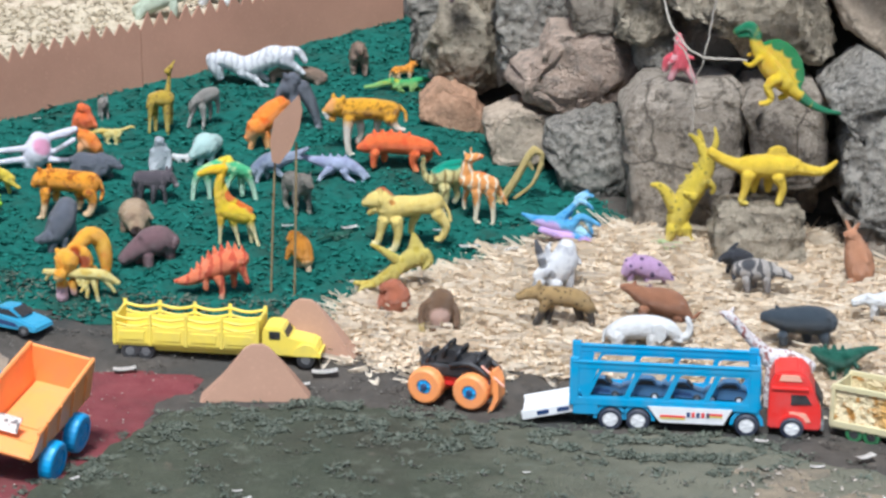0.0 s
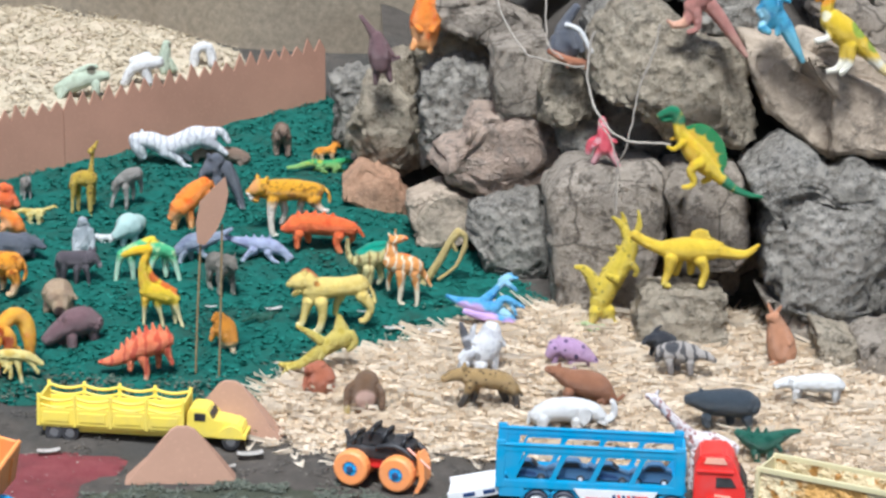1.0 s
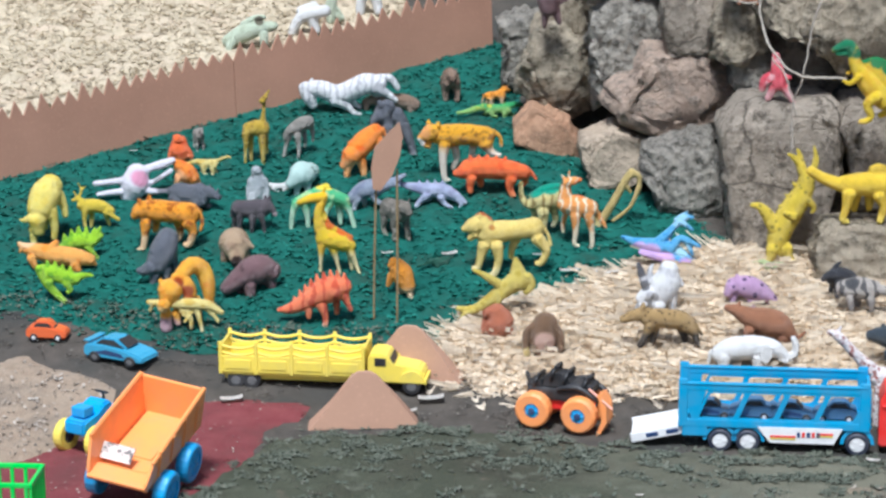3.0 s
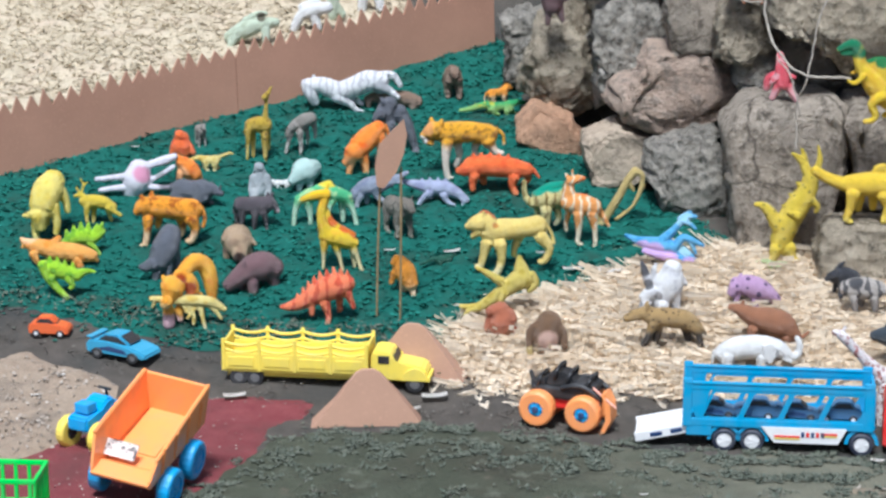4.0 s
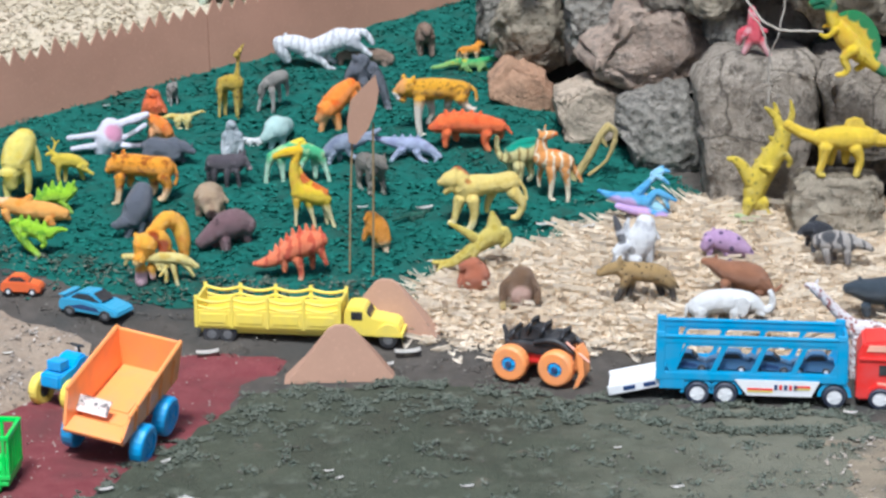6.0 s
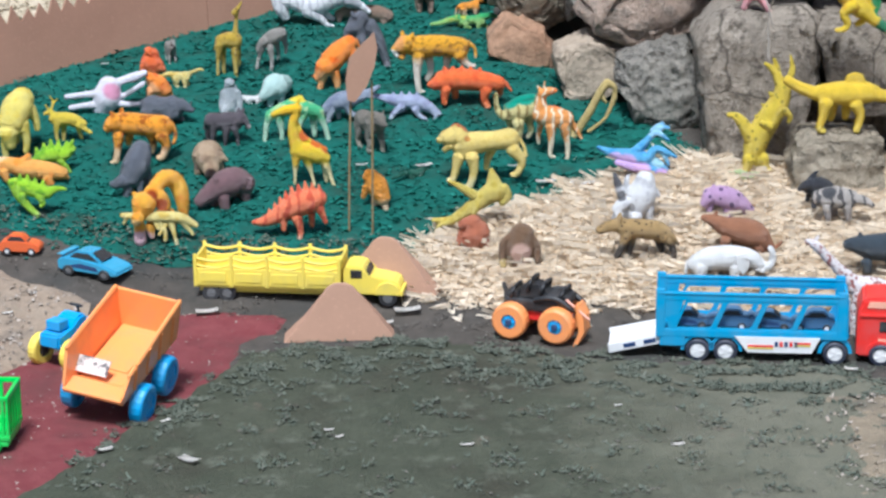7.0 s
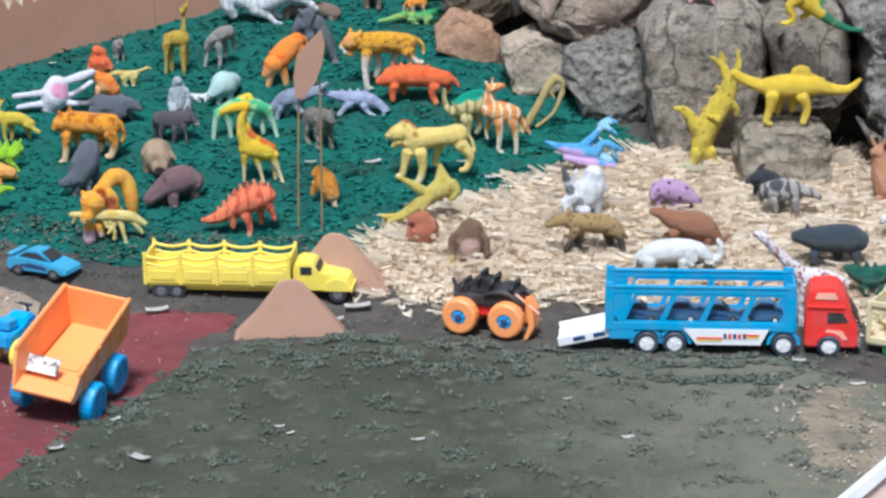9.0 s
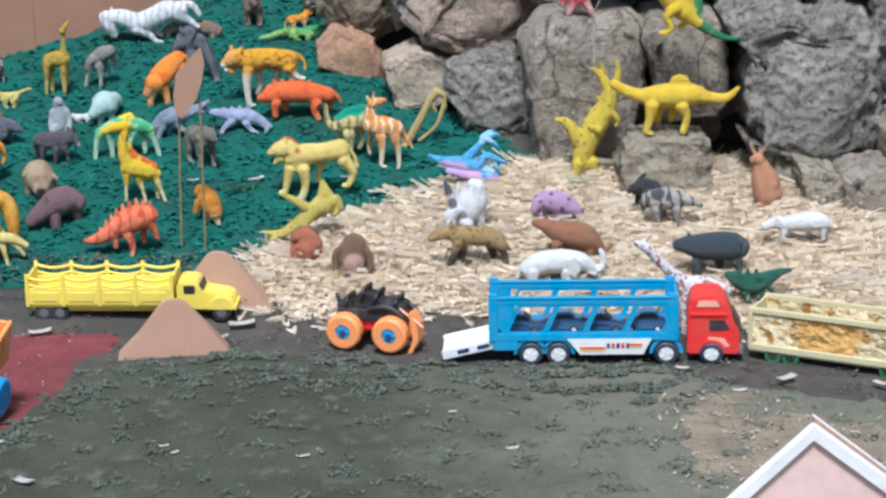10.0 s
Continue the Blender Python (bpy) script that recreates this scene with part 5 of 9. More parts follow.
def trike():
    x, y = (-0.331, -0.038)
    t = empty("toy_tractor", pose(x + 0.004, y + 0.016, 0.006, 0, 0, 58) @ Matrix.Scale(1.25, 4), "small blue toy tractor with yellow wheels beside the dump truck", "toy tractor")
    bm = bmesh.new()
    prism(bm, [(-0.022, 0.012), (-0.022, 0.022), (-0.004, 0.023), (0.0, 0.030), (0.008, 0.031), (0.011, 0.023), (0.026, 0.021), (0.028, 0.012)], -0.009, 0.009)
    bmesh.ops.bevel(bm, geom=bm.edges[:], offset=0.0015, segments=2, affect="EDGES")
    part("body", bm, M_SKY, t)
    bm = bmesh.new()
    chain(bm, [(0.013, 0, 0.023), (0.010, 0, 0.034)], [0.001, 0.001], 6)
    chain(bm, [(0.009, -0.005, 0.035), (0.009, 0.005, 0.035)], [0.001, 0.001], 6)
    part("steering_wheel", bm, M_BLACK, t)
    bm = bmesh.new()
    box(bm, (-0.012, 0, 0.027), (0.010, 0.012, 0.007), 0.001)
    part("seat", bm, M_SKY, t)
    for sx, r in ((-0.014, 0.0115), (0.020, 0.008)):
        for s in (-1, 1):
            wheel(t, (sx, s * 0.014, r - 0.004), r, 0.007, M_YELLOW if sx < 0 else M_SKY, M_BLACK, hub=0.5)


trike()


def green_crate():
    x, y = (-0.367, -0.216)
    t = empty("green_toy_crate", pose(x, y, 0.003, 0, 0, -4), "bright green plastic toy wagon with barred sides", "toy wagon")
    bm = bmesh.new()
    box(bm, (-0.02, 0, 0.008), (0.085, 0.046, 0.004), 0.001)
    part("floor", bm, M_LIME, t)
    for s in (-1, 1):
        for z in (0.013, 0.046):
            bm = bmesh.new()
            box(bm, (-0.02, s * 0.022, z), (0.085, 0.003, 0.004), 0.0008)
            part("side_rail", bm, M_LIME, t)
        for k in range(8):
            bm = bmesh.new()
            box(bm, (-0.058 + k * 0.011, s * 0.022, 0.029), (0.003, 0.0024, 0.032), 0.0006)
            part("bar", bm, M_LIME, t)
    for z in (0.013, 0.046):
        bm = bmesh.new()
        box(bm, (0.0225, 0, z), (0.003, 0.046, 0.004), 0.0008)
        part("end_rail", bm, M_LIME, t)
    for k in range(6):
        bm = bmesh.new()
        box(bm, (0.0225, -0.021 + k * 0.0084, 0.029), (0.0024, 0.003, 0.032), 0.0006)
        part("bar", bm, M_LIME, t)
    for sx in (-0.045, 0.008):
        for s in (-1, 1):
            wheel(t, (sx, s * 0.022, 0.007), 0.009, 0.007, M_LIME, M_LIME)


green_crate()


def cage_truck():
    (x0, y0), (x1, y1) = (0.420, -0.037), (0.515, -0.092)
    yaw = math.degrees(math.atan2(y1 - y0, x1 - x0))
    t = empty("toy_cage_truck", pose(x0, y0 + 0.016, 0, 0, 0, yaw), "cream plastic toy cage truck with animal-print panels", "toy truck")
    W, L = 0.042, 0.145
    bm = bmesh.new()
    box(bm, (L / 2, 0, 0.0095), (L, W, 0.005), 0.001)
    part("bed_floor", bm, M_CREAM, t)
    for s in (-1, 1):
        for z, h in ((0.012, 0.006), (0.0455, 0.005)):
            bm = bmesh.new()
            box(bm, (L / 2, s * W / 2, z), (L, 0.003, h), 0.0008)
            part("side_rail", bm, M_CREAM, t)
        for k in range(2):
            bm = bmesh.new()
            box(bm, (0.0015 + k * (L - 0.003), s * W / 2, 0.029), (0.004, 0.0036, 0.036), 0.0008)
            part("corner_post", bm, M_CREAM, t)
        bm = bmesh.new()
        box(bm, (L / 2, s * (W / 2 - 0.001), 0.029), (L - 0.006, 0.0012, 0.029))
        part("print_panel", bm, M_PRINT, t, "panel printed with orange and brown spots")
    for sx in (0.0015, L - 0.0015):
        bm = bmesh.new()
        box(bm, (sx, 0, 0.029), (0.002, W, 0.034), 0.0005)
        part("end_wall", bm, M_CREAM, t)
    for sx in (0.022, 0.038, 0.125):
        for s in (-1, 1):
            wheel(t, (sx, s * W * 0.42, 0.005), 0.008, 0.007, M_DEEPGREEN, M_BLACK)


M_PRINT = hide("animal_print", (0.72, 0.60, 0.36), None, 0, "blotch", (0.42, 0.21, 0.05), (((0.07, -0.02, 0.03), 0.03, (0.60, 0.34, 0.10)),), 0.5, 90.0)
cage_truck()


def toy_house():
    px, py, pz = (0.377, -0.456, 0.102)
    h = empty("toy_house", pose(px, py, 0, 0, 0, -4), "pink toy house front with thick white gable trim", "toy house")
    half = 0.112
    bm = bmesh.new()
    prism(bm, [(-half * 0.7, -0.001), (half * 0.7, -0.001), (half * 0.7, pz - half * 0.72), (0, pz - 0.004), (-half * 0.7, pz - half * 0.72)], 0.001, 0.006)
    part("wall", bm, M_PINKWALL, h, "pink painted gable wall")
    for s, k in ((-1, 0.95), (1, 0.78)):
        bm = bmesh.new()
        ex, ez = s * half, pz - half * k
        prism(bm, [(0, pz), (ex, ez), (ex - s * 0.003, ez - 0.011), (0, pz - 0.0125)], -0.003, 0.0055)
        bmesh.ops.bevel(bm, geom=bm.edges[:], offset=0.0008, segments=2, affect="EDGES")
        part("gable_trim", bm, M_TRIM, h, "white gable trim")
    bm = bmesh.new()
    prism(bm, [(0.002, pz - 0.002), (half, pz - half * 0.78 - 0.002), (half, pz - half * 0.78 - 0.006), (0.002, pz - 0.006)], 0.0062, 0.020)
    part("roof", bm, M_CARD2, h, "brown cardboard roof slope")
    bm = bmesh.new()
    prism(bm, [(0.002, pz - 0.0005), (half, pz - half * 0.78 - 0.0005), (half, pz - half * 0.78 - 0.003), (0.002, pz - 0.003)], 0.0202, 0.0226)
    part("roof_edge", bm, M_TRIM, h, "pale back edge of the roof")



toy_house()


# ---- toy animals ----
VOXEL = 0.0115


def figure(name, bm, material, at, size, yaw, label, category, axis="x", pitch=0.0, roll=0.0, lift=0.0, voxel=VOXEL, group="toy animals"):
    """Joins the rough pieces into one moulded skin and stands it on the ground. size: metres along its axis."""
    lo = Vector([min(v.co[i] for v in bm.verts) for i in range(3)])
    hi = Vector([max(v.co[i] for v in bm.verts) for i in range(3)])
    span = (hi - lo)["xyz".index(axis)]
    ob = part(name, bm, material, None, label, smooth=True)
    k = size * 1.1 / span
    if len(at) == 2:
        x, y = at
        z = top(x, y) - 0.001 + lift
    else:
        x, y, z = at
    turn = pose(0, 0, 0, 0, 0, yaw) @ pose(0, 0, 0, roll, pitch, 0)
    drop = min((turn @ v.co).z for v in ob.data.vertices) * k
    mid = (lo + hi) / 2
    off = turn @ Vector((mid.x * k, 0, 0))
    ob.matrix_world = pose(x - off.x, y - off.y, z - drop) @ turn @ Matrix.Scale(k, 4)
    re = ob.modifiers.new("skin", "REMESH")
    re.mode, re.voxel_size, re.use_smooth_shade = "VOXEL", voxel, True
    sm = ob.modifiers.new("soft", "SMOOTH")
    sm.iterations, sm.factor = 5, 0.5
    return tagged(ob, category=category, group=group)


def legs_of(bm, spots, z0, leg, lr, knee=0.03, toe=0.05, thigh=1.9):
    for i, (x, y, stride) in enumerate(spots):
        back = x < 0
        k = knee if back else -knee
        chain(bm, [(x, y * 0.9, z0), (x + k * 0.4 + stride * 0.4, y, leg * 0.72), (x - k * 1.2 + stride * 0.7, y, leg * 0.4), (x + stride, y, lr * 0.9), (x + stride + toe, y, lr * 0.6)],
              [(lr * thigh * 0.8, lr * thigh * 1.5), (lr * 1.3, lr * 1.7), lr, lr * 0.95, lr * 0.9], 8)


def quad(leg=0.36, rb=0.135, bl=0.5, neck=(0.13, 0.12), nr=0.085, head=(0.2, 0.085), drop=0.06, tail=((-0.1, -0.12), (-0.14, -0.3)), tr=0.022, lr=0.042, ears=0.05, horns="", stride=0.05, thigh=1.9):
    """Four-legged body facing +x."""
    rb, lr, nr, tr = rb * 1.12, lr * 1.12, nr * 1.12, tr * 1.3
    head = (head[0] * 1.08, head[1] * 1.15)
    bm = bmesh.new()
    z0 = leg + rb * 0.7
    h = bl / 2
    chain(bm, [(-h - rb * 0.75, 0, z0 + 0.01), (-h - rb * 0.3, 0, z0 + 0.01), (-h + 0.06, 0, z0), (0, 0, z0 - 0.01), (h - 0.06, 0, z0), (h + rb * 0.35, 0, z0 + 0.015), (h + rb * 0.8, 0, z0 + 0.02)],
          [rb * 0.35, rb * 0.82, (rb * 0.92, rb), (rb * 0.95, rb * 0.98), (rb * 0.95, rb * 1.06), rb * 0.9, rb * 0.4], 12)
    nx, nz = h + neck[0], z0 + rb * 0.35 + neck[1]
    chain(bm, [(h - 0.04, 0, z0 + rb * 0.25), (h + neck[0] * 0.5, 0, z0 + rb * 0.3 + neck[1] * 0.55), (nx, 0, nz)], [nr * 1.5, nr * 1.12, nr], 10)
    hl, hr = head
    chain(bm, [(nx - hr * 0.5, 0, nz + hr * 0.15), (nx + hl * 0.2, 0, nz), (nx + hl * 0.55, 0, nz - drop * 0.5), (nx + hl, 0, nz - drop)], [hr * 0.75, hr, (hr * 0.72, hr * 0.78), (hr * 0.52, hr * 0.5)], 10)
    if ears:
        for s in (-1, 1):
            chain(bm, [(nx, s * hr * 0.7, nz + hr * 0.6), (nx - ears * 0.3, s * (hr * 0.8 + ears * 0.4), nz + hr * 0.8 + ears)], [ears * 0.45, ears * 0.3], 6)
    if horns:
        for s in (-1, 1):
            if horns == "curl":
                chain(bm, [(nx + 0.01, s * hr * 0.5, nz + hr * 0.8), (nx - 0.03, s * hr * 1.3, nz + hr * 1.7), (nx + 0.03, s * hr * 1.6, nz + hr * 2.4)], [0.03, 0.024, 0.012], 6)
            elif horns == "nose":
                chain(bm, [(nx + hl * 0.8, 0, nz - drop * 0.5), (nx + hl * 0.95, 0, nz + 0.12)], [0.035, 0.012], 6)
    tp = [(-h - rb * 0.8, 0, z0 + rb * 0.35)]
    for dx, dz in tail:
        tp.append((-h - rb * 0.8 + dx, 0, z0 + rb * 0.35 + dz))
    n = len(tp)
    chain(bm, tp, [tr * (1.35 - 0.75 * i / (n - 1)) for i in range(n)], 8)
    q = rb * 0.62
    legs_of(bm, [(h - 0.03, q, stride), (h - 0.03, -q, -stride), (-h + 0.02, q, -stride), (-h + 0.02, -q, stride)], z0 - rb * 0.3, leg, lr, thigh=thigh)
    return bm


CAT = dict(leg=0.33, rb=0.125, bl=0.52, neck=(0.1, 0.1), nr=0.09, head=(0.14, 0.1), drop=0.04, tail=((-0.07, -0.08), (-0.12, -0.25), (-0.06, -0.36)), lr=0.046, ears=0.045)
BEAR = dict(leg=0.26, rb=0.17, bl=0.46, neck=(0.1, 0.05), nr=0.11, head=(0.17, 0.1), drop=0.06, tail=((-0.05, -0.05),), lr=0.06, ears=0.045)
GOAT = dict(leg=0.44, rb=0.13, bl=0.46, neck=(0.12, 0.16), nr=0.065, head=(0.17, 0.07), drop=0.08, tail=((-0.06, -0.04),), lr=0.034, ears=0.05, horns="curl")
RHINO = dict(leg=0.24, rb=0.17, bl=0.52, neck=(0.13, -0.01), nr=0.12, head=(0.22, 0.1), drop=0.07, tail=((-0.06, -0.14),), lr=0.058, ears=0.045, horns="nose")
LONGNECK = dict(leg=0.28, rb=0.12, bl=0.36, neck=(0.42, 0.16), nr=0.045, head=(0.1, 0.045), drop=0.03, tail=((-0.15, 0.0), (-0.36, -0.06), (-0.6, 0.02)), tr=0.06, lr=0.045, ears=0.0)
LIZARD = dict(leg=0.12, rb=0.08, bl=0.4, neck=(0.14, 0.04), nr=0.055, head=(0.14, 0.05), drop=0.02, tail=((-0.15, -0.02), (-0.36, -0.08), (-0.55, -0.1)), tr=0.05, lr=0.035, ears=0.0, stride=0.08)


def toy(name, shape, material, at, size, yaw, label, category="toy animal", axis="x", pitch=0.0, roll=0.0, lift=0.0, voxel=VOXEL, **more):
    bm = quad(**{**shape, **more}) if isinstance(shape, dict) else shape
    return figure(name, bm, material, at, size, yaw, label, category, axis, pitch, roll, lift, voxel)


def moulded(name, bm, material, at, unit, label, lift=0.0):
    """Melts the joined limbs into one moulded skin; its own origin stands on the ground, one unit is `unit` metres."""
    ob = part(name, bm, material, None, label, smooth=True)
    x, y, z = at if len(at) == 3 else (*at, top(*at) - 0.002 + lift)
    ob.matrix_world = pose(x, y, z) @ Matrix.Scale(unit, 4)
    re = ob.modifiers.new("skin", "REMESH")
    re.mode, re.voxel_size, re.use_smooth_shade = "VOXEL", VOXEL, True
    sm = ob.modifiers.new("soft", "SMOOTH")
    sm.iterations, sm.factor = 5, 0.5
    return tagged(ob, category="toy animal", group="toy animals")


# colours of the toys
H_TIGER = hide("tiger_orange", (0.88, 0.35, 0.03), (0.82, 0.56, 0.32), 0.3, "blotch", (0.40, 0.11, 0.012), (((-0.35, -0.05, 0.65), 0.12, (0.85, 0.5, 0.2)),), density=7)
H_ORANGE = hide("bright_orange", (0.95, 0.29, 0.045), (0.92, 0.42, 0.15), 0.2, "blotch", (0.88, 0.16, 0.012), (((-0.1, -0.1, 0.3), 0.18, (0.94, 0.46, 0.2)),), density=6)
H_REDOR = hide("red_orange", (0.92, 0.18, 0.05), (0.85, 0.28, 0.1), 0.1, "blotch", (0.78, 0.11, 0.03), (), density=9)
H_LEOPARD = hide("leopard", (0.80, 0.40, 0.03), (0.82, 0.72, 0.60), 0.60, "blotch", (0.34, 0.15, 0.02), (((-0.56, -0.1, 0.92), 0.15, (0.80, 0.36, 0.10)), ((-0.68, -0.1, 0.72), 0.1, (0.85, 0.8, 0.75))), density=9)
H_LION = hide("pale_lion", (0.82, 0.64, 0.20), (0.86, 0.74, 0.38), 0.2, "blotch", (0.72, 0.54, 0.14), (((-0.40, 0, 1.16), 0.13, (0.46, 0.11, 0.03)), ((-0.27, 0, 1.06), 0.11, (0.50, 0.15, 0.04)), ((-0.22, -0.18, 0.92), 0.06, (0.56, 0.26, 0.06)), ((-0.66, -0.12, 0.78), 0.045, (0.25, 0.06, 0.03))), density=9)
H_MANE = hide("orange_lion", (0.90, 0.44, 0.05), (0.80, 0.50, 0.42), 0.18, "blotch", (0.86, 0.34, 0.03), (((-0.06, -0.05, 0.84), 0.13, (0.36, 0.06, 0.01)), ((0.09, -0.05, 0.7), 0.13, (0.36, 0.06, 0.01)), ((0.13, -0.08, 0.52), 0.12, (0.40, 0.08, 0.01)), ((-0.28, -0.2, 0.09), 0.2, (0.66, 0.42, 0.46)), ((-0.31, -0.4, 0.43), 0.13, (0.92, 0.58, 0.22)), ((0.32, 0.3, 0.92), 0.2, (0.92, 0.50, 0.05))), density=5)
H_ZEBRA = hide("zebra", (0.80, 0.80, 0.81), None, 0.2, "stripes", (0.55, 0.55, 0.58), (((0.55, -0.1, 0.45), 0.16, (0.50, 0.50, 0.53)),), density=2.6)
H_WHITE = hide("white_toy", (0.78, 0.78, 0.76), None, 0.2, "", (0.3, 0.3, 0.3), ())
H_PATCHY = hide("white_grey_patched", (0.46, 0.42, 0.38), (0.30, 0.27, 0.25), 0.2, "stripes", (0.10, 0.095, 0.095), (((-0.3, -0.1, 0.5), 0.13, (0.08, 0.08, 0.085)), ((0.35, -0.1, 0.55), 0.14, (0.52, 0.50, 0.48))), density=1.7)
H_MINT = hide("pale_mint", (0.50, 0.68, 0.63), None, 0.2, "", (0, 0, 0), ())
H_SILVER = hide("silver_grey", (0.42, 0.46, 0.48), (0.66, 0.68, 0.70), 0.3)
H_GREY = hide("warm_grey", (0.30, 0.28, 0.25), (0.42, 0.40, 0.36), 0.3)
H_SLATE = hide("slate_grey", (0.13, 0.14, 0.165), (0.2, 0.2, 0.22), 0.1)
H_BLACK = hide("black_toy", (0.045, 0.047, 0.055), (0.07, 0.07, 0.08), 0.1)
H_BROWN = hide("dull_brown", (0.26, 0.18, 0.13), (0.3, 0.21, 0.16), 0.15, "blotch", (0.11, 0.07, 0.05), (), density=5)
H_PLUM = hide("plum_brown", (0.20, 0.118, 0.125), (0.17, 0.10, 0.10), 0.1)
H_RUST = hide("rust_brown", (0.46, 0.155, 0.085), (0.42, 0.18, 0.10), 0.1)
H_CHEST = hide("chestnut", (0.34, 0.155, 0.085), (0.24, 0.11, 0.065), 0.15)
H_HYENA = hide("hyena", (0.42, 0.28, 0.12), (0.05, 0.04, 0.032), 0.26, "spots", (0.12, 0.075, 0.035), (), density=10)
H_YELLOW = hide("yellow_toy", (0.82, 0.57, 0.05), (0.80, 0.62, 0.1), 0.1)
H_YGIR = hide("yellow_giraffe", (0.85, 0.60, 0.03), (0.80, 0.68, 0.36), 0.45, "blotch", (0.78, 0.48, 0.04), (((-0.1, 0.05, 0.98), 0.12, (0.72, 0.16, 0.02)), ((0.1, 0.08, 0.82), 0.12, (0.72, 0.16, 0.02)), ((0.28, 0.1, 0.74), 0.12, (0.72, 0.18, 0.02)), ((-0.3, 0, 1.45), 0.2, (0.90, 0.55, 0.02))), density=6)
H_OGIR = hide("ochre_giraffe", (0.52, 0.36, 0.05), (0.56, 0.42, 0.1), 0.3, "spots", (0.25, 0.14, 0.03), (), density=11)
H_WGIR = hide("white_spotted_giraffe", (0.82, 0.77, 0.76), None, 0.2, "blotch", (0.36, 0.13, 0.11), (), density=12)
H_GREEN = hide("green_dinosaur", (0.06, 0.42, 0.14), (0.30, 0.52, 0.16), 0.2, "blotch", (0.50, 0.50, 0.05), (), density=5)
H_DKGREEN = hide("dark_green", (0.03, 0.125, 0.085), (0.05, 0.17, 0.11), 0.1, "blotch", (0.008, 0.07, 0.045), (), density=7)
H_LIME = hide("lime", (0.36, 0.64, 0.03), (0.46, 0.66, 0.14), 0.1, "blotch", (0.16, 0.40, 0.02), (), density=7)
H_LAV = hide("lavender", (0.42, 0.46, 0.62), (0.55, 0.6, 0.72), 0.12, "blotch", (0.30, 0.32, 0.48), (), density=6)
H_BLUEGREY = hide("blue_grey", (0.30, 0.34, 0.43), (0.42, 0.46, 0.52), 0.2, "blotch", (0.2, 0.23, 0.32), (), density=6)
H_OLIVE = hide("olive_yellow", (0.72, 0.55, 0.06), (0.74, 0.58, 0.14), 0.2, "spots", (0.34, 0.26, 0.03), (), density=8)
H_SPINO = hide("yellow_green_sail", (0.80, 0.57, 0.03), (0.82, 0.62, 0.14), 0.1, "blotch", (0.74, 0.46, 0.03), (((-0.42, 0, 1.22), 0.1, (0.015, 0.24, 0.07)), ((-0.2, 0, 1.18), 0.15, (0.015, 0.24, 0.07)), ((0.02, 0, 1.06), 0.16, (0.015, 0.24, 0.07)), ((0.17, 0, 0.86), 0.16, (0.015, 0.24, 0.07)), ((0.24, 0, 0.62), 0.14, (0.015, 0.24, 0.07)), ((0.24, 0, 0.42), 0.1, (0.015, 0.24, 0.07)), ((-0.8, 0, 1.44), 0.24, (0.02, 0.19, 0.085)), ((-0.6, 0, 1.3), 0.13, (0.02, 0.19, 0.085)), ((0.32, 0, 0.17), 0.15, (0.02, 0.19, 0.085)), ((0.58, 0, 0.02), 0.2, (0.02, 0.19, 0.085)), ((0.88, 0, -0.05), 0.22, (0.02, 0.19, 0.085))), density=4)
H_YGREEN = hide("yellow_lime_back", (0.82, 0.56, 0.03), (0.84, 0.80, 0.66), 0.26, "", (0, 0, 0), (((0.34, -0.1, 0.78), 0.17, (0.30, 0.42, 0.03)), ((0.62, -0.05, 0.5), 0.14, (0.34, 0.42, 0.04)), ((-0.3, 0, 1.38), 0.24, (0.86, 0.36, 0.02)), ((-0.3, -0.1, 0.6), 0.16, (0.84, 0.80, 0.68)), ((0.95, 0, 0.0), 0.25, (0.80, 0.66, 0.3)), ((-0.24, -0.1, 0.98), 0.1, (0.84, 0.76, 0.5))))
H_STRIPED = hide("orange_striped", (0.86, 0.36, 0.10), (0.84, 0.72, 0.52), 0.34, "stripes", (0.84, 0.70, 0.50), (((0.0, 0, 1.1), 0.2, (0.80, 0.20, 0.04)),), density=2.2)
H_GREENYEL = hide("teal_backed", (0.66, 0.58, 0.26), (0.74, 0.68, 0.44), 0.3, "stripes", (0.30, 0.22, 0.07), (((0.04, 0, 0.98), 0.2, (0.02, 0.30, 0.20)), ((-0.2, 0, 0.86), 0.15, (0.02, 0.30, 0.20))), density=2.2)
H_STEGO = hide("coral_stego", (0.90, 0.24, 0.11), (0.85, 0.52, 0.36), 0.1, "stripes", (0.62, 0.10, 0.05), (), density=1.6)
H_PTERO = hide("blue_pink", (0.14, 0.46, 0.78), None, 0.1, "blotch", (0.06, 0.30, 0.62), (((-0.35, -0.1, 0.30), 0.16, (0.58, 0.44, 0.76)), ((-0.15, -0.08, 0.23), 0.2, (0.62, 0.42, 0.74)), ((0.1, -0.08, 0.08), 0.2, (0.66, 0.42, 0.72)), ((0.42, -0.06, -0.05), 0.22, (0.60, 0.36, 0.68)), ((0.4, -0.06, 0.3), 0.14, (0.42, 0.72, 0.84)), ((0.36, 0, 0.82), 0.16, (0.36, 0.66, 0.86))), density=5)
H_TAN = hide("tan_toy", (0.56, 0.43, 0.16), (0.6, 0.48, 0.22), 0.1)
H_FOX = hide("fox_orange", (0.87, 0.34, 0.04), (0.80, 0.58, 0.36), 0.2)
H_PURPLE = hide("lilac_toy", (0.52, 0.33, 0.52), (0.66, 0.52, 0.60), 0.12, "spots", (0.10, 0.06, 0.14), (), density=6)
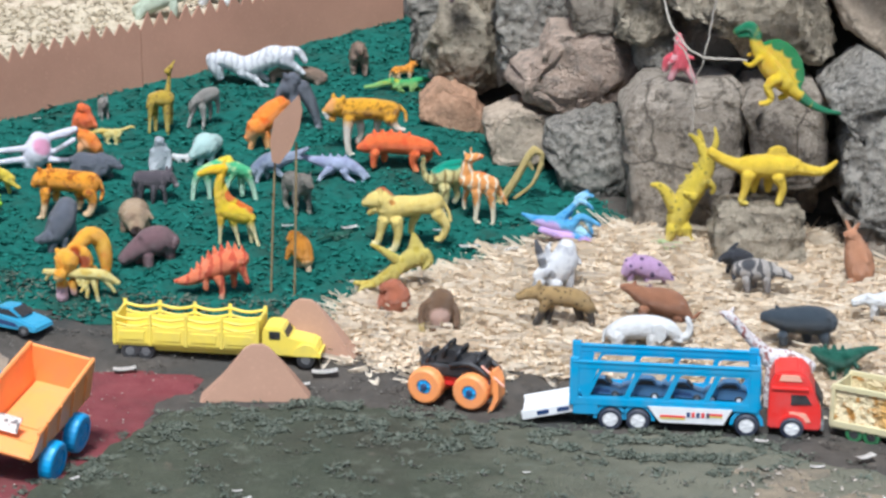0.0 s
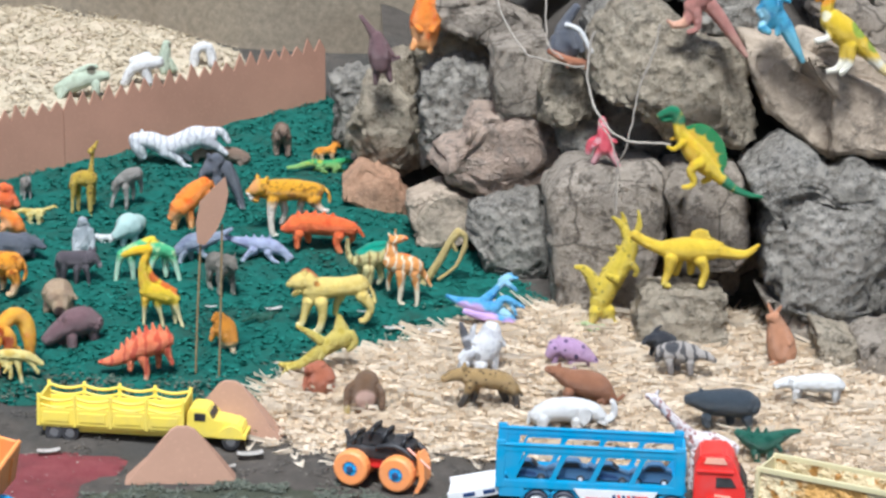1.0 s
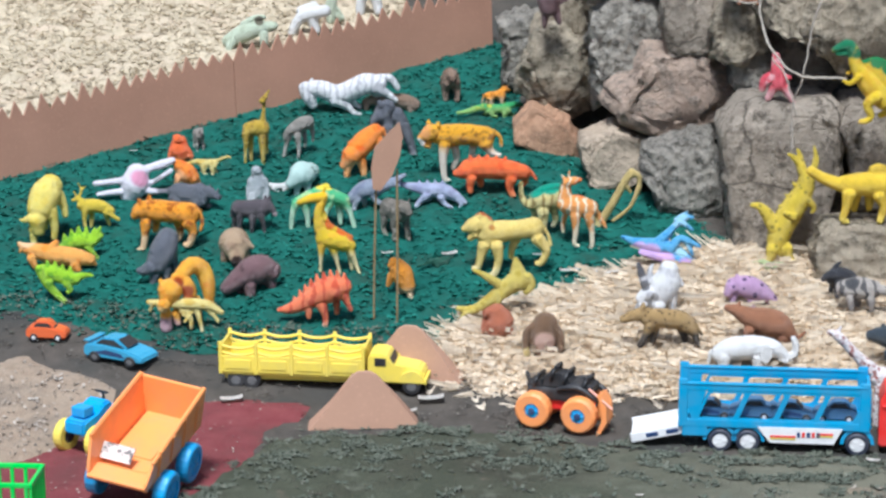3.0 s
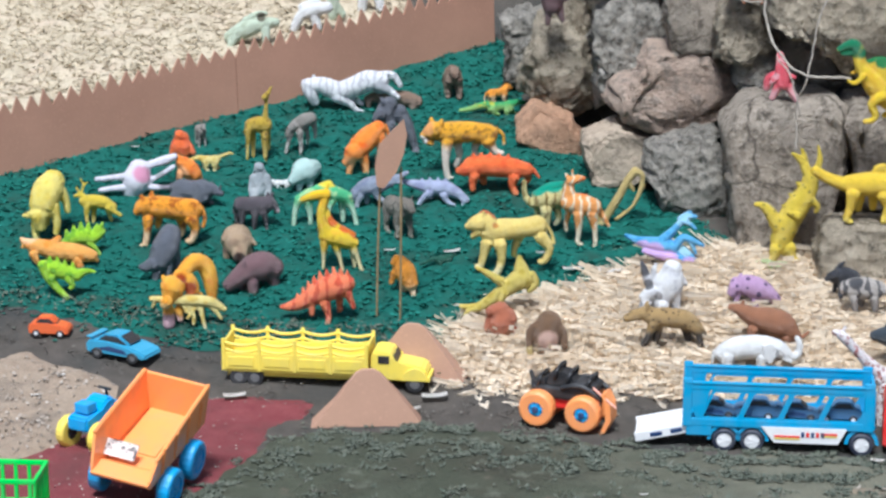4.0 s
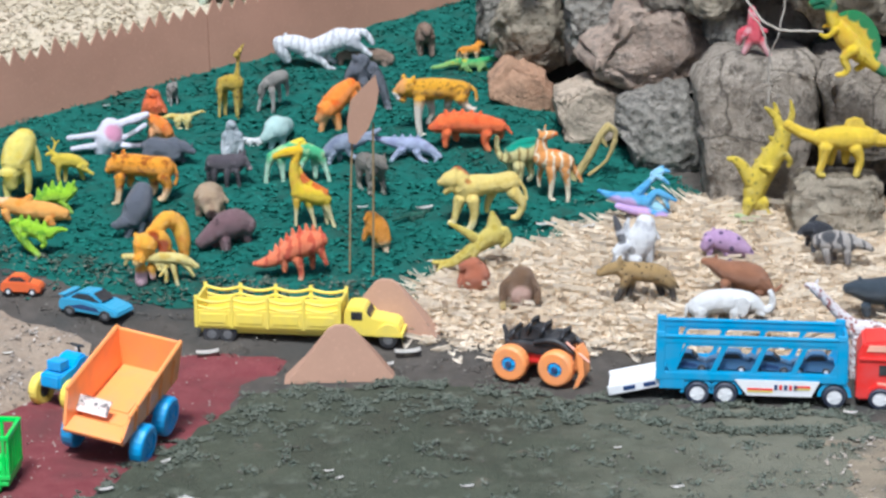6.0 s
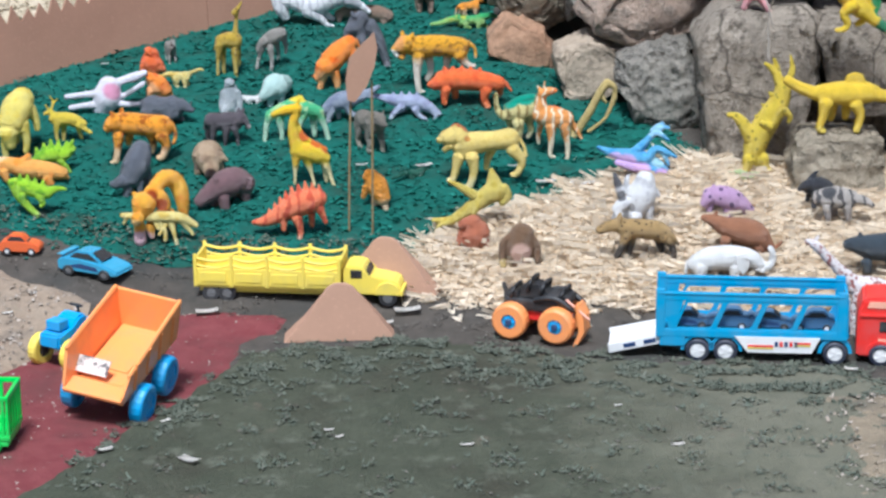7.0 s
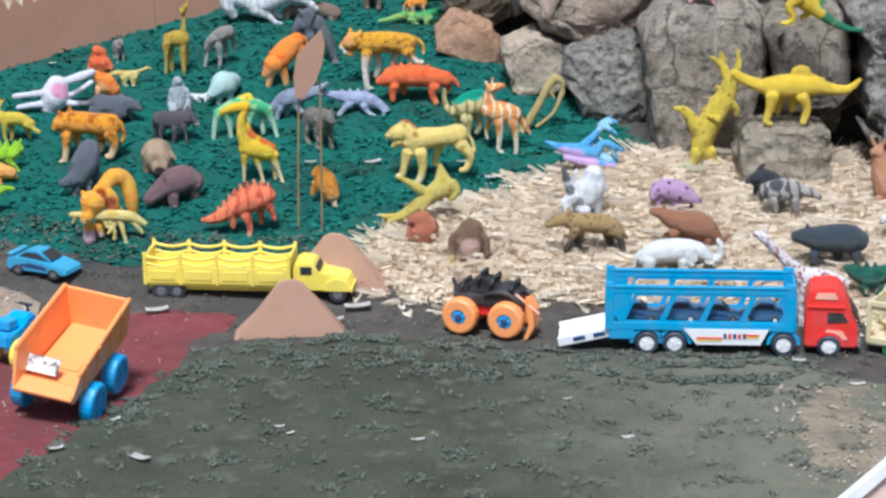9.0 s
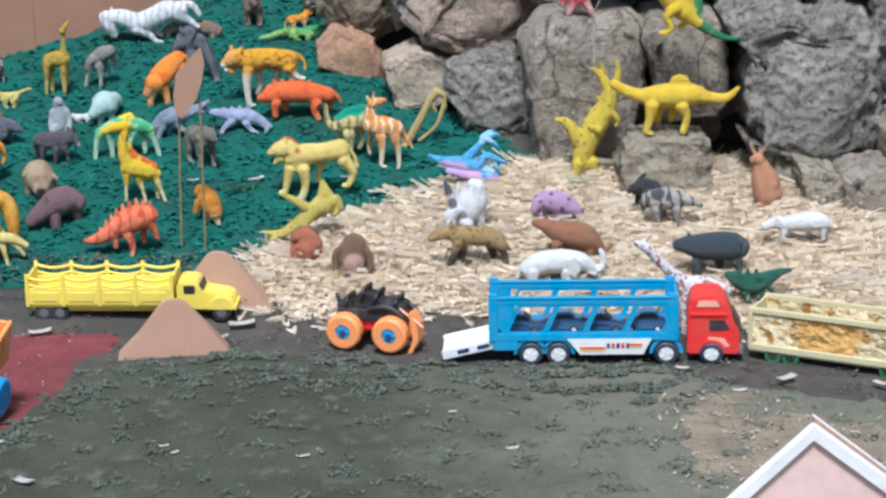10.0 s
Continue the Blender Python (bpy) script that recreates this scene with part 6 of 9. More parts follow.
H_BLUE = hide("blue_dinosaur", (0.07, 0.36, 0.55), (0.16, 0.48, 0.62), 0.1, "blotch", (0.03, 0.22, 0.4), (((-0.2, -0.1, 0.3), 0.16, (0.34, 0.62, 0.74)),), density=6)
H_PINK = hide("pinkish_dinosaur", (0.50, 0.22, 0.18), (0.54, 0.28, 0.22), 0.0, "", (0, 0, 0), (((-0.15, -0.05, 0.12), 0.2, (0.72, 0.40, 0.27)),))
H_REDPINK = hide("red_pink", (0.78, 0.10, 0.14), (0.80, 0.40, 0.42), 0.16, "blotch", (0.80, 0.40, 0.42), (), density=5)
H_CREAM = hide("cream_yellow", (0.76, 0.64, 0.24), (0.80, 0.72, 0.42), 0.1, "blotch", (0.64, 0.46, 0.1), (), density=6)
H_PALEGREEN = hide("pale_green", (0.48, 0.58, 0.30), None, 0.1)
H_PINKWHITE = hide("pink_white", (0.74, 0.72, 0.78), None, 0.1, "", (0, 0, 0), (((0.06, 0, 0.42), 0.17, (0.72, 0.32, 0.46)), ((0.55, 0.1, 0.22), 0.2, (0.25, 0.24, 0.27)), ((0.4, 0.1, 0.38), 0.1, (0.4, 0.4, 0.42))))
H_PEACH = hide("peach_orange", (0.90, 0.42, 0.10), (0.86, 0.5, 0.2), 0.0, "blotch", (0.86, 0.30, 0.04), (((-0.5, 0, 0.6), 0.16, (0.88, 0.56, 0.3)),), density=4)
H_DARK = hide("dark_grey_toy", (0.105, 0.09, 0.10), (0.06, 0.055, 0.06), 0.25, "", (0, 0, 0), (((0.42, -0.08, 0.34), 0.1, (0.42, 0.33, 0.33)),))
H_WART = hide("tan_brown", (0.46, 0.33, 0.21), (0.2, 0.13, 0.08), 0.1, "blotch", (0.34, 0.23, 0.15), (((0.04, -0.36, 0.12), 0.13, (0.03, 0.015, 0.012)), ((-0.2, 0.0, 0.2), 0.1, (0.16, 0.1, 0.07))), density=5)
H_MINTGREEN = hide("mint_green", (0.10, 0.50, 0.22), (0.50, 0.72, 0.52), 0.42, "blotch", (0.42, 0.66, 0.32), (((0.05, 0.05, 0.8), 0.16, (0.76, 0.62, 0.05)),), density=5)
H_FALLEN = hide("pale_olive", (0.66, 0.54, 0.13), (0.7, 0.58, 0.18), 0.1, "blotch", (0.5, 0.38, 0.06), (), density=5)
H_MONKEY = hide("dark_brown", (0.20, 0.12, 0.07), (0.16, 0.09, 0.05), 0.1, "", (0, 0, 0), (((0.02, -0.12, 0.28), 0.17, (0.58, 0.38, 0.30)), ((-0.24, -0.1, 0.06), 0.12, (0.62, 0.48, 0.2))))
H_ROO = hide("light_chestnut", (0.56, 0.27, 0.15), (0.5, 0.24, 0.13), 0.1)
H_BOAR = hide("blue_grey_dark", (0.055, 0.07, 0.085), (0.07, 0.085, 0.1), 0.1)
H_PATCHY2 = hide("white_grey", (0.80, 0.80, 0.80), None, 0.2, "blotch", (0.60, 0.60, 0.62), (((-0.36, -0.1, 0.90), 0.17, (0.10, 0.10, 0.11)), ((-0.27, -0.16, 0.60), 0.1, (0.16, 0.16, 0.17)), ((-0.42, -0.14, 0.20), 0.12, (0.36, 0.36, 0.37)), ((-0.10, -0.2, 0.40), 0.08, (0.35, 0.34, 0.34))), density=4)
H_PALEMINT = hide("pale_mint_dark_marks", (0.56, 0.64, 0.49), None, 0.2, "blotch", (0.44, 0.5, 0.36), (((0.2, -0.1, 0.66), 0.11, (0.14, 0.13, 0.09)),), density=4)
H_DUNGREY = hide("dun_grey", (0.20, 0.18, 0.15), (0.27, 0.25, 0.2), 0.2, "blotch", (0.13, 0.12, 0.1), (), density=5)
H_PALEYEL = hide("pale_yellow", (0.84, 0.70, 0.17), (0.84, 0.76, 0.4), 0.1, "blotch", (0.78, 0.6, 0.08), (), density=4)
bm = bmesh.new()
chain(bm, [(0, 0, 0.138), (-0.02, 0, 0.228), (-0.01, 0, 0.358)], [0.167, 0.185, 0.132], 20)
chain(bm, [(-0.04, -0.06, 0.408), (-0.08, -0.06, 0.368)], [0.111, 0.063], 20)
chain(bm, [(-0.13, -0.05, 0.238), (-0.18, -0.05, 0.098)], [0.07, 0.049], 20)
chain(bm, [(0.11, -0.03, 0.228), (0.18, -0.03, 0.098)], [0.07, 0.056], 20)
chain(bm, [(-0.07, -0.06, 0.088), (-0.11, -0.06, 0.028)], [0.077, 0.056], 20)
moulded("toy_ape", bm, H_REDOR, (-0.316, 0.605), 0.0629, "small red orange toy ape sitting by the fence")
toy("toy_calf", GOAT, H_GREY, (-0.298, 0.631), 0.0282, -70, "small grey brown toy calf", axis="z", horns="")
bm = bmesh.new()
chain(bm, [(-0.04, 0, 0.476), (0.06, 0, 0.376), (0.15, 0, 0.286)], [0.132, 0.167, 0.132], 20)
chain(bm, [(-0.06, -0.05, 0.506), (-0.12, -0.05, 0.586)], [0.097, 0.063], 20)
chain(bm, [(-0.08, -0.05, 0.316), (-0.12, -0.05, 0.146), (-0.13, -0.05, 0.016)], [0.077, 0.049, 0.042], 20)
chain(bm, [(0.05, 0, 0.246), (0.02, 0, 0.046)], [0.063, 0.042], 20)
chain(bm, [(0.22, 0.05, 0.216), (0.26, 0.05, 0.056)], [0.07, 0.042], 20)
moulded("toy_deer", bm, H_ORANGE, (-0.304, 0.522), 0.0613, "orange and white toy deer by the fence")
toy("toy_dinosaur", LONGNECK, H_CREAM, (-0.285, 0.567), 0.0522, 0, "pale yellow toy dinosaur with long tail", axis="x")
toy("toy_hippo", RHINO, H_SLATE, (-0.289, 0.479), 0.0596, -22, "dark grey toy rhinoceros lying on green sawdust", axis="x", leg=0.14, rb=0.19)
toy("toy_lizard", LIZARD, H_WHITE, (-0.207, 0.523), 0.0436, 4, "small white toy lizard", axis="x")
bm = bmesh.new()
chain(bm, [(-0.09, 0, 0.899), (-0.17, 0, 0.769), (-0.12, 0, 0.609)], [0.143, 0.167, 0.132], 20)
chain(bm, [(-0.24, -0.1, 0.749), (-0.32, -0.1, 0.669), (-0.35, -0.1, 0.539)], [0.118, 0.083, 0.049], 20)
chain(bm, [(0.06, 0.05, 0.749), (0.2, 0.05, 0.499), (0.31, 0.05, 0.209), (0.36, 0.05, 0.029)], [0.143, 0.118, 0.077, 0.063], 20)
chain(bm, [(0.35, 0, 0.029), (0.42, 0, -0.051)], [0.063, 0.049], 20)
chain(bm, [(-0.08, -0.08, 0.549), (-0.07, -0.08, 0.309), (-0.06, -0.08, 0.149)], [0.097, 0.07, 0.063], 20)
chain(bm, [(-0.19, -0.1, 0.949), (-0.23, -0.1, 1.009)], [0.063, 0.042], 20)
moulded("toy_elephant", bm, H_SLATE, (-0.082, 0.615), 0.0633, "dark blue grey toy elephant behind the cardboard leaf")
bm = bmesh.new()
chain(bm, [(-0.69, 0, 0.19), (-0.55, 0, 0.23), (-0.28, 0, 0.23), (-0, 0, 0.2), (0.17, 0, 0.14)], [0.077, 0.097, 0.12, 0.132, 0.118], 20)
chain(bm, [(-0.67, -0.05, 0.15), (-0.68, -0.05, 0.07)], [0.056, 0.042], 20)
chain(bm, [(0.1, -0.05, 0.09), (0.11, -0.05, -0.01)], [0.07, 0.056], 20)
chain(bm, [(-0.17, 0.08, 0.14), (-0.17, 0.08, 0.02)], [0.063, 0.049], 20)
moulded("toy_hippo", bm, H_BROWN, (-0.072, 0.740), 0.0650, "dull brown toy hippopotamus lying behind the grey elephant")
bm = bmesh.new()
chain(bm, [(-0.44, 0, 0.839), (-0.16, 0, 0.829), (0.15, 0, 0.839), (0.47, 0, 0.799)], [0.159, 0.198, 0.187, 0.181], 20)
chain(bm, [(-0.48, -0.08, 0.899), (-0.58, -0.08, 0.829), (-0.65, -0.08, 0.789)], [0.159, 0.125, 0.086], 20)
chain(bm, [(-0.62, -0.1, 0.709), (-0.54, -0.1, 0.669)], [0.059, 0.066], 20)
chain(bm, [(-0.37, -0.1, 1.019), (-0.35, -0.1, 1.069)], [0.053, 0.033], 20)
chain(bm, [(-0.53, 0.08, 1.029), (-0.53, 0.08, 1.069)], [0.046, 0.026], 20)
chain(bm, [(-0.25, -0.1, 0.679), (-0.28, -0.1, 0.369), (-0.25, -0.1, 0.069), (-0.17, -0.1, 0.019)], [0.112, 0.066, 0.053, 0.046], 20)
chain(bm, [(-0.1, 0.1, 0.669), (-0.04, 0.1, 0.399), (-0.1, 0.1, 0.219)], [0.092, 0.059, 0.053], 20)
chain(bm, [(0.47, -0.08, 0.689), (0.54, -0.08, 0.569), (0.64, -0.08, 0.489), (0.71, -0.08, 0.489)], [0.132, 0.073, 0.053, 0.04], 20)
chain(bm, [(0.27, 0.1, 0.669), (0.23, 0.1, 0.509), (0.26, 0.1, 0.409)], [0.092, 0.059, 0.046], 20)
chain(bm, [(0.6, 0.05, 0.879), (0.72, 0.05, 0.779), (0.74, 0.05, 0.619)], [0.046, 0.033, 0.033], 20)
moulded("toy_leopard", bm, H_LEOPARD, (-0.009, 0.552), 0.0616, "yellow spotted toy leopard with pale legs")
bm = bmesh.new()
chain(bm, [(-0.46, 0, 0.51), (-0.16, 0, 0.51), (0.2, 0, 0.48), (0.51, 0, 0.43)], [0.164, 0.193, 0.181, 0.136], 20)
chain(bm, [(-0.5, -0.05, 0.48), (-0.61, -0.05, 0.44), (-0.67, -0.05, 0.43)], [0.147, 0.112, 0.073], 20)
chain(bm, [(-0.41, -0.06, 0.67), (-0.43, -0.06, 0.74)], [0.053, 0.026], 20)
chain(bm, [(-0.41, -0.1, 0.35), (-0.43, -0.1, 0.22), (-0.43, -0.1, 0.11)], [0.099, 0.066, 0.053], 20)
chain(bm, [(-0.26, 0.08, 0.33), (-0.24, 0.08, 0.19)], [0.086, 0.059], 20)
chain(bm, [(0.29, -0.1, 0.33), (0.26, -0.1, 0.18), (0.32, -0.1, 0.03)], [0.106, 0.066, 0.059], 20)
chain(bm, [(0.52, 0.06, 0.36), (0.54, 0.06, 0.25), (0.46, 0.06, 0.18)], [0.092, 0.059, 0.053], 20)
chain(bm, [(0.63, 0, 0.43), (0.73, 0, 0.3)], [0.046, 0.026], 20)
chain(bm, [(-0.29, 0, 0.65), (-0.28, 0, 0.73)], [0.059, 0.026], 20)
chain(bm, [(-0.14, 0, 0.67), (-0.12, 0, 0.74)], [0.059, 0.026], 20)
chain(bm, [(0.02, 0, 0.64), (0.03, 0, 0.72)], [0.059, 0.026], 20)
chain(bm, [(0.17, 0, 0.62), (0.19, 0, 0.7)], [0.059, 0.026], 20)
moulded("toy_boar", bm, H_REDOR, (0.029, 0.513), 0.0608, "red orange toy wild boar walking low")
bm = bmesh.new()
chain(bm, [(-0.62, 0, 0.446), (-0.38, 0, 0.386), (-0.12, 0, 0.336), (0.15, 0, 0.316), (0.35, 0, 0.226), (0.53, 0, 0.106)], [0.035, 0.083, 0.12, 0.132, 0.097, 0.049], 20)
chain(bm, [(-0.14, -0.08, 0.246), (-0.26, -0.08, 0.136), (-0.33, -0.08, 0.026)], [0.077, 0.049, 0.042], 20)
chain(bm, [(0.12, -0.08, 0.216), (0.17, -0.08, 0.106), (0.29, -0.08, 0.016)], [0.077, 0.049, 0.042], 20)
chain(bm, [(-0.06, 0.1, 0.226), (-0.11, 0.1, 0.106)], [0.063, 0.042], 20)
chain(bm, [(0.37, -0.04, 0.206), (0.47, -0.04, 0.076), (0.44, -0.04, 0.016)], [0.049, 0.035, 0.028], 20)
chain(bm, [(-0.25, 0, 0.406), (-0.27, 0, 0.496)], [0.056, 0.017], 20)
chain(bm, [(-0.11, 0, 0.416), (-0.13, 0, 0.506)], [0.056, 0.017], 20)
chain(bm, [(0.03, 0, 0.416), (0.01, 0, 0.506)], [0.056, 0.017], 20)
chain(bm, [(0.16, 0, 0.406), (0.14, 0, 0.496)], [0.056, 0.017], 20)
moulded("toy_lizard", bm, H_LAV, (-0.035, 0.484), 0.0600, "lavender toy lizard dinosaur with a long tail")
bm = bmesh.new()
chain(bm, [(-0.34, 0, 0.256), (-0.16, 0, 0.366), (0.05, 0, 0.426), (0.26, 0, 0.476)], [0.097, 0.155, 0.161, 0.111], 20)
chain(bm, [(0.24, 0, 0.486), (0.43, 0, 0.556), (0.58, 0, 0.646)], [0.09, 0.063, 0.035], 20)
chain(bm, [(-0.3, -0.05, 0.296), (-0.4, -0.05, 0.196), (-0.42, -0.05, 0.136)], [0.097, 0.063, 0.042], 20)
chain(bm, [(-0.24, -0.08, 0.236), (-0.29, -0.08, 0.126), (-0.31, -0.08, 0.016)], [0.07, 0.049, 0.042], 20)
chain(bm, [(0.02, -0.06, 0.296), (0.1, -0.06, 0.176), (0.26, -0.06, 0.126)], [0.077, 0.049, 0.042], 20)
chain(bm, [(-0.14, 0.08, 0.246), (-0.13, 0.08, 0.076)], [0.063, 0.042], 20)
chain(bm, [(0.23, -0.05, 0.436), (0.36, -0.05, 0.486), (0.49, -0.05, 0.466)], [0.056, 0.042, 0.028], 20)
moulded("toy_dinosaur", bm, H_BLUEGREY, (-0.101, 0.478), 0.0601, "blue grey toy dinosaur with a raised tail")
toy("toy_boar", BEAR, H_DUNGREY, (-0.073, 0.408), 0.0419, -60, "grey brown toy boar", axis="z", leg=0.36, rb=0.15, lr=0.04)
bm = bmesh.new()
chain(bm, [(-0.34, 0, 0.765), (-0.09, 0, 0.795), (0.22, 0, 0.825), (0.51, 0, 0.865)], [0.187, 0.198, 0.17, 0.187], 20)
chain(bm, [(-0.5, -0.06, 0.925), (-0.61, -0.06, 0.895), (-0.7, -0.06, 0.865)], [0.159, 0.132, 0.066], 20)
chain(bm, [(-0.53, -0.08, 0.785), (-0.61, -0.08, 0.695)], [0.099, 0.053], 20)
chain(bm, [(-0.44, -0.1, 1.075), (-0.42, -0.1, 1.135)], [0.053, 0.033], 20)
chain(bm, [(-0.42, -0.02, 1.025), (-0.33, -0.02, 0.895), (-0.28, -0.02, 0.685), (-0.34, -0.02, 0.535)], [0.132, 0.17, 0.159, 0.092], 20)
chain(bm, [(-0.37, -0.08, 0.565), (-0.42, -0.08, 0.355), (-0.48, -0.08, 0.155), (-0.54, -0.08, 0.145)], [0.112, 0.073, 0.059, 0.053], 20)
chain(bm, [(-0.14, -0.14, 0.565), (-0.11, -0.14, 0.305), (-0.18, -0.14, 0.065), (-0.27, -0.14, 0.025)], [0.119, 0.073, 0.066, 0.053], 20)
chain(bm, [(0.57, -0.08, 0.685), (0.72, -0.08, 0.475), (0.64, -0.08, 0.255), (0.56, -0.08, 0.235)], [0.125, 0.079, 0.059, 0.053], 20)
chain(bm, [(0.22, 0.12, 0.685), (0.13, 0.12, 0.465), (0.11, 0.12, 0.305)], [0.099, 0.066, 0.053], 20)
chain(bm, [(0.64, 0.06, 0.895), (0.76, 0.06, 0.705), (0.79, 0.06, 0.535)], [0.04, 0.033, 0.04], 20)
moulded("toy_lion", bm, H_LION, (0.037, 0.327), 0.0572, "pale yellow toy lion with open mouth and brown mane")
bm = bmesh.new()
chain(bm, [(-0.65, 0, 0.52), (-0.41, 0, 0.42), (-0.11, 0, 0.36), (0.22, 0, 0.29), (0.49, 0, 0.12), (0.64, 0, 0.02)], [0.035, 0.084, 0.133, 0.126, 0.091, 0.035], 20)
chain(bm, [(-0.33, -0.08, 0.26), (-0, -0.08, 0.17), (0.32, -0.08, 0.11), (0.61, -0.08, 0.01)], [0.049, 0.084, 0.091, 0.035], 20)
chain(bm, [(-0, 0, 0.43), (0.19, 0, 0.63), (0.35, 0, 0.8)], [0.098, 0.063, 0.063], 20)
chain(bm, [(0.34, 0, 0.79), (0.46, 0, 0.87), (0.58, 0, 0.86)], [0.07, 0.056, 0.028], 20)
chain(bm, [(0.39, -0.04, 0.78), (0.49, -0.04, 0.72), (0.57, -0.04, 0.65)], [0.049, 0.042, 0.028], 20)
chain(bm, [(0.28, 0, 0.82), (0.39, 0, 0.91), (0.48, 0, 0.95)], [0.042, 0.035, 0.021], 20)
chain(bm, [(0.23, -0.06, 0.35), (0.35, -0.06, 0.5), (0.52, -0.06, 0.44), (0.71, -0.06, 0.35)], [0.091, 0.07, 0.063, 0.028], 20)
chain(bm, [(0.49, -0.06, 0.41), (0.54, -0.06, 0.3), (0.58, -0.06, 0.21)], [0.049, 0.042, 0.028], 20)
chain(bm, [(0.11, 0.06, 0.47), (0.22, 0.06, 0.55)], [0.056, 0.035], 20)
moulded("toy_pterosaur", bm, H_PTERO, (0.192, 0.338), 0.0571, "blue and pink toy pterosaur perched by the shavings")
toy("toy_crab", LIZARD, H_DKGREEN, (-0.033, 0.339), 0.0397, 30, "small dark green toy lizard", axis="x", rb=0.13)
toy("toy_warthog", BEAR, H_BROWN, (-0.019, 0.773), 0.0367, -85, "brown toy warthog near the fence", axis="z", leg=0.34, rb=0.17)
toy("toy_fox", CAT, H_FOX, (0.033, 0.760), 0.0340, 28, "orange brown toy fox", axis="x", leg=0.2)
toy("toy_lizard", LIZARD, H_GREEN, (0.026, 0.721), 0.0709, 8, "small pale green toy lizard", axis="x")
toy("toy_goat", GOAT, H_SILVER, (0.052, 0.841), 0.0268, -60, "small grey white toy goat", axis="z")
bm = bmesh.new()
chain(bm, [(-0.23, 0, 0.468), (0, 0, 0.438), (0.27, 0, 0.338), (0.54, 0, 0.178)], [0.146, 0.216, 0.205, 0.095], 20)
chain(bm, [(-0.26, -0.1, 0.438), (-0.32, -0.1, 0.338)], [0.136, 0.102], 20)
chain(bm, [(-0.22, -0.08, 0.278), (-0.24, -0.08, 0.148)], [0.075, 0.061], 20)
chain(bm, [(0.12, -0.06, 0.188), (0.14, -0.06, 0.038)], [0.095, 0.068], 20)
chain(bm, [(0.43, -0.02, 0.188), (0.53, -0.02, 0.038)], [0.068, 0.048], 20)
chain(bm, [(-0.16, 0, 0.618), (-0.15, 0, 0.668)], [0.048, 0.027], 20)
moulded("toy_hippo", bm, H_PURPLE, (0.267, 0.234), 0.0505, "lilac toy hippopotamus with dark spots and pale legs")
bm = bmesh.new()
chain(bm, [(-0.63, 0, 0.748), (-0.46, 0, 0.698), (-0.25, 0, 0.578), (0.02, 0, 0.508), (0.28, 0, 0.418), (0.48, 0, 0.238)], [0.061, 0.116, 0.176, 0.234, 0.234, 0.129], 20)
chain(bm, [(-0.44, 0, 0.768), (-0.41, 0, 0.848)], [0.054, 0.027], 20)
chain(bm, [(-0.25, -0.1, 0.368), (-0.29, -0.1, 0.188), (-0.33, -0.1, 0.058)], [0.102, 0.068, 0.061], 20)
chain(bm, [(0.32, -0.08, 0.238), (0.36, -0.08, 0.038)], [0.109, 0.068], 20)
chain(bm, [(-0.04, 0.1, 0.298), (-0.04, 0.1, 0.058)], [0.089, 0.061], 20)
chain(bm, [(0.52, 0, 0.238), (0.61, 0, 0.188), (0.73, 0, 0.298)], [0.061, 0.041, 0.027], 20)
moulded("toy_tapir", bm, H_CHEST, (0.276, 0.157), 0.0540, "chestnut brown toy tapir with lowered head")
bm = bmesh.new()
chain(bm, [(-0.45, 0, 0.544), (-0.23, 0, 0.414), (-0.01, 0, 0.354), (0.24, 0, 0.454), (0.46, 0, 0.554), (0.62, 0, 0.584)], [0.071, 0.149, 0.197, 0.134, 0.071, 0.04], 20)
chain(bm, [(-0.14, -0.08, 0.224), (-0.09, -0.08, 0.034)], [0.087, 0.063], 20)
chain(bm, [(0.1, -0.06, 0.244), (0.14, -0.06, 0.054)], [0.087, 0.063], 20)
chain(bm, [(0.21, -0.08, 0.374), (0.3, -0.08, 0.254)], [0.055, 0.04], 20)
chain(bm, [(-0.26, 0, 0.514), (-0.26, 0, 0.634)], [0.071, 0.024], 20)
chain(bm, [(-0.11, 0, 0.514), (-0.11, 0, 0.634)], [0.071, 0.024], 20)
chain(bm, [(0.04, 0, 0.494), (0.04, 0, 0.614)], [0.071, 0.024], 20)
moulded("toy_dinosaur", bm, H_DKGREEN, (0.434, 0.069), 0.0530, "dark green toy dinosaur beside the truck cab")
bm = bmesh.new()
chain(bm, [(-1.09, 0, 1.689), (-0.98, 0, 1.649), (-0.86, 0, 1.539)], [0.047, 0.079, 0.087], 20)
chain(bm, [(-0.88, 0, 1.569), (-0.57, 0, 1.229), (-0.24, 0, 0.929)], [0.079, 0.095, 0.136], 20)
chain(bm, [(-0.23, 0, 0.889), (0.11, 0, 0.859), (0.45, 0, 0.749)], [0.177, 0.177, 0.122], 20)
chain(bm, [(-0.19, -0.1, 0.729), (-0.25, -0.1, 0.309), (-0.23, -0.1, -0.021)], [0.119, 0.079, 0.063], 20)
chain(bm, [(-0.07, 0.1, 0.729), (-0.1, 0.1, 0.239), (-0.09, 0.1, -0.021)], [0.103, 0.071, 0.063], 20)
chain(bm, [(0.39, -0.1, 0.669), (0.43, -0.1, 0.239), (0.42, -0.1, -0.021)], [0.111, 0.071, 0.063], 20)
chain(bm, [(0.29, 0.12, 0.669), (0.3, 0.12, -0.021)], [0.103, 0.063], 20)
chain(bm, [(-0.94, 0, 1.699), (-0.9, 0, 1.779)], [0.04, 0.024], 20)
moulded("toy_giraffe", bm, H_WGIR, (0.377, 0.033), 0.0523, "white toy giraffe with reddish spots behind the truck cab")
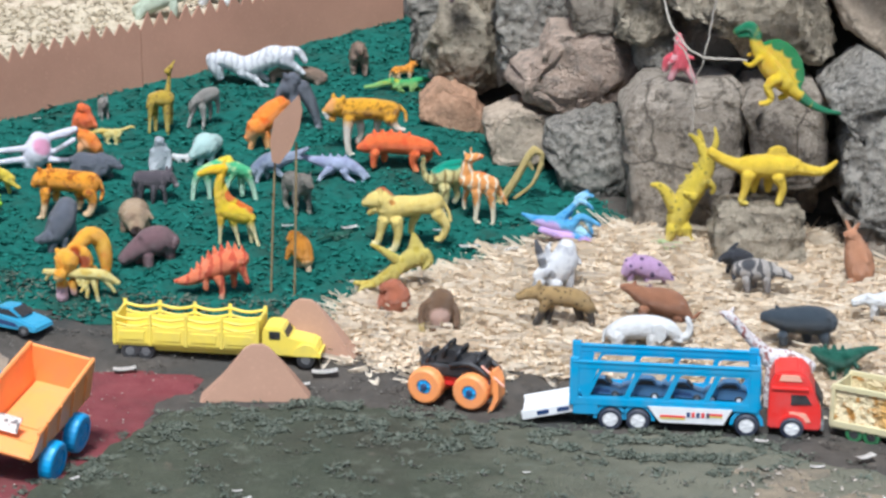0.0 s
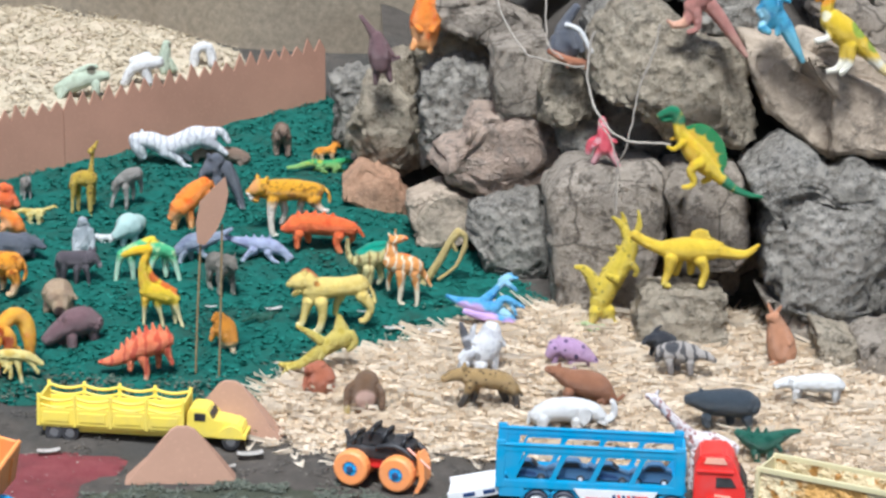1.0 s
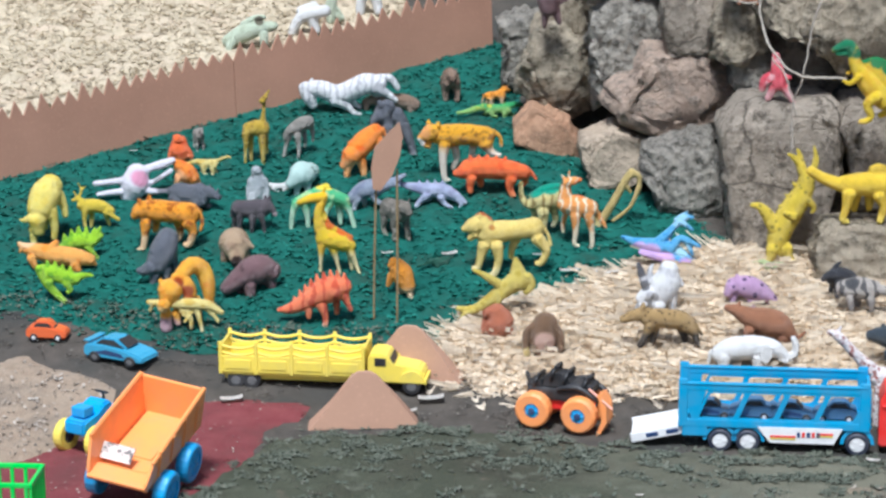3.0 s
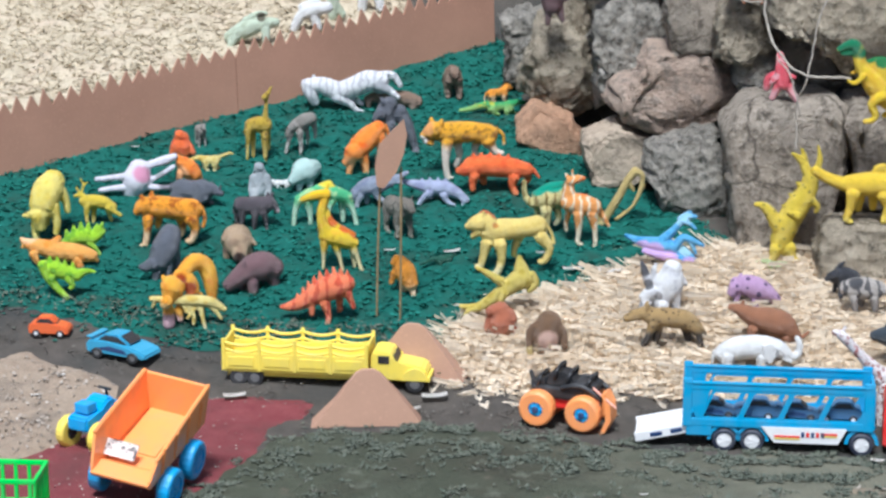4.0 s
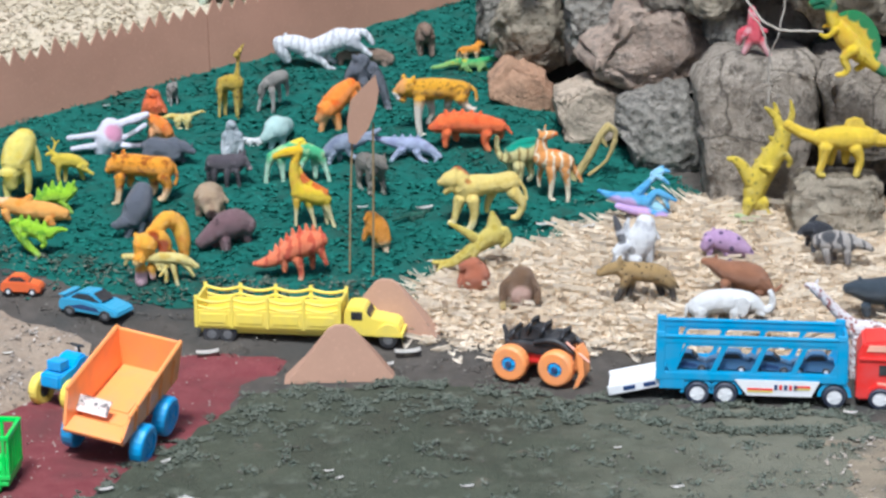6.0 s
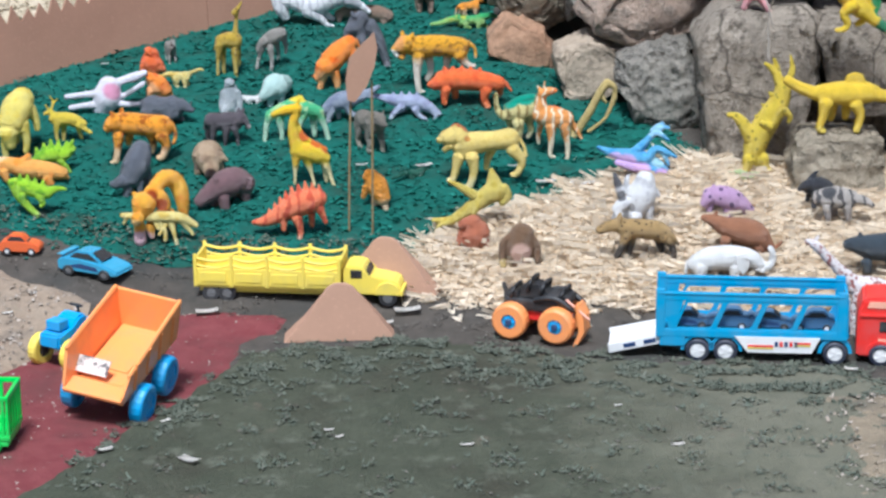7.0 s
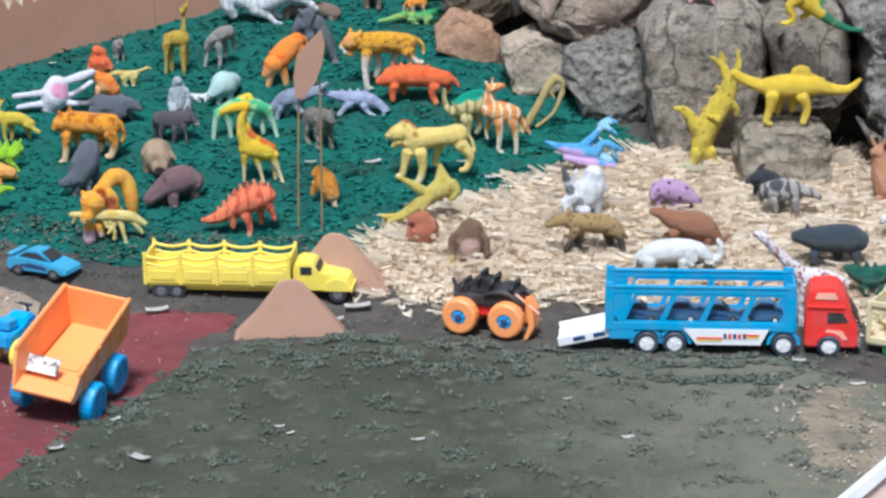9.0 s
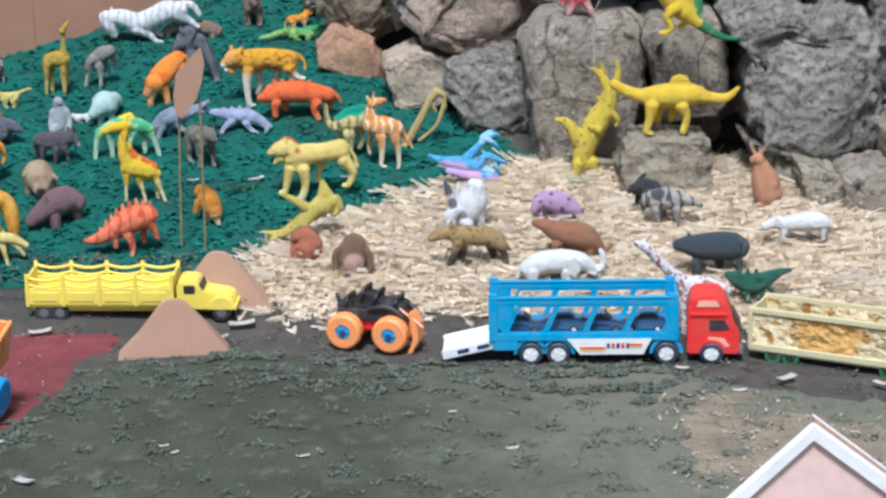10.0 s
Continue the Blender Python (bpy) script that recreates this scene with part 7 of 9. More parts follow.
toy("toy_lizard", LIZARD, H_PALEGREEN, (0.298, 0.320), 0.0397, -35, "pale green toy lizard on wood shavings", axis="x")
bm = bmesh.new()
chain(bm, [(0.01, 0, 0.238), (0.02, 0, 0.478), (0.14, 0, 0.778), (0.32, 0, 1.078), (0.45, 0, 1.338), (0.48, 0, 1.558)], [0.164, 0.205, 0.216, 0.205, 0.164, 0.136], 20)
chain(bm, [(-0.06, -0.06, 0.648), (-0.2, -0.06, 0.898), (-0.33, -0.06, 1.028), (-0.46, -0.06, 1.058)], [0.129, 0.109, 0.075, 0.041], 20)
chain(bm, [(-0.08, -0.1, 0.278), (-0.12, -0.1, 0.128), (-0.2, -0.1, 0.038)], [0.123, 0.089, 0.068], 20)
chain(bm, [(0.15, -0.08, 0.278), (0.19, -0.08, 0.128), (0.27, -0.08, 0.038)], [0.123, 0.089, 0.068], 20)
chain(bm, [(0.45, 0, 1.548), (0.37, 0, 1.728)], [0.109, 0.082], 20)
chain(bm, [(0.37, 0, 1.728), (0.25, 0, 1.878), (0.15, 0, 1.948)], [0.068, 0.054, 0.027], 20)
chain(bm, [(0.39, 0.05, 1.748), (0.35, 0.05, 1.918), (0.31, 0.05, 2.018)], [0.061, 0.048, 0.027], 20)
chain(bm, [(0.56, -0.05, 1.638), (0.62, -0.05, 1.858), (0.58, -0.05, 2.098)], [0.068, 0.054, 0.02], 20)
chain(bm, [(0.25, -0.2, 0.888), (0.1, -0.2, 0.938)], [0.082, 0.041], 20)
chain(bm, [(-0.02, 0, 0.778), (-0.09, 0, 0.838)], [0.061, 0.02], 20)
chain(bm, [(0.08, 0, 0.968), (0.01, 0, 1.028)], [0.061, 0.02], 20)
chain(bm, [(0.2, 0, 1.168), (0.12, 0, 1.228)], [0.061, 0.02], 20)
chain(bm, [(0.31, 0, 1.368), (0.24, 0, 1.438)], [0.061, 0.02], 20)
chain(bm, [(0.46, -0.1, 1.168), (0.6, -0.1, 1.038), (0.58, -0.1, 0.938)], [0.082, 0.054, 0.041], 20)
moulded("toy_dinosaur", bm, H_OLIVE, (0.310, 0.339), 0.0575, "yellow spotted toy dinosaur reared up against the upright stone")
bm = bmesh.new()
chain(bm, [(-0.96, 0, 1.36), (-0.84, 0, 1.42), (-0.70, 0, 1.44), (-0.60, 0, 1.28)], [0.055, 0.08, 0.11, 0.11], 20)
chain(bm, [(-0.90, 0, 1.29), (-0.70, 0, 1.32)], [0.04, 0.07], 20)
chain(bm, [(-0.62, 0, 1.28), (-0.56, 0, 1.06), (-0.44, 0, 0.88)], [0.11, 0.12, 0.15], 20)
chain(bm, [(-0.46, 0, 0.92), (-0.31, 0, 0.72), (-0.06, 0, 0.46)], [0.15, 0.19, 0.17], 20)
chain(bm, [(-0.04, 0, 0.46), (0.14, 0, 0.30), (0.46, 0, 0.07), (0.72, 0, -0.03), (0.94, 0, -0.06)], [0.15, 0.115, 0.075, 0.05, 0.03], 20)
chain(bm, [(-0.22, -0.13, 0.56), (-0.37, -0.13, 0.42), (-0.30, -0.13, 0.22), (-0.38, -0.13, 0.13), (-0.48, -0.13, 0.12)], [0.12, 0.085, 0.06, 0.055, 0.045], 20)
chain(bm, [(-0.02, 0.1, 0.42), (0.02, 0.1, 0.26), (-0.10, 0.1, 0.18)], [0.11, 0.07, 0.055], 20)
chain(bm, [(-0.53, -0.13, 0.92), (-0.68, -0.14, 0.80), (-0.80, -0.14, 0.84)], [0.06, 0.045, 0.03], 20)
chain(bm, [(-0.55, 0.1, 0.98), (-0.70, 0.1, 0.93)], [0.06, 0.035], 20)
plate(bm, [(-0.50, 1.00), (-0.50, 1.15), (-0.36, 1.22), (-0.20, 1.24), (-0.04, 1.18), (0.10, 1.06), (0.21, 0.90), (0.27, 0.70), (0.28, 0.52), (0.20, 0.34), (-0.05, 0.50), (-0.35, 0.85)], 0.08, 0)
moulded("toy_spinosaurus", bm, H_SPINO, (0.408, 0.300, 0.212), 0.0558, "yellow toy dinosaur with a green sail on the rocks")
toy("toy_fox", CAT, H_FOX, (-0.506, 1.138), 0.0513, 0, "orange brown toy fox on far shavings", axis="x", leg=0.15)
toy("toy_tiger", CAT, H_FOX, (-0.057, 1.249), 0.0452, 0, "orange toy tiger by the far wall", axis="x")
bm = bmesh.new()
chain(bm, [(0.11, 0.3, 1.018), (0.04, 0.15, 0.898), (-0.03, 0, 0.698)], [0.215, 0.269, 0.239], 20)
chain(bm, [(-0.08, -0.12, 0.528), (-0.07, -0.12, 0.398), (-0.06, -0.12, 0.328)], [0.167, 0.126, 0.104], 20)
chain(bm, [(-0.21, -0.1, 0.558), (-0.3, -0.1, 0.508), (-0.37, -0.1, 0.518)], [0.063, 0.049, 0.021], 20)
chain(bm, [(0.05, -0.1, 0.538), (0.15, -0.1, 0.568)], [0.056, 0.028], 20)
chain(bm, [(-0.15, -0.05, 0.408), (-0.17, -0.05, 0.208), (-0.15, -0.05, 0.028)], [0.09, 0.063, 0.056], 20)
chain(bm, [(0.14, 0, 0.658), (0.2, 0, 0.358), (0.18, 0, 0.178)], [0.118, 0.07, 0.056], 20)
chain(bm, [(0.24, 0.25, 0.848), (0.33, 0.25, 0.668), (0.35, 0.25, 0.508)], [0.118, 0.07, 0.056], 20)
chain(bm, [(0.02, 0.1, 0.608), (0.01, 0.1, 0.328)], [0.083, 0.056], 20)
moulded("toy_bull", bm, H_PALEYEL, (-0.435, 0.394), 0.0593, "yellow plastic toy cow standing head down on green sawdust")
bm = bmesh.new()
chain(bm, [(-0.24, 0, 0.47), (-0.05, 0, 0.46), (0.12, 0, 0.43), (0.26, 0, 0.36)], [0.104, 0.125, 0.114, 0.083], 20)
chain(bm, [(-0.2, 0, 0.5), (-0.3, 0, 0.58), (-0.4, -0.02, 0.56)], [0.071, 0.048, 0.03], 20)
chain(bm, [(-0.3, 0, 0.6), (-0.25, 0.05, 0.74), (-0.3, 0.05, 0.85)], [0.028, 0.018, 0.018], 20)
chain(bm, [(-0.31, 0, 0.6), (-0.37, -0.03, 0.72)], [0.028, 0.018], 20)
chain(bm, [(-0.26, 0.05, 0.72), (-0.18, 0.05, 0.8)], [0.024, 0.015], 20)
chain(bm, [(-0.18, -0.05, 0.4), (-0.2, -0.06, 0.2), (-0.18, -0.06, 0.02)], [0.076, 0.037, 0.033], 20)
chain(bm, [(-0.08, 0.05, 0.4), (-0.1, 0.05, 0.05)], [0.067, 0.033], 20)
chain(bm, [(0.2, -0.05, 0.36), (0.32, -0.05, 0.27), (0.4, -0.05, 0.22)], [0.076, 0.041, 0.037], 20)
chain(bm, [(0.15, 0.05, 0.35), (0.22, 0.06, 0.1)], [0.057, 0.033], 20)
moulded("toy_deer", bm, H_OLIVE, (-0.386, 0.432), 0.0587, "olive yellow toy deer with raised antlers")
bm = bmesh.new()
chain(bm, [(-0.63, 0, 0.534), (-0.52, 0, 0.454), (-0.3, 0, 0.394), (-0.01, 0, 0.324), (0.35, 0, 0.284), (0.6, 0, 0.234)], [0.042, 0.097, 0.143, 0.173, 0.161, 0.111], 20)
chain(bm, [(-0.41, -0.1, 0.294), (-0.36, -0.1, 0.154)], [0.083, 0.056], 20)
chain(bm, [(0.35, -0.1, 0.174), (0.41, -0.1, 0.034)], [0.09, 0.063], 20)
chain(bm, [(-0.03, 0, 0.474), (0.02, 0, 0.554)], [0.097, 0.056], 20)
chain(bm, [(0.6, 0, 0.244), (0.68, 0, 0.154)], [0.07, 0.042], 20)
chain(bm, [(-0.54, -0.04, 0.484), (-0.61, -0.04, 0.404)], [0.056, 0.035], 20)
moulded("toy_dinosaur", bm, H_PEACH, (-0.414, 0.336), 0.0571, "pale orange toy dinosaur lying on green sawdust")
bm = bmesh.new()
chain(bm, [(-0.36, 0, 0.2), (-0.19, 0, 0.29), (-0, 0, 0.36), (0.19, 0, 0.34), (0.36, 0, 0.45)], [0.07, 0.125, 0.149, 0.12, 0.056], 20)
chain(bm, [(-0.26, 0, 0.32), (-0.28, 0, 0.47)], [0.07, 0.021], 20)
chain(bm, [(-0.14, 0, 0.4), (-0.15, 0, 0.55)], [0.07, 0.021], 20)
chain(bm, [(-0.02, 0, 0.46), (-0.02, 0, 0.61)], [0.07, 0.021], 20)
chain(bm, [(0.1, 0, 0.45), (0.12, 0, 0.6)], [0.07, 0.021], 20)
chain(bm, [(0.22, 0, 0.43), (0.26, 0, 0.58)], [0.07, 0.021], 20)
chain(bm, [(0.31, 0, 0.46), (0.36, 0, 0.61)], [0.07, 0.021], 20)
chain(bm, [(-0.19, -0.08, 0.23), (-0.26, -0.08, 0.07)], [0.063, 0.042], 20)
chain(bm, [(0.13, -0.06, 0.26), (0.25, -0.06, 0.12), (0.3, -0.06, 0.05)], [0.07, 0.042, 0.035], 20)
moulded("toy_stegosaurus", bm, H_LIME, (-0.393, 0.364), 0.0579, "lime green toy stegosaurus behind an orange toy dinosaur")
bm = bmesh.new()
chain(bm, [(-0.37, 0, 0.612), (-0.2, 0, 0.542), (-0.02, 0, 0.472), (0.17, 0, 0.432)], [0.097, 0.138, 0.132, 0.111], 20)
chain(bm, [(-0.41, -0.06, 0.632), (-0.33, -0.06, 0.432), (-0.19, -0.06, 0.232), (0.01, -0.06, 0.022)], [0.09, 0.083, 0.07, 0.049], 20)
chain(bm, [(0.17, 0, 0.442), (0.34, 0, 0.502), (0.48, 0, 0.492)], [0.097, 0.056, 0.028], 20)
chain(bm, [(-0.24, -0.08, 0.432), (-0.23, -0.08, 0.302)], [0.063, 0.049], 20)
chain(bm, [(0.03, -0.08, 0.392), (0.1, -0.08, 0.272), (0.06, -0.08, 0.222)], [0.07, 0.049, 0.042], 20)
chain(bm, [(-0.29, 0, 0.652), (-0.29, 0, 0.762)], [0.063, 0.021], 20)
chain(bm, [(-0.16, 0, 0.632), (-0.16, 0, 0.752)], [0.063, 0.021], 20)
chain(bm, [(-0.03, 0, 0.582), (-0.03, 0, 0.692)], [0.063, 0.021], 20)
chain(bm, [(0.1, 0, 0.532), (0.1, 0, 0.652)], [0.063, 0.021], 20)
moulded("toy_dinosaur", bm, H_LIME, (-0.395, 0.270), 0.0566, "lime green toy dinosaur with a pale tail")
bm = bmesh.new()
chain(bm, [(-0.12, 0.1, 0.12), (-0.03, 0.1, 0.3), (0.02, 0.15, 0.48)], [0.187, 0.26, 0.208], 20)
chain(bm, [(-0.15, 0, 0.4), (-0.4, 0, 0.38), (-0.72, 0, 0.34)], [0.076, 0.055, 0.051], 20)
chain(bm, [(-0.15, 0, 0.2), (-0.4, -0.03, 0.19), (-0.66, -0.03, 0.15)], [0.076, 0.055, 0.046], 20)
chain(bm, [(0.05, 0.2, 0.5), (0.25, 0.2, 0.58), (0.45, 0.25, 0.63), (0.64, 0.25, 0.7)], [0.094, 0.073, 0.083, 0.062], 20)
chain(bm, [(0.2, 0.1, 0.3), (0.4, 0.1, 0.4), (0.62, 0.15, 0.54)], [0.052, 0.046, 0.046], 20)
chain(bm, [(0.15, 0.05, 0.2), (0.45, 0.05, 0.18), (0.7, 0.1, 0.2)], [0.067, 0.046, 0.046], 20)
moulded("toy_cow", bm, H_PINKWHITE, (-0.353, 0.501), 0.0600, "white and pink toy cow fallen on its side")
bm = bmesh.new()
chain(bm, [(-0.31, 0, 0.722), (-0.1, 0, 0.712), (0.17, 0, 0.682), (0.45, 0, 0.652)], [0.173, 0.197, 0.191, 0.203], 20)
chain(bm, [(-0.35, -0.06, 0.752), (-0.45, -0.06, 0.682), (-0.5, -0.06, 0.642)], [0.161, 0.132, 0.077], 20)
chain(bm, [(-0.4, -0.08, 0.892), (-0.43, -0.08, 0.932)], [0.049, 0.028], 20)
chain(bm, [(-0.26, 0.06, 0.912), (-0.25, 0.06, 0.962)], [0.049, 0.028], 20)
chain(bm, [(-0.31, -0.1, 0.512), (-0.33, -0.1, 0.272), (-0.38, -0.1, 0.032), (-0.44, -0.1, 0.022)], [0.104, 0.063, 0.056, 0.049], 20)
chain(bm, [(-0.14, 0.1, 0.522), (-0.17, 0.1, 0.332)], [0.083, 0.056], 20)
chain(bm, [(0.45, -0.1, 0.502), (0.51, -0.1, 0.332), (0.44, -0.1, 0.132), (0.37, -0.1, 0.122)], [0.126, 0.077, 0.063, 0.049], 20)
chain(bm, [(0.24, 0.1, 0.482), (0.27, 0.1, 0.292), (0.23, 0.1, 0.182)], [0.104, 0.063, 0.056], 20)
chain(bm, [(0.62, 0, 0.692), (0.67, 0, 0.502), (0.63, 0, 0.352)], [0.042, 0.035, 0.035], 20)
moulded("toy_tiger", bm, H_TIGER, (-0.310, 0.387), 0.0584, "orange toy tiger with blotchy dark stripes")
bm = bmesh.new()
chain(bm, [(0.12, 0.25, 0.774), (0.05, 0.1, 0.574), (-0.05, 0, 0.374)], [0.197, 0.245, 0.203], 20)
chain(bm, [(-0.16, -0.1, 0.334), (-0.28, -0.1, 0.284), (-0.35, -0.1, 0.284)], [0.132, 0.097, 0.063], 20)
chain(bm, [(-0.07, -0.08, 0.564), (-0.13, -0.08, 0.644)], [0.063, 0.035], 20)
chain(bm, [(-0.09, -0.06, 0.194), (-0.13, -0.06, 0.034)], [0.09, 0.063], 20)
chain(bm, [(0.1, 0, 0.274), (0.1, 0, 0.074)], [0.09, 0.063], 20)
chain(bm, [(0.2, 0.2, 0.444), (0.24, 0.2, 0.164)], [0.097, 0.063], 20)
moulded("toy_boar", bm, H_SLATE, (-0.306, 0.309), 0.0570, "slate grey toy boar with lowered head")
bm = bmesh.new()
chain(bm, [(-0.02, 0.05, 0.954), (0.15, 0.2, 1.084), (0.33, 0.3, 0.974), (0.42, 0.3, 0.684), (0.44, 0.3, 0.374)], [0.125, 0.155, 0.155, 0.132, 0.083], 20)
chain(bm, [(-0.2, -0.1, 0.714), (-0.23, -0.1, 0.574)], [0.227, 0.179], 20)
chain(bm, [(-0.29, -0.38, 0.524), (-0.31, -0.38, 0.484)], [0.12, 0.097], 20)
chain(bm, [(-0.1, 0, 0.894), (0.06, 0, 0.814), (0.13, 0, 0.634), (0.05, 0, 0.434)], [0.118, 0.126, 0.12, 0.097], 20)
chain(bm, [(-0.28, -0.2, 0.344), (-0.28, -0.2, 0.074)], [0.097, 0.111], 20)
chain(bm, [(0.21, 0.2, 0.454), (0.24, 0.2, 0.174)], [0.09, 0.063], 20)
chain(bm, [(-0.34, -0.1, 0.844), (-0.37, -0.1, 0.894)], [0.063, 0.042], 20)
chain(bm, [(-0.11, -0.1, 0.314), (-0.09, -0.1, 0.124)], [0.083, 0.063], 20)
moulded("toy_lion", bm, H_MANE, (-0.274, 0.218), 0.0548, "orange toy lion with a dark red mane and pale foreleg")
bm = bmesh.new()
chain(bm, [(-0.64, -0.1, 0.53), (-0.2, -0.1, 0.5), (0.1, -0.1, 0.5), (0.4, -0.1, 0.47), (0.64, -0.1, 0.34)], [0.052, 0.083, 0.104, 0.094, 0.052], 20)
chain(bm, [(0, -0.1, 0.45), (0.1, -0.15, 0.25), (0.1, -0.15, 0.08)], [0.067, 0.041, 0.037], 20)
chain(bm, [(0.2, -0.1, 0.45), (0.26, -0.15, 0.2), (0.3, -0.15, 0)], [0.067, 0.041, 0.037], 20)
chain(bm, [(0.35, -0.1, 0.45), (0.5, -0.12, 0.3), (0.58, -0.12, 0.18)], [0.057, 0.041, 0.037], 20)
chain(bm, [(-0.55, -0.1, 0.53), (-0.62, -0.1, 0.38)], [0.048, 0.032], 20)
chain(bm, [(0.15, -0.1, 0.4), (0, -0.2, 0.2)], [0.048, 0.028], 20)
chain(bm, [(-0.1, -0.1, 0.5), (-0.02, -0.15, 0.3)], [0.057, 0.032], 20)
moulded("toy_dinosaur", bm, H_CREAM, (-0.271, 0.215), 0.0543, "cream yellow toy dinosaur with splayed legs")
bm = bmesh.new()
chain(bm, [(-0.28, 0.05, 0.47), (-0.1, 0.05, 0.45), (0.12, 0.05, 0.46), (0.22, 0, 0.5)], [0.146, 0.166, 0.177, 0.125], 20)
chain(bm, [(0.2, 0, 0.52), (0.28, -0.02, 0.54), (0.38, -0.05, 0.38)], [0.104, 0.074, 0.044], 20)
chain(bm, [(0.25, 0, 0.6), (0.3, 0, 0.7)], [0.048, 0.022], 20)
chain(bm, [(0.2, 0.08, 0.6), (0.2, 0.1, 0.68)], [0.048, 0.022], 20)
chain(bm, [(-0.02, -0.05, 0.35), (-0.04, -0.05, 0.04)], [0.076, 0.033], 20)
chain(bm, [(0.12, -0.05, 0.35), (0.17, -0.05, 0.2), (0.18, -0.05, 0)], [0.076, 0.037, 0.033], 20)
chain(bm, [(-0.32, 0.1, 0.4), (-0.37, 0.1, 0.2), (-0.35, 0.1, 0.06)], [0.095, 0.041, 0.033], 20)
chain(bm, [(-0.24, 0, 0.38), (-0.28, 0, 0.04)], [0.085, 0.033], 20)
chain(bm, [(-0.38, 0.05, 0.5), (-0.42, 0.05, 0.32)], [0.028, 0.018], 20)
moulded("toy_goat", bm, H_DARK, (-0.221, 0.422), 0.0584, "dark grey toy goat with a pale muzzle")
bm = bmesh.new()
chain(bm, [(-0.05, 0.45, 0.3), (-0.05, 0.2, 0.32), (0, -0.05, 0.32)], [0.25, 0.281, 0.239], 20)
chain(bm, [(0.02, -0.12, 0.25), (0.04, -0.26, 0.14)], [0.187, 0.125], 20)
chain(bm, [(-0.18, -0.05, 0.46), (-0.27, -0.05, 0.4)], [0.057, 0.041], 20)
chain(bm, [(0.2, -0.05, 0.42), (0.29, -0.05, 0.32)], [0.057, 0.041], 20)
chain(bm, [(-0.2, 0, 0.2), (-0.22, 0, 0.02)], [0.085, 0.064], 20)
chain(bm, [(0.16, 0, 0.2), (0.18, 0, 0.02)], [0.085, 0.064], 20)
chain(bm, [(-0.2, 0.4, 0.2), (-0.2, 0.4, 0.07)], [0.085, 0.064], 20)
chain(bm, [(0.12, 0.4, 0.2), (0.12, 0.4, 0.07)], [0.085, 0.064], 20)
moulded("toy_warthog", bm, H_WART, (-0.234, 0.354), 0.0571, "tan brown toy warthog facing forward with a dark mouth")
bm = bmesh.new()
chain(bm, [(0.36, 0.22, 0.4), (0.2, 0.18, 0.46), (0, 0.08, 0.43), (-0.12, 0, 0.38)], [0.198, 0.26, 0.25, 0.198], 20)
chain(bm, [(-0.12, 0, 0.4), (-0.28, -0.08, 0.28), (-0.4, -0.1, 0.18)], [0.187, 0.156, 0.125], 20)
chain(bm, [(0, -0.05, 0.22), (0.02, -0.06, 0.02)], [0.114, 0.088], 20)
chain(bm, [(-0.14, 0.1, 0.2), (-0.18, 0.1, 0.04)], [0.104, 0.083], 20)
chain(bm, [(0.34, 0.2, 0.28), (0.38, 0.22, 0.1)], [0.125, 0.088], 20)
chain(bm, [(0.22, 0.35, 0.3), (0.22, 0.35, 0.1)], [0.104, 0.083], 20)
chain(bm, [(-0.12, -0.12, 0.55), (-0.13, -0.13, 0.62)], [0.048, 0.032], 20)
moulded("toy_hippo", bm, H_PLUM, (-0.215, 0.283), 0.0556, "plum brown toy hippopotamus with a lowered head")
bm = bmesh.new()
chain(bm, [(-0.62, -0.05, 1.38), (-0.42, -0.02, 1.45), (-0.2, 0, 1.47)], [0.052, 0.078, 0.094], 20)
chain(bm, [(-0.2, 0, 1.46), (-0.28, 0, 1.2), (-0.27, 0, 0.95), (-0.2, 0, 0.75)], [0.078, 0.083, 0.104, 0.135], 20)
chain(bm, [(-0.22, 0, 0.72), (-0.05, 0.03, 0.68), (0.15, 0.08, 0.6), (0.25, 0.1, 0.55)], [0.146, 0.166, 0.156, 0.114], 20)
chain(bm, [(-0.24, -0.03, 0.6), (-0.26, -0.03, 0.35), (-0.27, -0.03, 0.12)], [0.085, 0.037, 0.03], 20)
chain(bm, [(-0.05, 0, 0.55), (0.02, 0, 0.3), (0.07, 0, 0.08)], [0.085, 0.037, 0.03], 20)
chain(bm, [(0.24, 0.08, 0.5), (0.34, 0.08, 0.25), (0.42, 0.05, 0.02)], [0.095, 0.041, 0.033], 20)
chain(bm, [(0.25, 0.15, 0.5), (0.28, 0.15, 0.1)], [0.085, 0.033], 20)
chain(bm, [(-0.2, 0, 1.55), (-0.16, 0, 1.64)], [0.028, 0.022], 20)
chain(bm, [(-0.22, 0.04, 1.2), (-0.12, 0.04, 0.95), (0.1, 0.08, 0.79), (0.27, 0.1, 0.7)], [0.047, 0.062, 0.062, 0.047], 20)
moulded("toy_giraffe", bm, H_YGIR, (-0.132, 0.324), 0.0565, "yellow toy giraffe with an orange mane and pale legs")
bm = bmesh.new()
chain(bm, [(-0.45, 0, 0.5), (-0.2, 0, 0.6), (0.1, 0, 0.63), (0.4, 0, 0.55)], [0.094, 0.135, 0.146, 0.104], 20)
chain(bm, [(-0.45, -0.02, 0.5), (-0.52, -0.02, 0.3), (-0.55, -0.02, 0.03)], [0.085, 0.051, 0.041], 20)
chain(bm, [(-0.3, 0, 0.5), (-0.26, 0, 0.25), (-0.25, 0, 0.05)], [0.095, 0.051, 0.041], 20)
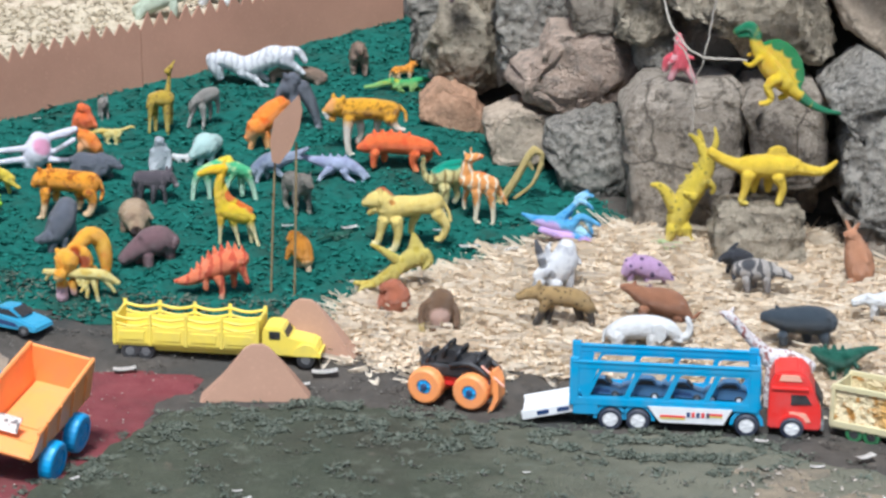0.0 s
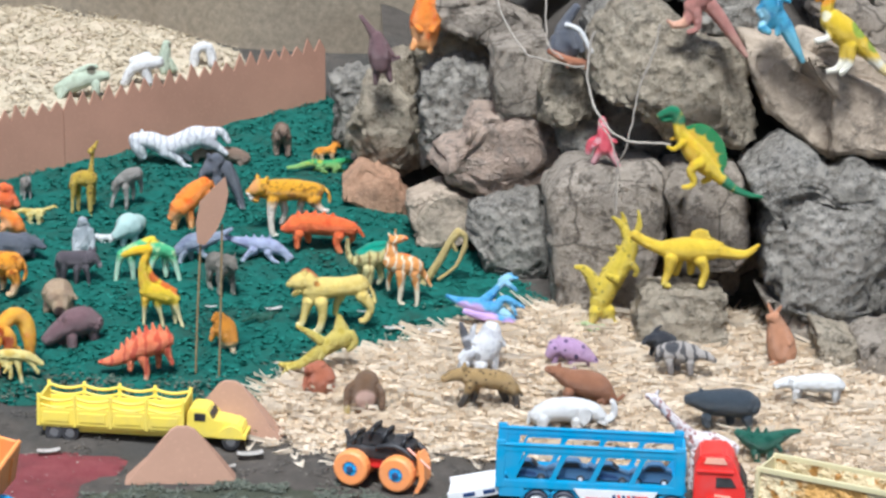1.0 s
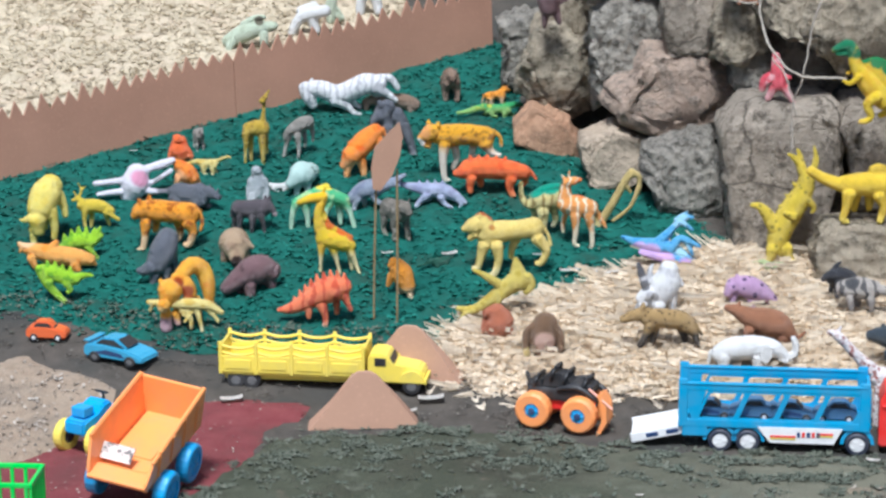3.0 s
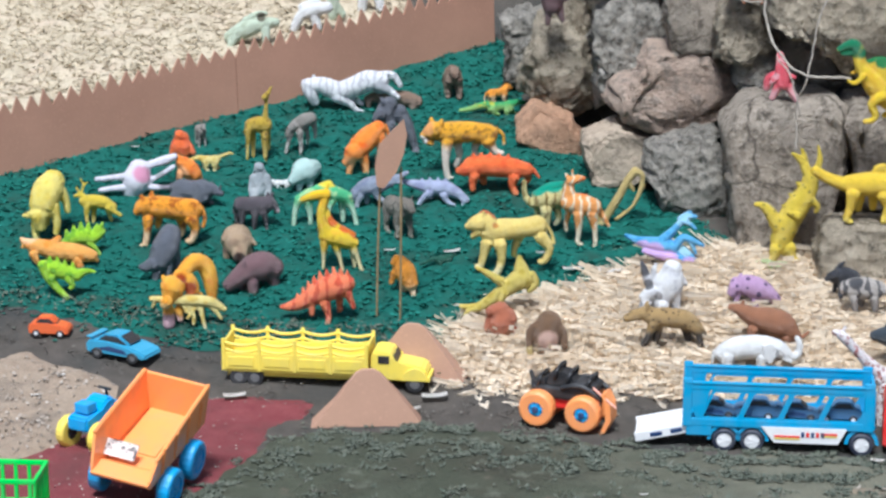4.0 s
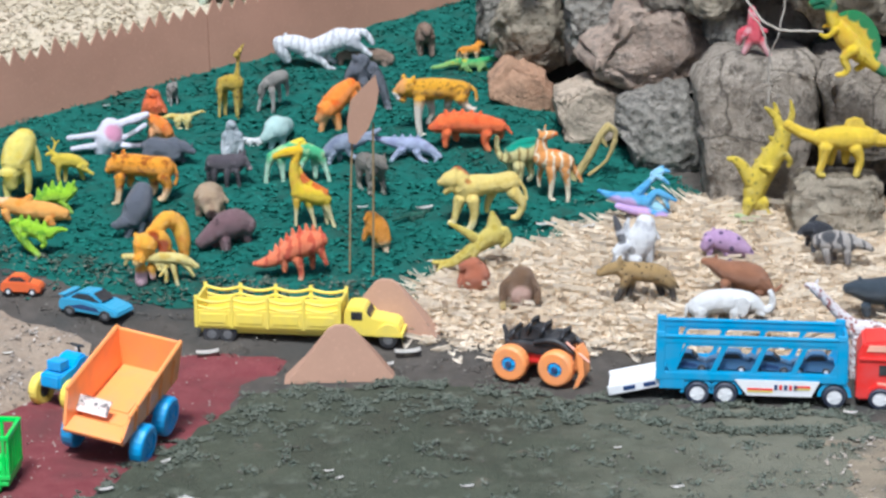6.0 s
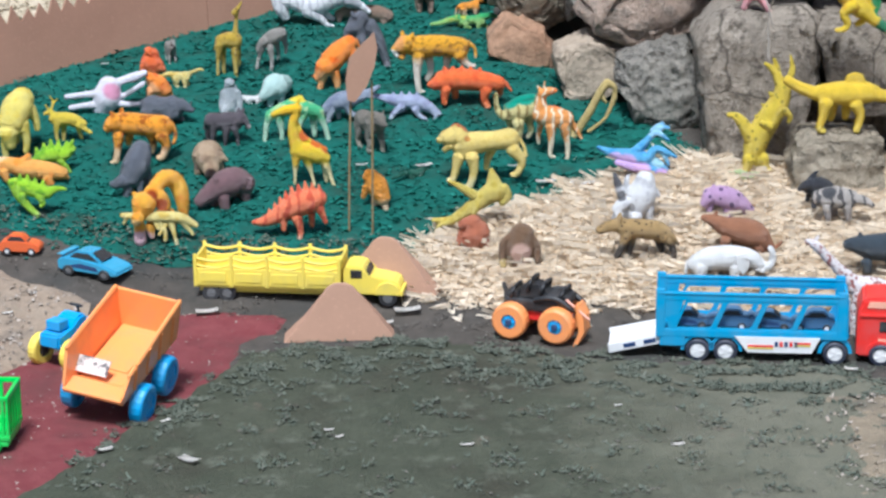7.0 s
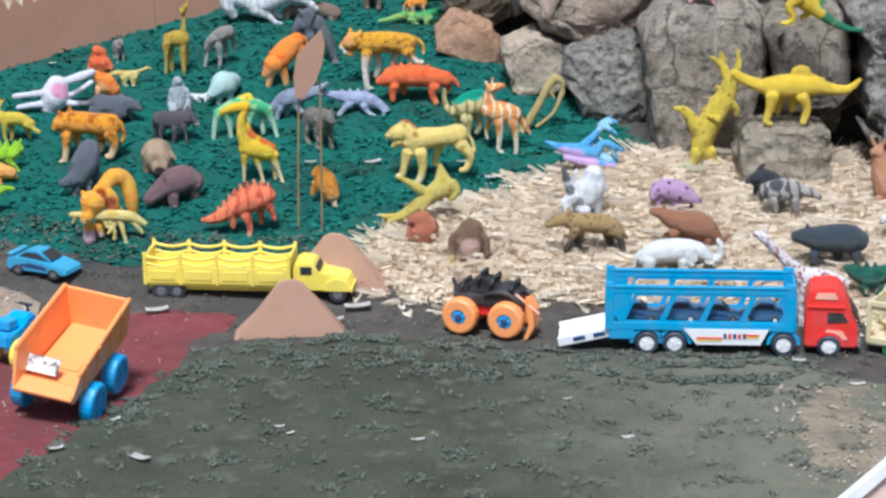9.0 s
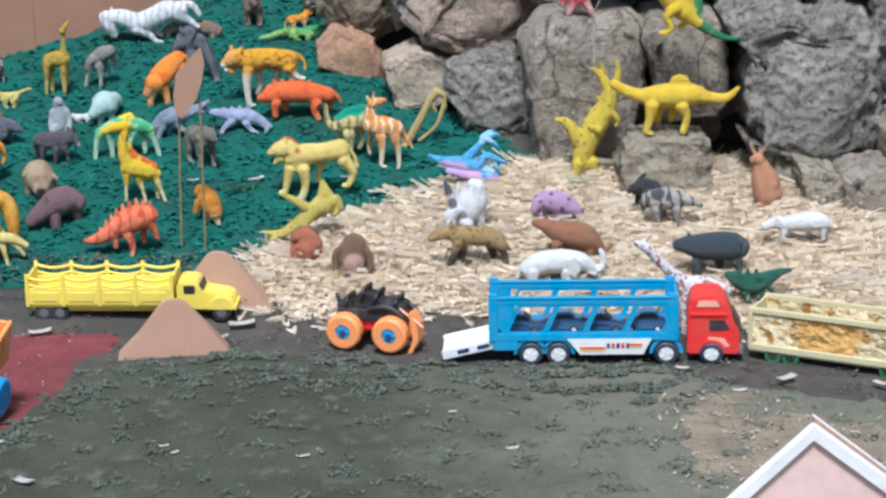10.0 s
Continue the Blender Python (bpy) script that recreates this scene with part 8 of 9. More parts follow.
chain(bm, [(0.2, -0.03, 0.6), (0.1, -0.05, 0.4), (0.05, -0.05, 0.25)], [0.095, 0.055, 0.046], 20)
chain(bm, [(0.4, 0, 0.52), (0.5, 0, 0.3), (0.57, 0, 0.02)], [0.095, 0.051, 0.041], 20)
chain(bm, [(0.3, 0.08, 0.5), (0.32, 0.08, 0.1)], [0.085, 0.041], 20)
chain(bm, [(-0.1, 0.05, 0.65), (0.08, 0.05, 0.76)], [0.125, 0.083], 20)
moulded("toy_dinosaur", bm, H_MINTGREEN, (-0.151, 0.432), 0.0587, "green and yellow toy dinosaur with arched pale legs")
bm = bmesh.new()
chain(bm, [(-0.71, 0, 0.306), (-0.52, 0, 0.326), (-0.25, 0, 0.446), (0.02, 0, 0.606), (0.27, 0, 0.696), (0.45, 0, 0.736)], [0.042, 0.097, 0.149, 0.215, 0.227, 0.143], 20)
chain(bm, [(-0.42, 0, 0.426), (-0.44, 0, 0.546)], [0.056, 0.017], 20)
chain(bm, [(-0.32, 0, 0.536), (-0.34, 0, 0.666)], [0.056, 0.017], 20)
chain(bm, [(-0.23, 0, 0.646), (-0.24, 0, 0.766)], [0.056, 0.017], 20)
chain(bm, [(-0.13, 0, 0.746), (-0.14, 0, 0.866)], [0.056, 0.017], 20)
chain(bm, [(-0.02, 0, 0.826), (-0.04, 0, 0.956)], [0.056, 0.017], 20)
chain(bm, [(0.1, 0, 0.866), (0.08, 0, 0.996)], [0.056, 0.017], 20)
chain(bm, [(0.22, 0, 0.906), (0.2, 0, 1.036)], [0.056, 0.017], 20)
chain(bm, [(0.34, 0, 0.896), (0.32, 0, 1.016)], [0.056, 0.017], 20)
chain(bm, [(0.46, 0, 0.846), (0.44, 0, 0.976)], [0.056, 0.017], 20)
chain(bm, [(0.05, -0.1, 0.406), (0.11, -0.1, 0.206), (0.1, -0.1, 0.036), (0.06, -0.1, 0.016)], [0.097, 0.056, 0.049, 0.042], 20)
chain(bm, [(0.43, -0.02, 0.596), (0.5, -0.02, 0.436), (0.55, -0.02, 0.306)], [0.104, 0.056, 0.042], 20)
chain(bm, [(-0.18, -0.06, 0.376), (-0.18, -0.06, 0.196)], [0.07, 0.049], 20)
chain(bm, [(0.3, 0.1, 0.496), (0.3, 0.1, 0.216)], [0.077, 0.049], 20)
moulded("toy_stegosaurus", bm, H_STEGO, (-0.143, 0.220), 0.0547, "coral red toy stegosaurus with a jagged dark ridge")
bm = bmesh.new()
chain(bm, [(0, 0, 0.34), (0.03, 0.06, 0.33)], [0.239, 0.218], 20)
chain(bm, [(-0.06, -0.12, 0.33), (-0.2, -0.2, 0.22)], [0.177, 0.094], 20)
chain(bm, [(0.05, 0.2, 0.3), (0.12, 0.38, 0.3)], [0.198, 0.166], 20)
chain(bm, [(-0.06, -0.1, 0.2), (-0.1, -0.12, 0.02)], [0.076, 0.051], 20)
chain(bm, [(0.1, -0.05, 0.2), (0.1, -0.05, 0.02)], [0.076, 0.051], 20)
chain(bm, [(0.12, 0.38, 0.25), (0.14, 0.38, 0.07)], [0.095, 0.055], 20)
moulded("toy_lion", bm, H_MINT, (-0.177, 0.523), 0.0605, "pale mint green toy lion")
bm = bmesh.new()
chain(bm, [(0.02, 0, 0.494), (0.02, 0, 0.344), (0.01, 0, 0.194)], [0.12, 0.149, 0.132], 20)
chain(bm, [(0.01, -0.05, 0.604), (-0.01, -0.05, 0.564)], [0.097, 0.077], 20)
chain(bm, [(-0.09, -0.05, 0.424), (-0.13, -0.05, 0.194), (-0.11, -0.05, 0.074)], [0.07, 0.056, 0.056], 20)
chain(bm, [(0.14, -0.04, 0.424), (0.18, -0.04, 0.234), (0.16, -0.04, 0.104)], [0.07, 0.056, 0.049], 20)
chain(bm, [(-0.05, -0.05, 0.174), (-0.07, -0.05, 0.034)], [0.083, 0.063], 20)
chain(bm, [(0.08, 0, 0.174), (0.11, 0, 0.044)], [0.083, 0.063], 20)
moulded("toy_gorilla", bm, H_SILVER, (-0.224, 0.497), 0.0605, "silver grey toy gorilla standing upright")
bm = bmesh.new()
chain(bm, [(0.13, -0.03, 1.16), (0.2, 0, 1.24)], [0.057, 0.041], 20)
chain(bm, [(0.2, 0, 1.26), (0.26, 0, 1.35)], [0.028, 0.018], 20)
chain(bm, [(0.12, 0, 0.68), (0.15, 0, 0.95), (0.17, 0, 1.2)], [0.076, 0.037, 0.037], 20)
chain(bm, [(-0.12, 0, 0.66), (0, 0, 0.67), (0.12, 0, 0.66)], [0.114, 0.146, 0.146], 20)
chain(bm, [(-0.15, -0.05, 0.6), (-0.18, -0.05, 0.3), (-0.19, -0.05, 0.06)], [0.076, 0.033, 0.03], 20)
chain(bm, [(-0.1, 0.08, 0.55), (-0.1, 0.08, 0.02)], [0.067, 0.03], 20)
chain(bm, [(0.12, -0.05, 0.55), (0.13, -0.05, 0.02)], [0.076, 0.03], 20)
chain(bm, [(0.16, 0.08, 0.55), (0.18, 0.08, 0.2)], [0.067, 0.03], 20)
chain(bm, [(-0.2, 0, 0.7), (-0.24, 0, 0.5)], [0.024, 0.015], 20)
moulded("toy_giraffe", bm, H_OGIR, (-0.232, 0.596), 0.0620, "ochre spotted toy giraffe near the fence")
bm = bmesh.new()
chain(bm, [(0.18, 0, 0.67), (0.05, 0, 0.62), (-0.09, 0, 0.52)], [0.111, 0.132, 0.111], 20)
chain(bm, [(-0.12, -0.08, 0.55), (-0.19, -0.08, 0.47), (-0.22, -0.08, 0.38)], [0.083, 0.07, 0.049], 20)
chain(bm, [(-0.16, -0.06, 0.42), (-0.22, -0.06, 0.25), (-0.26, -0.06, 0.07)], [0.063, 0.035, 0.035], 20)
chain(bm, [(-0.01, -0.1, 0.43), (0.01, -0.1, 0.19), (-0.01, -0.1, 0.01)], [0.07, 0.035, 0.035], 20)
chain(bm, [(0.2, 0.1, 0.59), (0.25, 0.1, 0.42), (0.24, 0.1, 0.3)], [0.077, 0.035, 0.028], 20)
chain(bm, [(0.08, 0.1, 0.52), (0.11, 0.1, 0.3), (0.1, 0.1, 0.19)], [0.063, 0.035, 0.028], 20)
chain(bm, [(-0.14, 0, 0.59), (-0.1, 0, 0.65)], [0.035, 0.021], 20)
moulded("toy_goat", bm, H_GREY, (-0.186, 0.612), 0.0626, "grey toy goat with its head lowered")
bm = bmesh.new()
chain(bm, [(0.33, 0.2, 0.768), (0.16, 0.1, 0.628), (0, 0, 0.468)], [0.143, 0.197, 0.203], 20)
chain(bm, [(-0.09, -0.12, 0.408), (-0.17, -0.12, 0.288), (-0.22, -0.12, 0.238)], [0.179, 0.12, 0.083], 20)
chain(bm, [(-0.1, -0.1, 0.568), (-0.12, -0.1, 0.628)], [0.056, 0.035], 20)
chain(bm, [(0.07, -0.05, 0.628), (0.08, -0.05, 0.698)], [0.049, 0.028], 20)
chain(bm, [(-0.14, -0.12, 0.238), (-0.16, -0.12, 0.128), (-0.18, -0.12, 0.038)], [0.09, 0.063, 0.056], 20)
chain(bm, [(0.07, -0.04, 0.308), (0.11, -0.04, 0.128), (0.12, -0.04, 0.028)], [0.097, 0.07, 0.056], 20)
chain(bm, [(0.35, 0.15, 0.628), (0.39, 0.15, 0.348), (0.37, 0.15, 0.158)], [0.118, 0.07, 0.056], 20)
chain(bm, [(0.45, 0.25, 0.798), (0.51, 0.25, 0.628), (0.49, 0.25, 0.468)], [0.042, 0.028, 0.028], 20)
moulded("toy_tiger", bm, H_ORANGE, (-0.120, 0.565), 0.0616, "bright orange crouching toy tiger with a pale ruff")
bm = bmesh.new()
chain(bm, [(-0.64, 0, 0.17), (-0.35, 0, 0.15), (-0.08, 0, 0.31), (0.19, 0, 0.52), (0.44, 0, 0.7)], [0.042, 0.084, 0.112, 0.15, 0.198], 20)
chain(bm, [(0.44, 0, 0.67), (0.41, 0, 0.89), (0.38, 0, 1.06)], [0.198, 0.12, 0.049], 20)
chain(bm, [(0.6, -0.06, 0.76), (0.67, -0.06, 0.61), (0.56, -0.06, 0.48)], [0.084, 0.07, 0.056], 20)
chain(bm, [(-0.35, -0.04, 0.88), (-0.16, -0.04, 0.78), (0.07, -0.04, 0.63)], [0.035, 0.063, 0.091], 20)
chain(bm, [(-0.35, -0.05, 0.15), (-0.51, -0.05, 0.09), (-0.57, -0.05, 0.01)], [0.063, 0.042, 0.035], 20)
chain(bm, [(0.14, -0.1, 0.44), (0.07, -0.1, 0.31)], [0.077, 0.049], 20)
moulded("toy_dinosaur", bm, H_FALLEN, (0.025, 0.227), 0.0548, "olive yellow toy dinosaur fallen on its side")
bm = bmesh.new()
chain(bm, [(0, 0, 0.15), (0.03, 0, 0.3), (-0.02, 0, 0.43)], [0.239, 0.26, 0.187], 20)
chain(bm, [(-0.14, -0.05, 0.46), (-0.2, -0.1, 0.46)], [0.114, 0.083], 20)
chain(bm, [(-0.2, -0.05, 0.35), (-0.27, -0.1, 0.1)], [0.067, 0.051], 20)
chain(bm, [(0.2, -0.05, 0.3), (0.25, -0.08, 0.05)], [0.076, 0.055], 20)
moulded("toy_orangutan", bm, H_RUST, (0.028, 0.186), 0.0537, "rust brown toy orangutan seen from behind")
bm = bmesh.new()
chain(bm, [(0, 0.06, 0.18), (0, 0.04, 0.34), (0.04, 0.04, 0.52)], [0.229, 0.239, 0.198], 20)
chain(bm, [(0.06, 0, 0.52), (0.05, -0.05, 0.48)], [0.146, 0.104], 20)
chain(bm, [(-0.1, 0, 0.5), (-0.27, -0.05, 0.38), (-0.26, -0.1, 0.06)], [0.085, 0.06, 0.051], 20)
chain(bm, [(0.15, 0, 0.5), (0.28, 0, 0.32), (0.28, -0.05, 0.12)], [0.085, 0.06, 0.051], 20)
chain(bm, [(-0.08, -0.05, 0.15), (-0.05, -0.15, 0.03)], [0.076, 0.055], 20)
chain(bm, [(0.12, -0.05, 0.15), (0.12, -0.15, 0.03)], [0.076, 0.055], 20)
moulded("toy_monkey", bm, H_MONKEY, (0.070, 0.148), 0.0592, "dark brown toy monkey with a pinkish belly")
bm = bmesh.new()
chain(bm, [(-0.1, 0.1, 0.58), (0, 0.02, 0.45), (0.1, -0.03, 0.24)], [0.146, 0.198, 0.146], 20)
chain(bm, [(0.12, -0.05, 0.2), (0.16, -0.08, 0.02)], [0.076, 0.046], 20)
chain(bm, [(-0.18, 0, 0.42), (-0.24, 0, 0.24)], [0.076, 0.046], 20)
chain(bm, [(0, 0.1, 0.3), (-0.02, 0.1, 0.05)], [0.085, 0.046], 20)
chain(bm, [(-0.14, 0.05, 0.66), (-0.2, 0, 0.6)], [0.085, 0.055], 20)
moulded("toy_fox", bm, H_FOX, (-0.065, 0.278), 0.0555, "orange toy fox with pale legs behind thin sticks")
bm = bmesh.new()
chain(bm, [(-0.28, 0, 0.798), (-0.06, 0, 0.758), (0.15, 0, 0.708)], [0.164, 0.193, 0.159], 20)
chain(bm, [(-0.28, 0, 0.898), (-0.28, 0, 1.068), (-0.24, 0, 1.178)], [0.132, 0.092, 0.079], 20)
chain(bm, [(-0.26, -0.04, 1.188), (-0.13, -0.04, 1.228), (-0.03, -0.04, 1.238)], [0.079, 0.073, 0.04], 20)
chain(bm, [(-0.23, -0.04, 1.248), (-0.22, -0.04, 1.398)], [0.026, 0.016], 20)
chain(bm, [(-0.3, 0.04, 1.238), (-0.34, 0.04, 1.298)], [0.04, 0.02], 20)
chain(bm, [(-0.11, -0.1, 0.618), (-0.1, -0.1, 0.328), (-0.12, -0.1, 0.088), (-0.05, -0.1, 0.058)], [0.099, 0.053, 0.04, 0.033], 20)
chain(bm, [(0.12, -0.06, 0.608), (0.18, -0.06, 0.328), (0.19, -0.06, 0.038), (0.14, -0.06, 0.008)], [0.106, 0.053, 0.04, 0.033], 20)
chain(bm, [(0.22, 0.06, 0.678), (0.33, 0.06, 0.518), (0.43, 0.06, 0.348)], [0.073, 0.053, 0.033], 20)
chain(bm, [(-0.26, 0.1, 0.648), (-0.32, 0.1, 0.388), (-0.31, 0.1, 0.258)], [0.073, 0.04, 0.033], 20)
moulded("toy_antelope", bm, H_STRIPED, (0.116, 0.389), 0.0581, "orange toy antelope with cream stripes and thin legs")
bm = bmesh.new()
chain(bm, [(-0.46, 0, 1.004), (-0.45, 0, 0.764), (-0.34, 0, 0.624), (-0.17, 0, 0.644)], [0.04, 0.053, 0.086, 0.125], 20)
chain(bm, [(-0.18, 0, 0.694), (0.02, 0, 0.704), (0.19, 0, 0.764)], [0.147, 0.181, 0.136], 20)
chain(bm, [(-0.26, 0.04, 0.754), (-0.04, 0.04, 0.874), (0.19, 0.04, 0.944)], [0.073, 0.092, 0.059], 20)
chain(bm, [(-0.08, -0.1, 0.504), (-0.07, -0.1, 0.244), (-0.12, -0.1, 0.054), (-0.02, -0.1, 0.014)], [0.112, 0.059, 0.046, 0.04], 20)
chain(bm, [(0.1, 0.06, 0.554), (0.15, 0.06, 0.324), (0.1, 0.06, 0.224)], [0.086, 0.053, 0.046], 20)
chain(bm, [(-0.24, 0.06, 0.534), (-0.22, 0.06, 0.374)], [0.066, 0.046], 20)
moulded("toy_dinosaur", bm, H_GREENYEL, (0.082, 0.410), 0.0586, "pale yellow toy dinosaur with a teal back and curved tail")
bm = bmesh.new()
chain(bm, [(-0.36, 0, 0.04), (-0.1, 0, 0.46), (0.1, 0, 0.85), (0.22, 0, 1)], [0.078, 0.073, 0.068, 0.078], 20)
chain(bm, [(0.22, 0, 1), (0.35, 0, 0.92), (0.34, 0, 0.72)], [0.071, 0.052, 0.037], 20)
chain(bm, [(0.35, 0, 0.75), (0.2, 0, 0.38), (-0.1, 0, 0.13)], [0.052, 0.033, 0.033], 20)
chain(bm, [(-0.34, 0, 0.1), (-0.46, 0, 0.26)], [0.057, 0.03], 20)
chain(bm, [(0.1, 0, 0.8), (0.2, 0, 0.65)], [0.057, 0.03], 20)
moulded("toy_giraffe", bm, H_TAN, (0.157, 0.435), 0.0590, "tan toy giraffe curled over at the rocks")
bm = bmesh.new()
chain(bm, [(0.04, 0, 0.25), (-0.02, 0, 0.5), (-0.12, 0, 0.8)], [0.26, 0.25, 0.156], 20)
chain(bm, [(-0.15, -0.05, 0.9), (-0.26, -0.1, 0.93)], [0.114, 0.064], 20)
chain(bm, [(-0.2, 0, 1), (-0.27, 0, 1.14)], [0.043, 0.028], 20)
chain(bm, [(-0.1, 0, 1), (-0.04, 0, 1.1)], [0.043, 0.028], 20)
chain(bm, [(0, -0.15, 0.6), (0.1, -0.22, 0.48)], [0.067, 0.046], 20)
chain(bm, [(-0.05, -0.1, 0.15), (-0.18, -0.16, 0.03)], [0.095, 0.055], 20)
chain(bm, [(0.15, -0.05, 0.12), (0.2, -0.12, 0.02)], [0.095, 0.055], 20)
moulded("toy_kangaroo", bm, H_ROO, (0.479, 0.249), 0.0556, "light chestnut toy kangaroo standing by the rocks")
bm = bmesh.new()
chain(bm, [(-0.17, 0, 0.34), (-0.01, 0, 0.38), (0.16, 0, 0.33)], [0.119, 0.149, 0.134], 20)
chain(bm, [(-0.12, -0.06, 0.41), (-0.23, -0.06, 0.38), (-0.31, -0.06, 0.32)], [0.095, 0.079, 0.047], 20)
chain(bm, [(-0.15, 0, 0.45), (-0.07, 0, 0.56), (-0.01, 0, 0.61)], [0.047, 0.04, 0.024], 20)
chain(bm, [(-0.04, -0.1, 0.25), (-0.07, -0.1, 0.13), (-0.06, -0.1, 0.02)], [0.071, 0.047, 0.047], 20)
chain(bm, [(0.12, -0.06, 0.25), (0.17, -0.06, 0.04)], [0.079, 0.047], 20)
chain(bm, [(-0.11, 0.08, 0.25), (-0.15, 0.08, 0.08)], [0.063, 0.04], 20)
moulded("toy_goat", bm, H_BLACK, (0.360, 0.242), 0.0561, "black toy goat in wood shavings", 0.008)
bm = bmesh.new()
chain(bm, [(-0.43, 0, 0.377), (-0.17, 0, 0.377), (0.08, 0, 0.357)], [0.149, 0.204, 0.163], 20)
chain(bm, [(-0.33, -0.1, 0.247), (-0.3, -0.1, 0.037)], [0.079, 0.055], 20)
chain(bm, [(0.02, -0.1, 0.237), (0.05, -0.1, 0.027)], [0.087, 0.055], 20)
chain(bm, [(-0.17, 0.1, 0.237), (-0.16, 0.1, 0.057)], [0.079, 0.055], 20)
chain(bm, [(0.16, -0.05, 0.367), (0.33, -0.05, 0.327), (0.46, -0.05, 0.247)], [0.095, 0.079, 0.047], 20)
moulded("toy_zebra", bm, H_PATCHY, (0.383, 0.215), 0.0555, "grey and dark patched toy zebra in wood shavings", 0.008)
bm = bmesh.new()
chain(bm, [(-0.87, 0, 0.9), (-0.63, 0, 0.76), (-0.27, 0, 0.63)], [0.09, 0.102, 0.132], 20)
chain(bm, [(-0.27, 0, 0.66), (0.12, 0, 0.66), (0.55, 0, 0.66)], [0.165, 0.22, 0.176], 20)
chain(bm, [(0.57, 0, 0.66), (0.87, 0, 0.59), (1.13, 0, 0.59), (1.33, 0, 0.75)], [0.143, 0.102, 0.077, 0.038], 20)
chain(bm, [(-0.21, -0.12, 0.51), (-0.25, -0.12, 0.26), (-0.31, -0.12, 0.06), (-0.23, -0.12, 0.02)], [0.128, 0.077, 0.064, 0.051], 20)
chain(bm, [(0.31, -0.12, 0.49), (0.4, -0.12, 0.28), (0.34, -0.12, 0.03)], [0.121, 0.077, 0.064], 20)
chain(bm, [(-0.05, 0.12, 0.49), (-0.08, 0.12, 0.19)], [0.115, 0.064], 20)
chain(bm, [(0.19, 0.12, 0.49), (0.18, 0.12, 0.21)], [0.115, 0.064], 20)
plate(bm, [(-0.21, 0.74), (-0.03, 0.81), (0.11, 0.86), (0.16, 0.98), (0.3, 1.03), (0.43, 0.99), (0.49, 0.87), (0.73, 0.77), (0.57, 0.66), (-0.03, 0.66)], 0.12, 0)
moulded("toy_sauropod", bm, H_YELLOW, (0.385, 0.300, 0.117), 0.0563, "yellow toy dinosaur with a low notched sail on a stone")
bm = bmesh.new()
chain(bm, [(0, 0, 0.25), (-0.02, 0, 0.5), (-0.06, 0, 0.76)], [0.133, 0.12, 0.064], 20)
chain(bm, [(-0.05, -0.05, 0.42), (-0.22, -0.05, 0.26)], [0.057, 0.037], 20)
chain(bm, [(0.05, 0, 0.42), (0.2, 0, 0.36)], [0.057, 0.037], 20)
chain(bm, [(-0.08, 0, 0.2), (-0.17, 0, 0)], [0.085, 0.055], 20)
chain(bm, [(0.1, 0, 0.2), (0.26, 0, -0.06)], [0.085, 0.046], 20)
chain(bm, [(-0.10, 0.1, 0.40), (-0.22, 0.12, 0.30), (-0.26, 0.12, 0.14)], [0.07, 0.085, 0.06], 20)
moulded("toy_dinosaur", bm, H_REDPINK, (0.312, 0.384, 0.222), 0.0579, "red and pale pink toy dinosaur among the rocks")
bm = bmesh.new()
chain(bm, [(0.02, 0, 0.22), (-0.02, 0, 0.48), (0.02, 0, 0.75)], [0.166, 0.208, 0.125], 20)
chain(bm, [(0.02, 0, 0.82), (0.1, -0.05, 0.9), (0.2, -0.05, 0.74)], [0.095, 0.083, 0.055], 20)
chain(bm, [(-0.02, 0, 0.88), (-0.08, 0, 1.02)], [0.048, 0.018], 20)
chain(bm, [(-0.12, -0.05, 0.5), (-0.26, -0.1, 0.42), (-0.2, -0.1, 0.3)], [0.067, 0.046, 0.037], 20)
chain(bm, [(-0.1, 0, 0.2), (-0.18, -0.1, 0.1), (-0.05, -0.12, 0.04)], [0.095, 0.074, 0.055], 20)
chain(bm, [(0.05, 0, 0.35), (0.25, -0.05, 0.1), (0.42, -0.1, -0.2), (0.56, -0.12, -0.45)], [0.166, 0.135, 0.094, 0.042], 20)
chain(bm, [(0.15, 0, 0.62), (0.28, -0.04, 0.56)], [0.057, 0.041], 20)
chain(bm, [(0.12, -0.05, 0.2), (0.1, -0.12, 0.02)], [0.085, 0.055], 20)
moulded("toy_tyrannosaur", bm, H_BLUE, (0.467, 0.346, 0.364), 0.0580, "blue toy dinosaur standing on a slanted stone")
bm = bmesh.new()
chain(bm, [(-0.4, 0, 1.26), (-0.2, 0, 1.35), (0, 0, 1.38), (0.2, 0, 1.33)], [0.057, 0.088, 0.073, 0.031], 20)
chain(bm, [(-0.15, 0, 1.35), (-0.22, 0, 1.1), (-0.12, 0, 0.85)], [0.104, 0.114, 0.166], 20)
chain(bm, [(-0.12, 0, 0.9), (0.1, 0, 0.7), (0.25, 0, 0.55)], [0.208, 0.25, 0.208], 20)
chain(bm, [(0.25, 0, 0.6), (0.55, 0, 0.35), (0.85, -0.02, 0.05), (1.1, -0.03, -0.05)], [0.208, 0.135, 0.083, 0.052], 20)
chain(bm, [(-0.15, -0.08, 0.85), (-0.18, -0.1, 0.62), (-0.38, -0.12, 0.56)], [0.095, 0.069, 0.06], 20)
chain(bm, [(0.15, -0.08, 0.55), (0.1, -0.1, 0.25), (0, -0.1, 0.08), (-0.15, -0.12, 0.04)], [0.146, 0.078, 0.062, 0.052], 20)
chain(bm, [(0.2, -0.15, 0.5), (0.2, -0.18, 0.18), (0.06, -0.2, 0.02)], [0.114, 0.064, 0.051], 20)
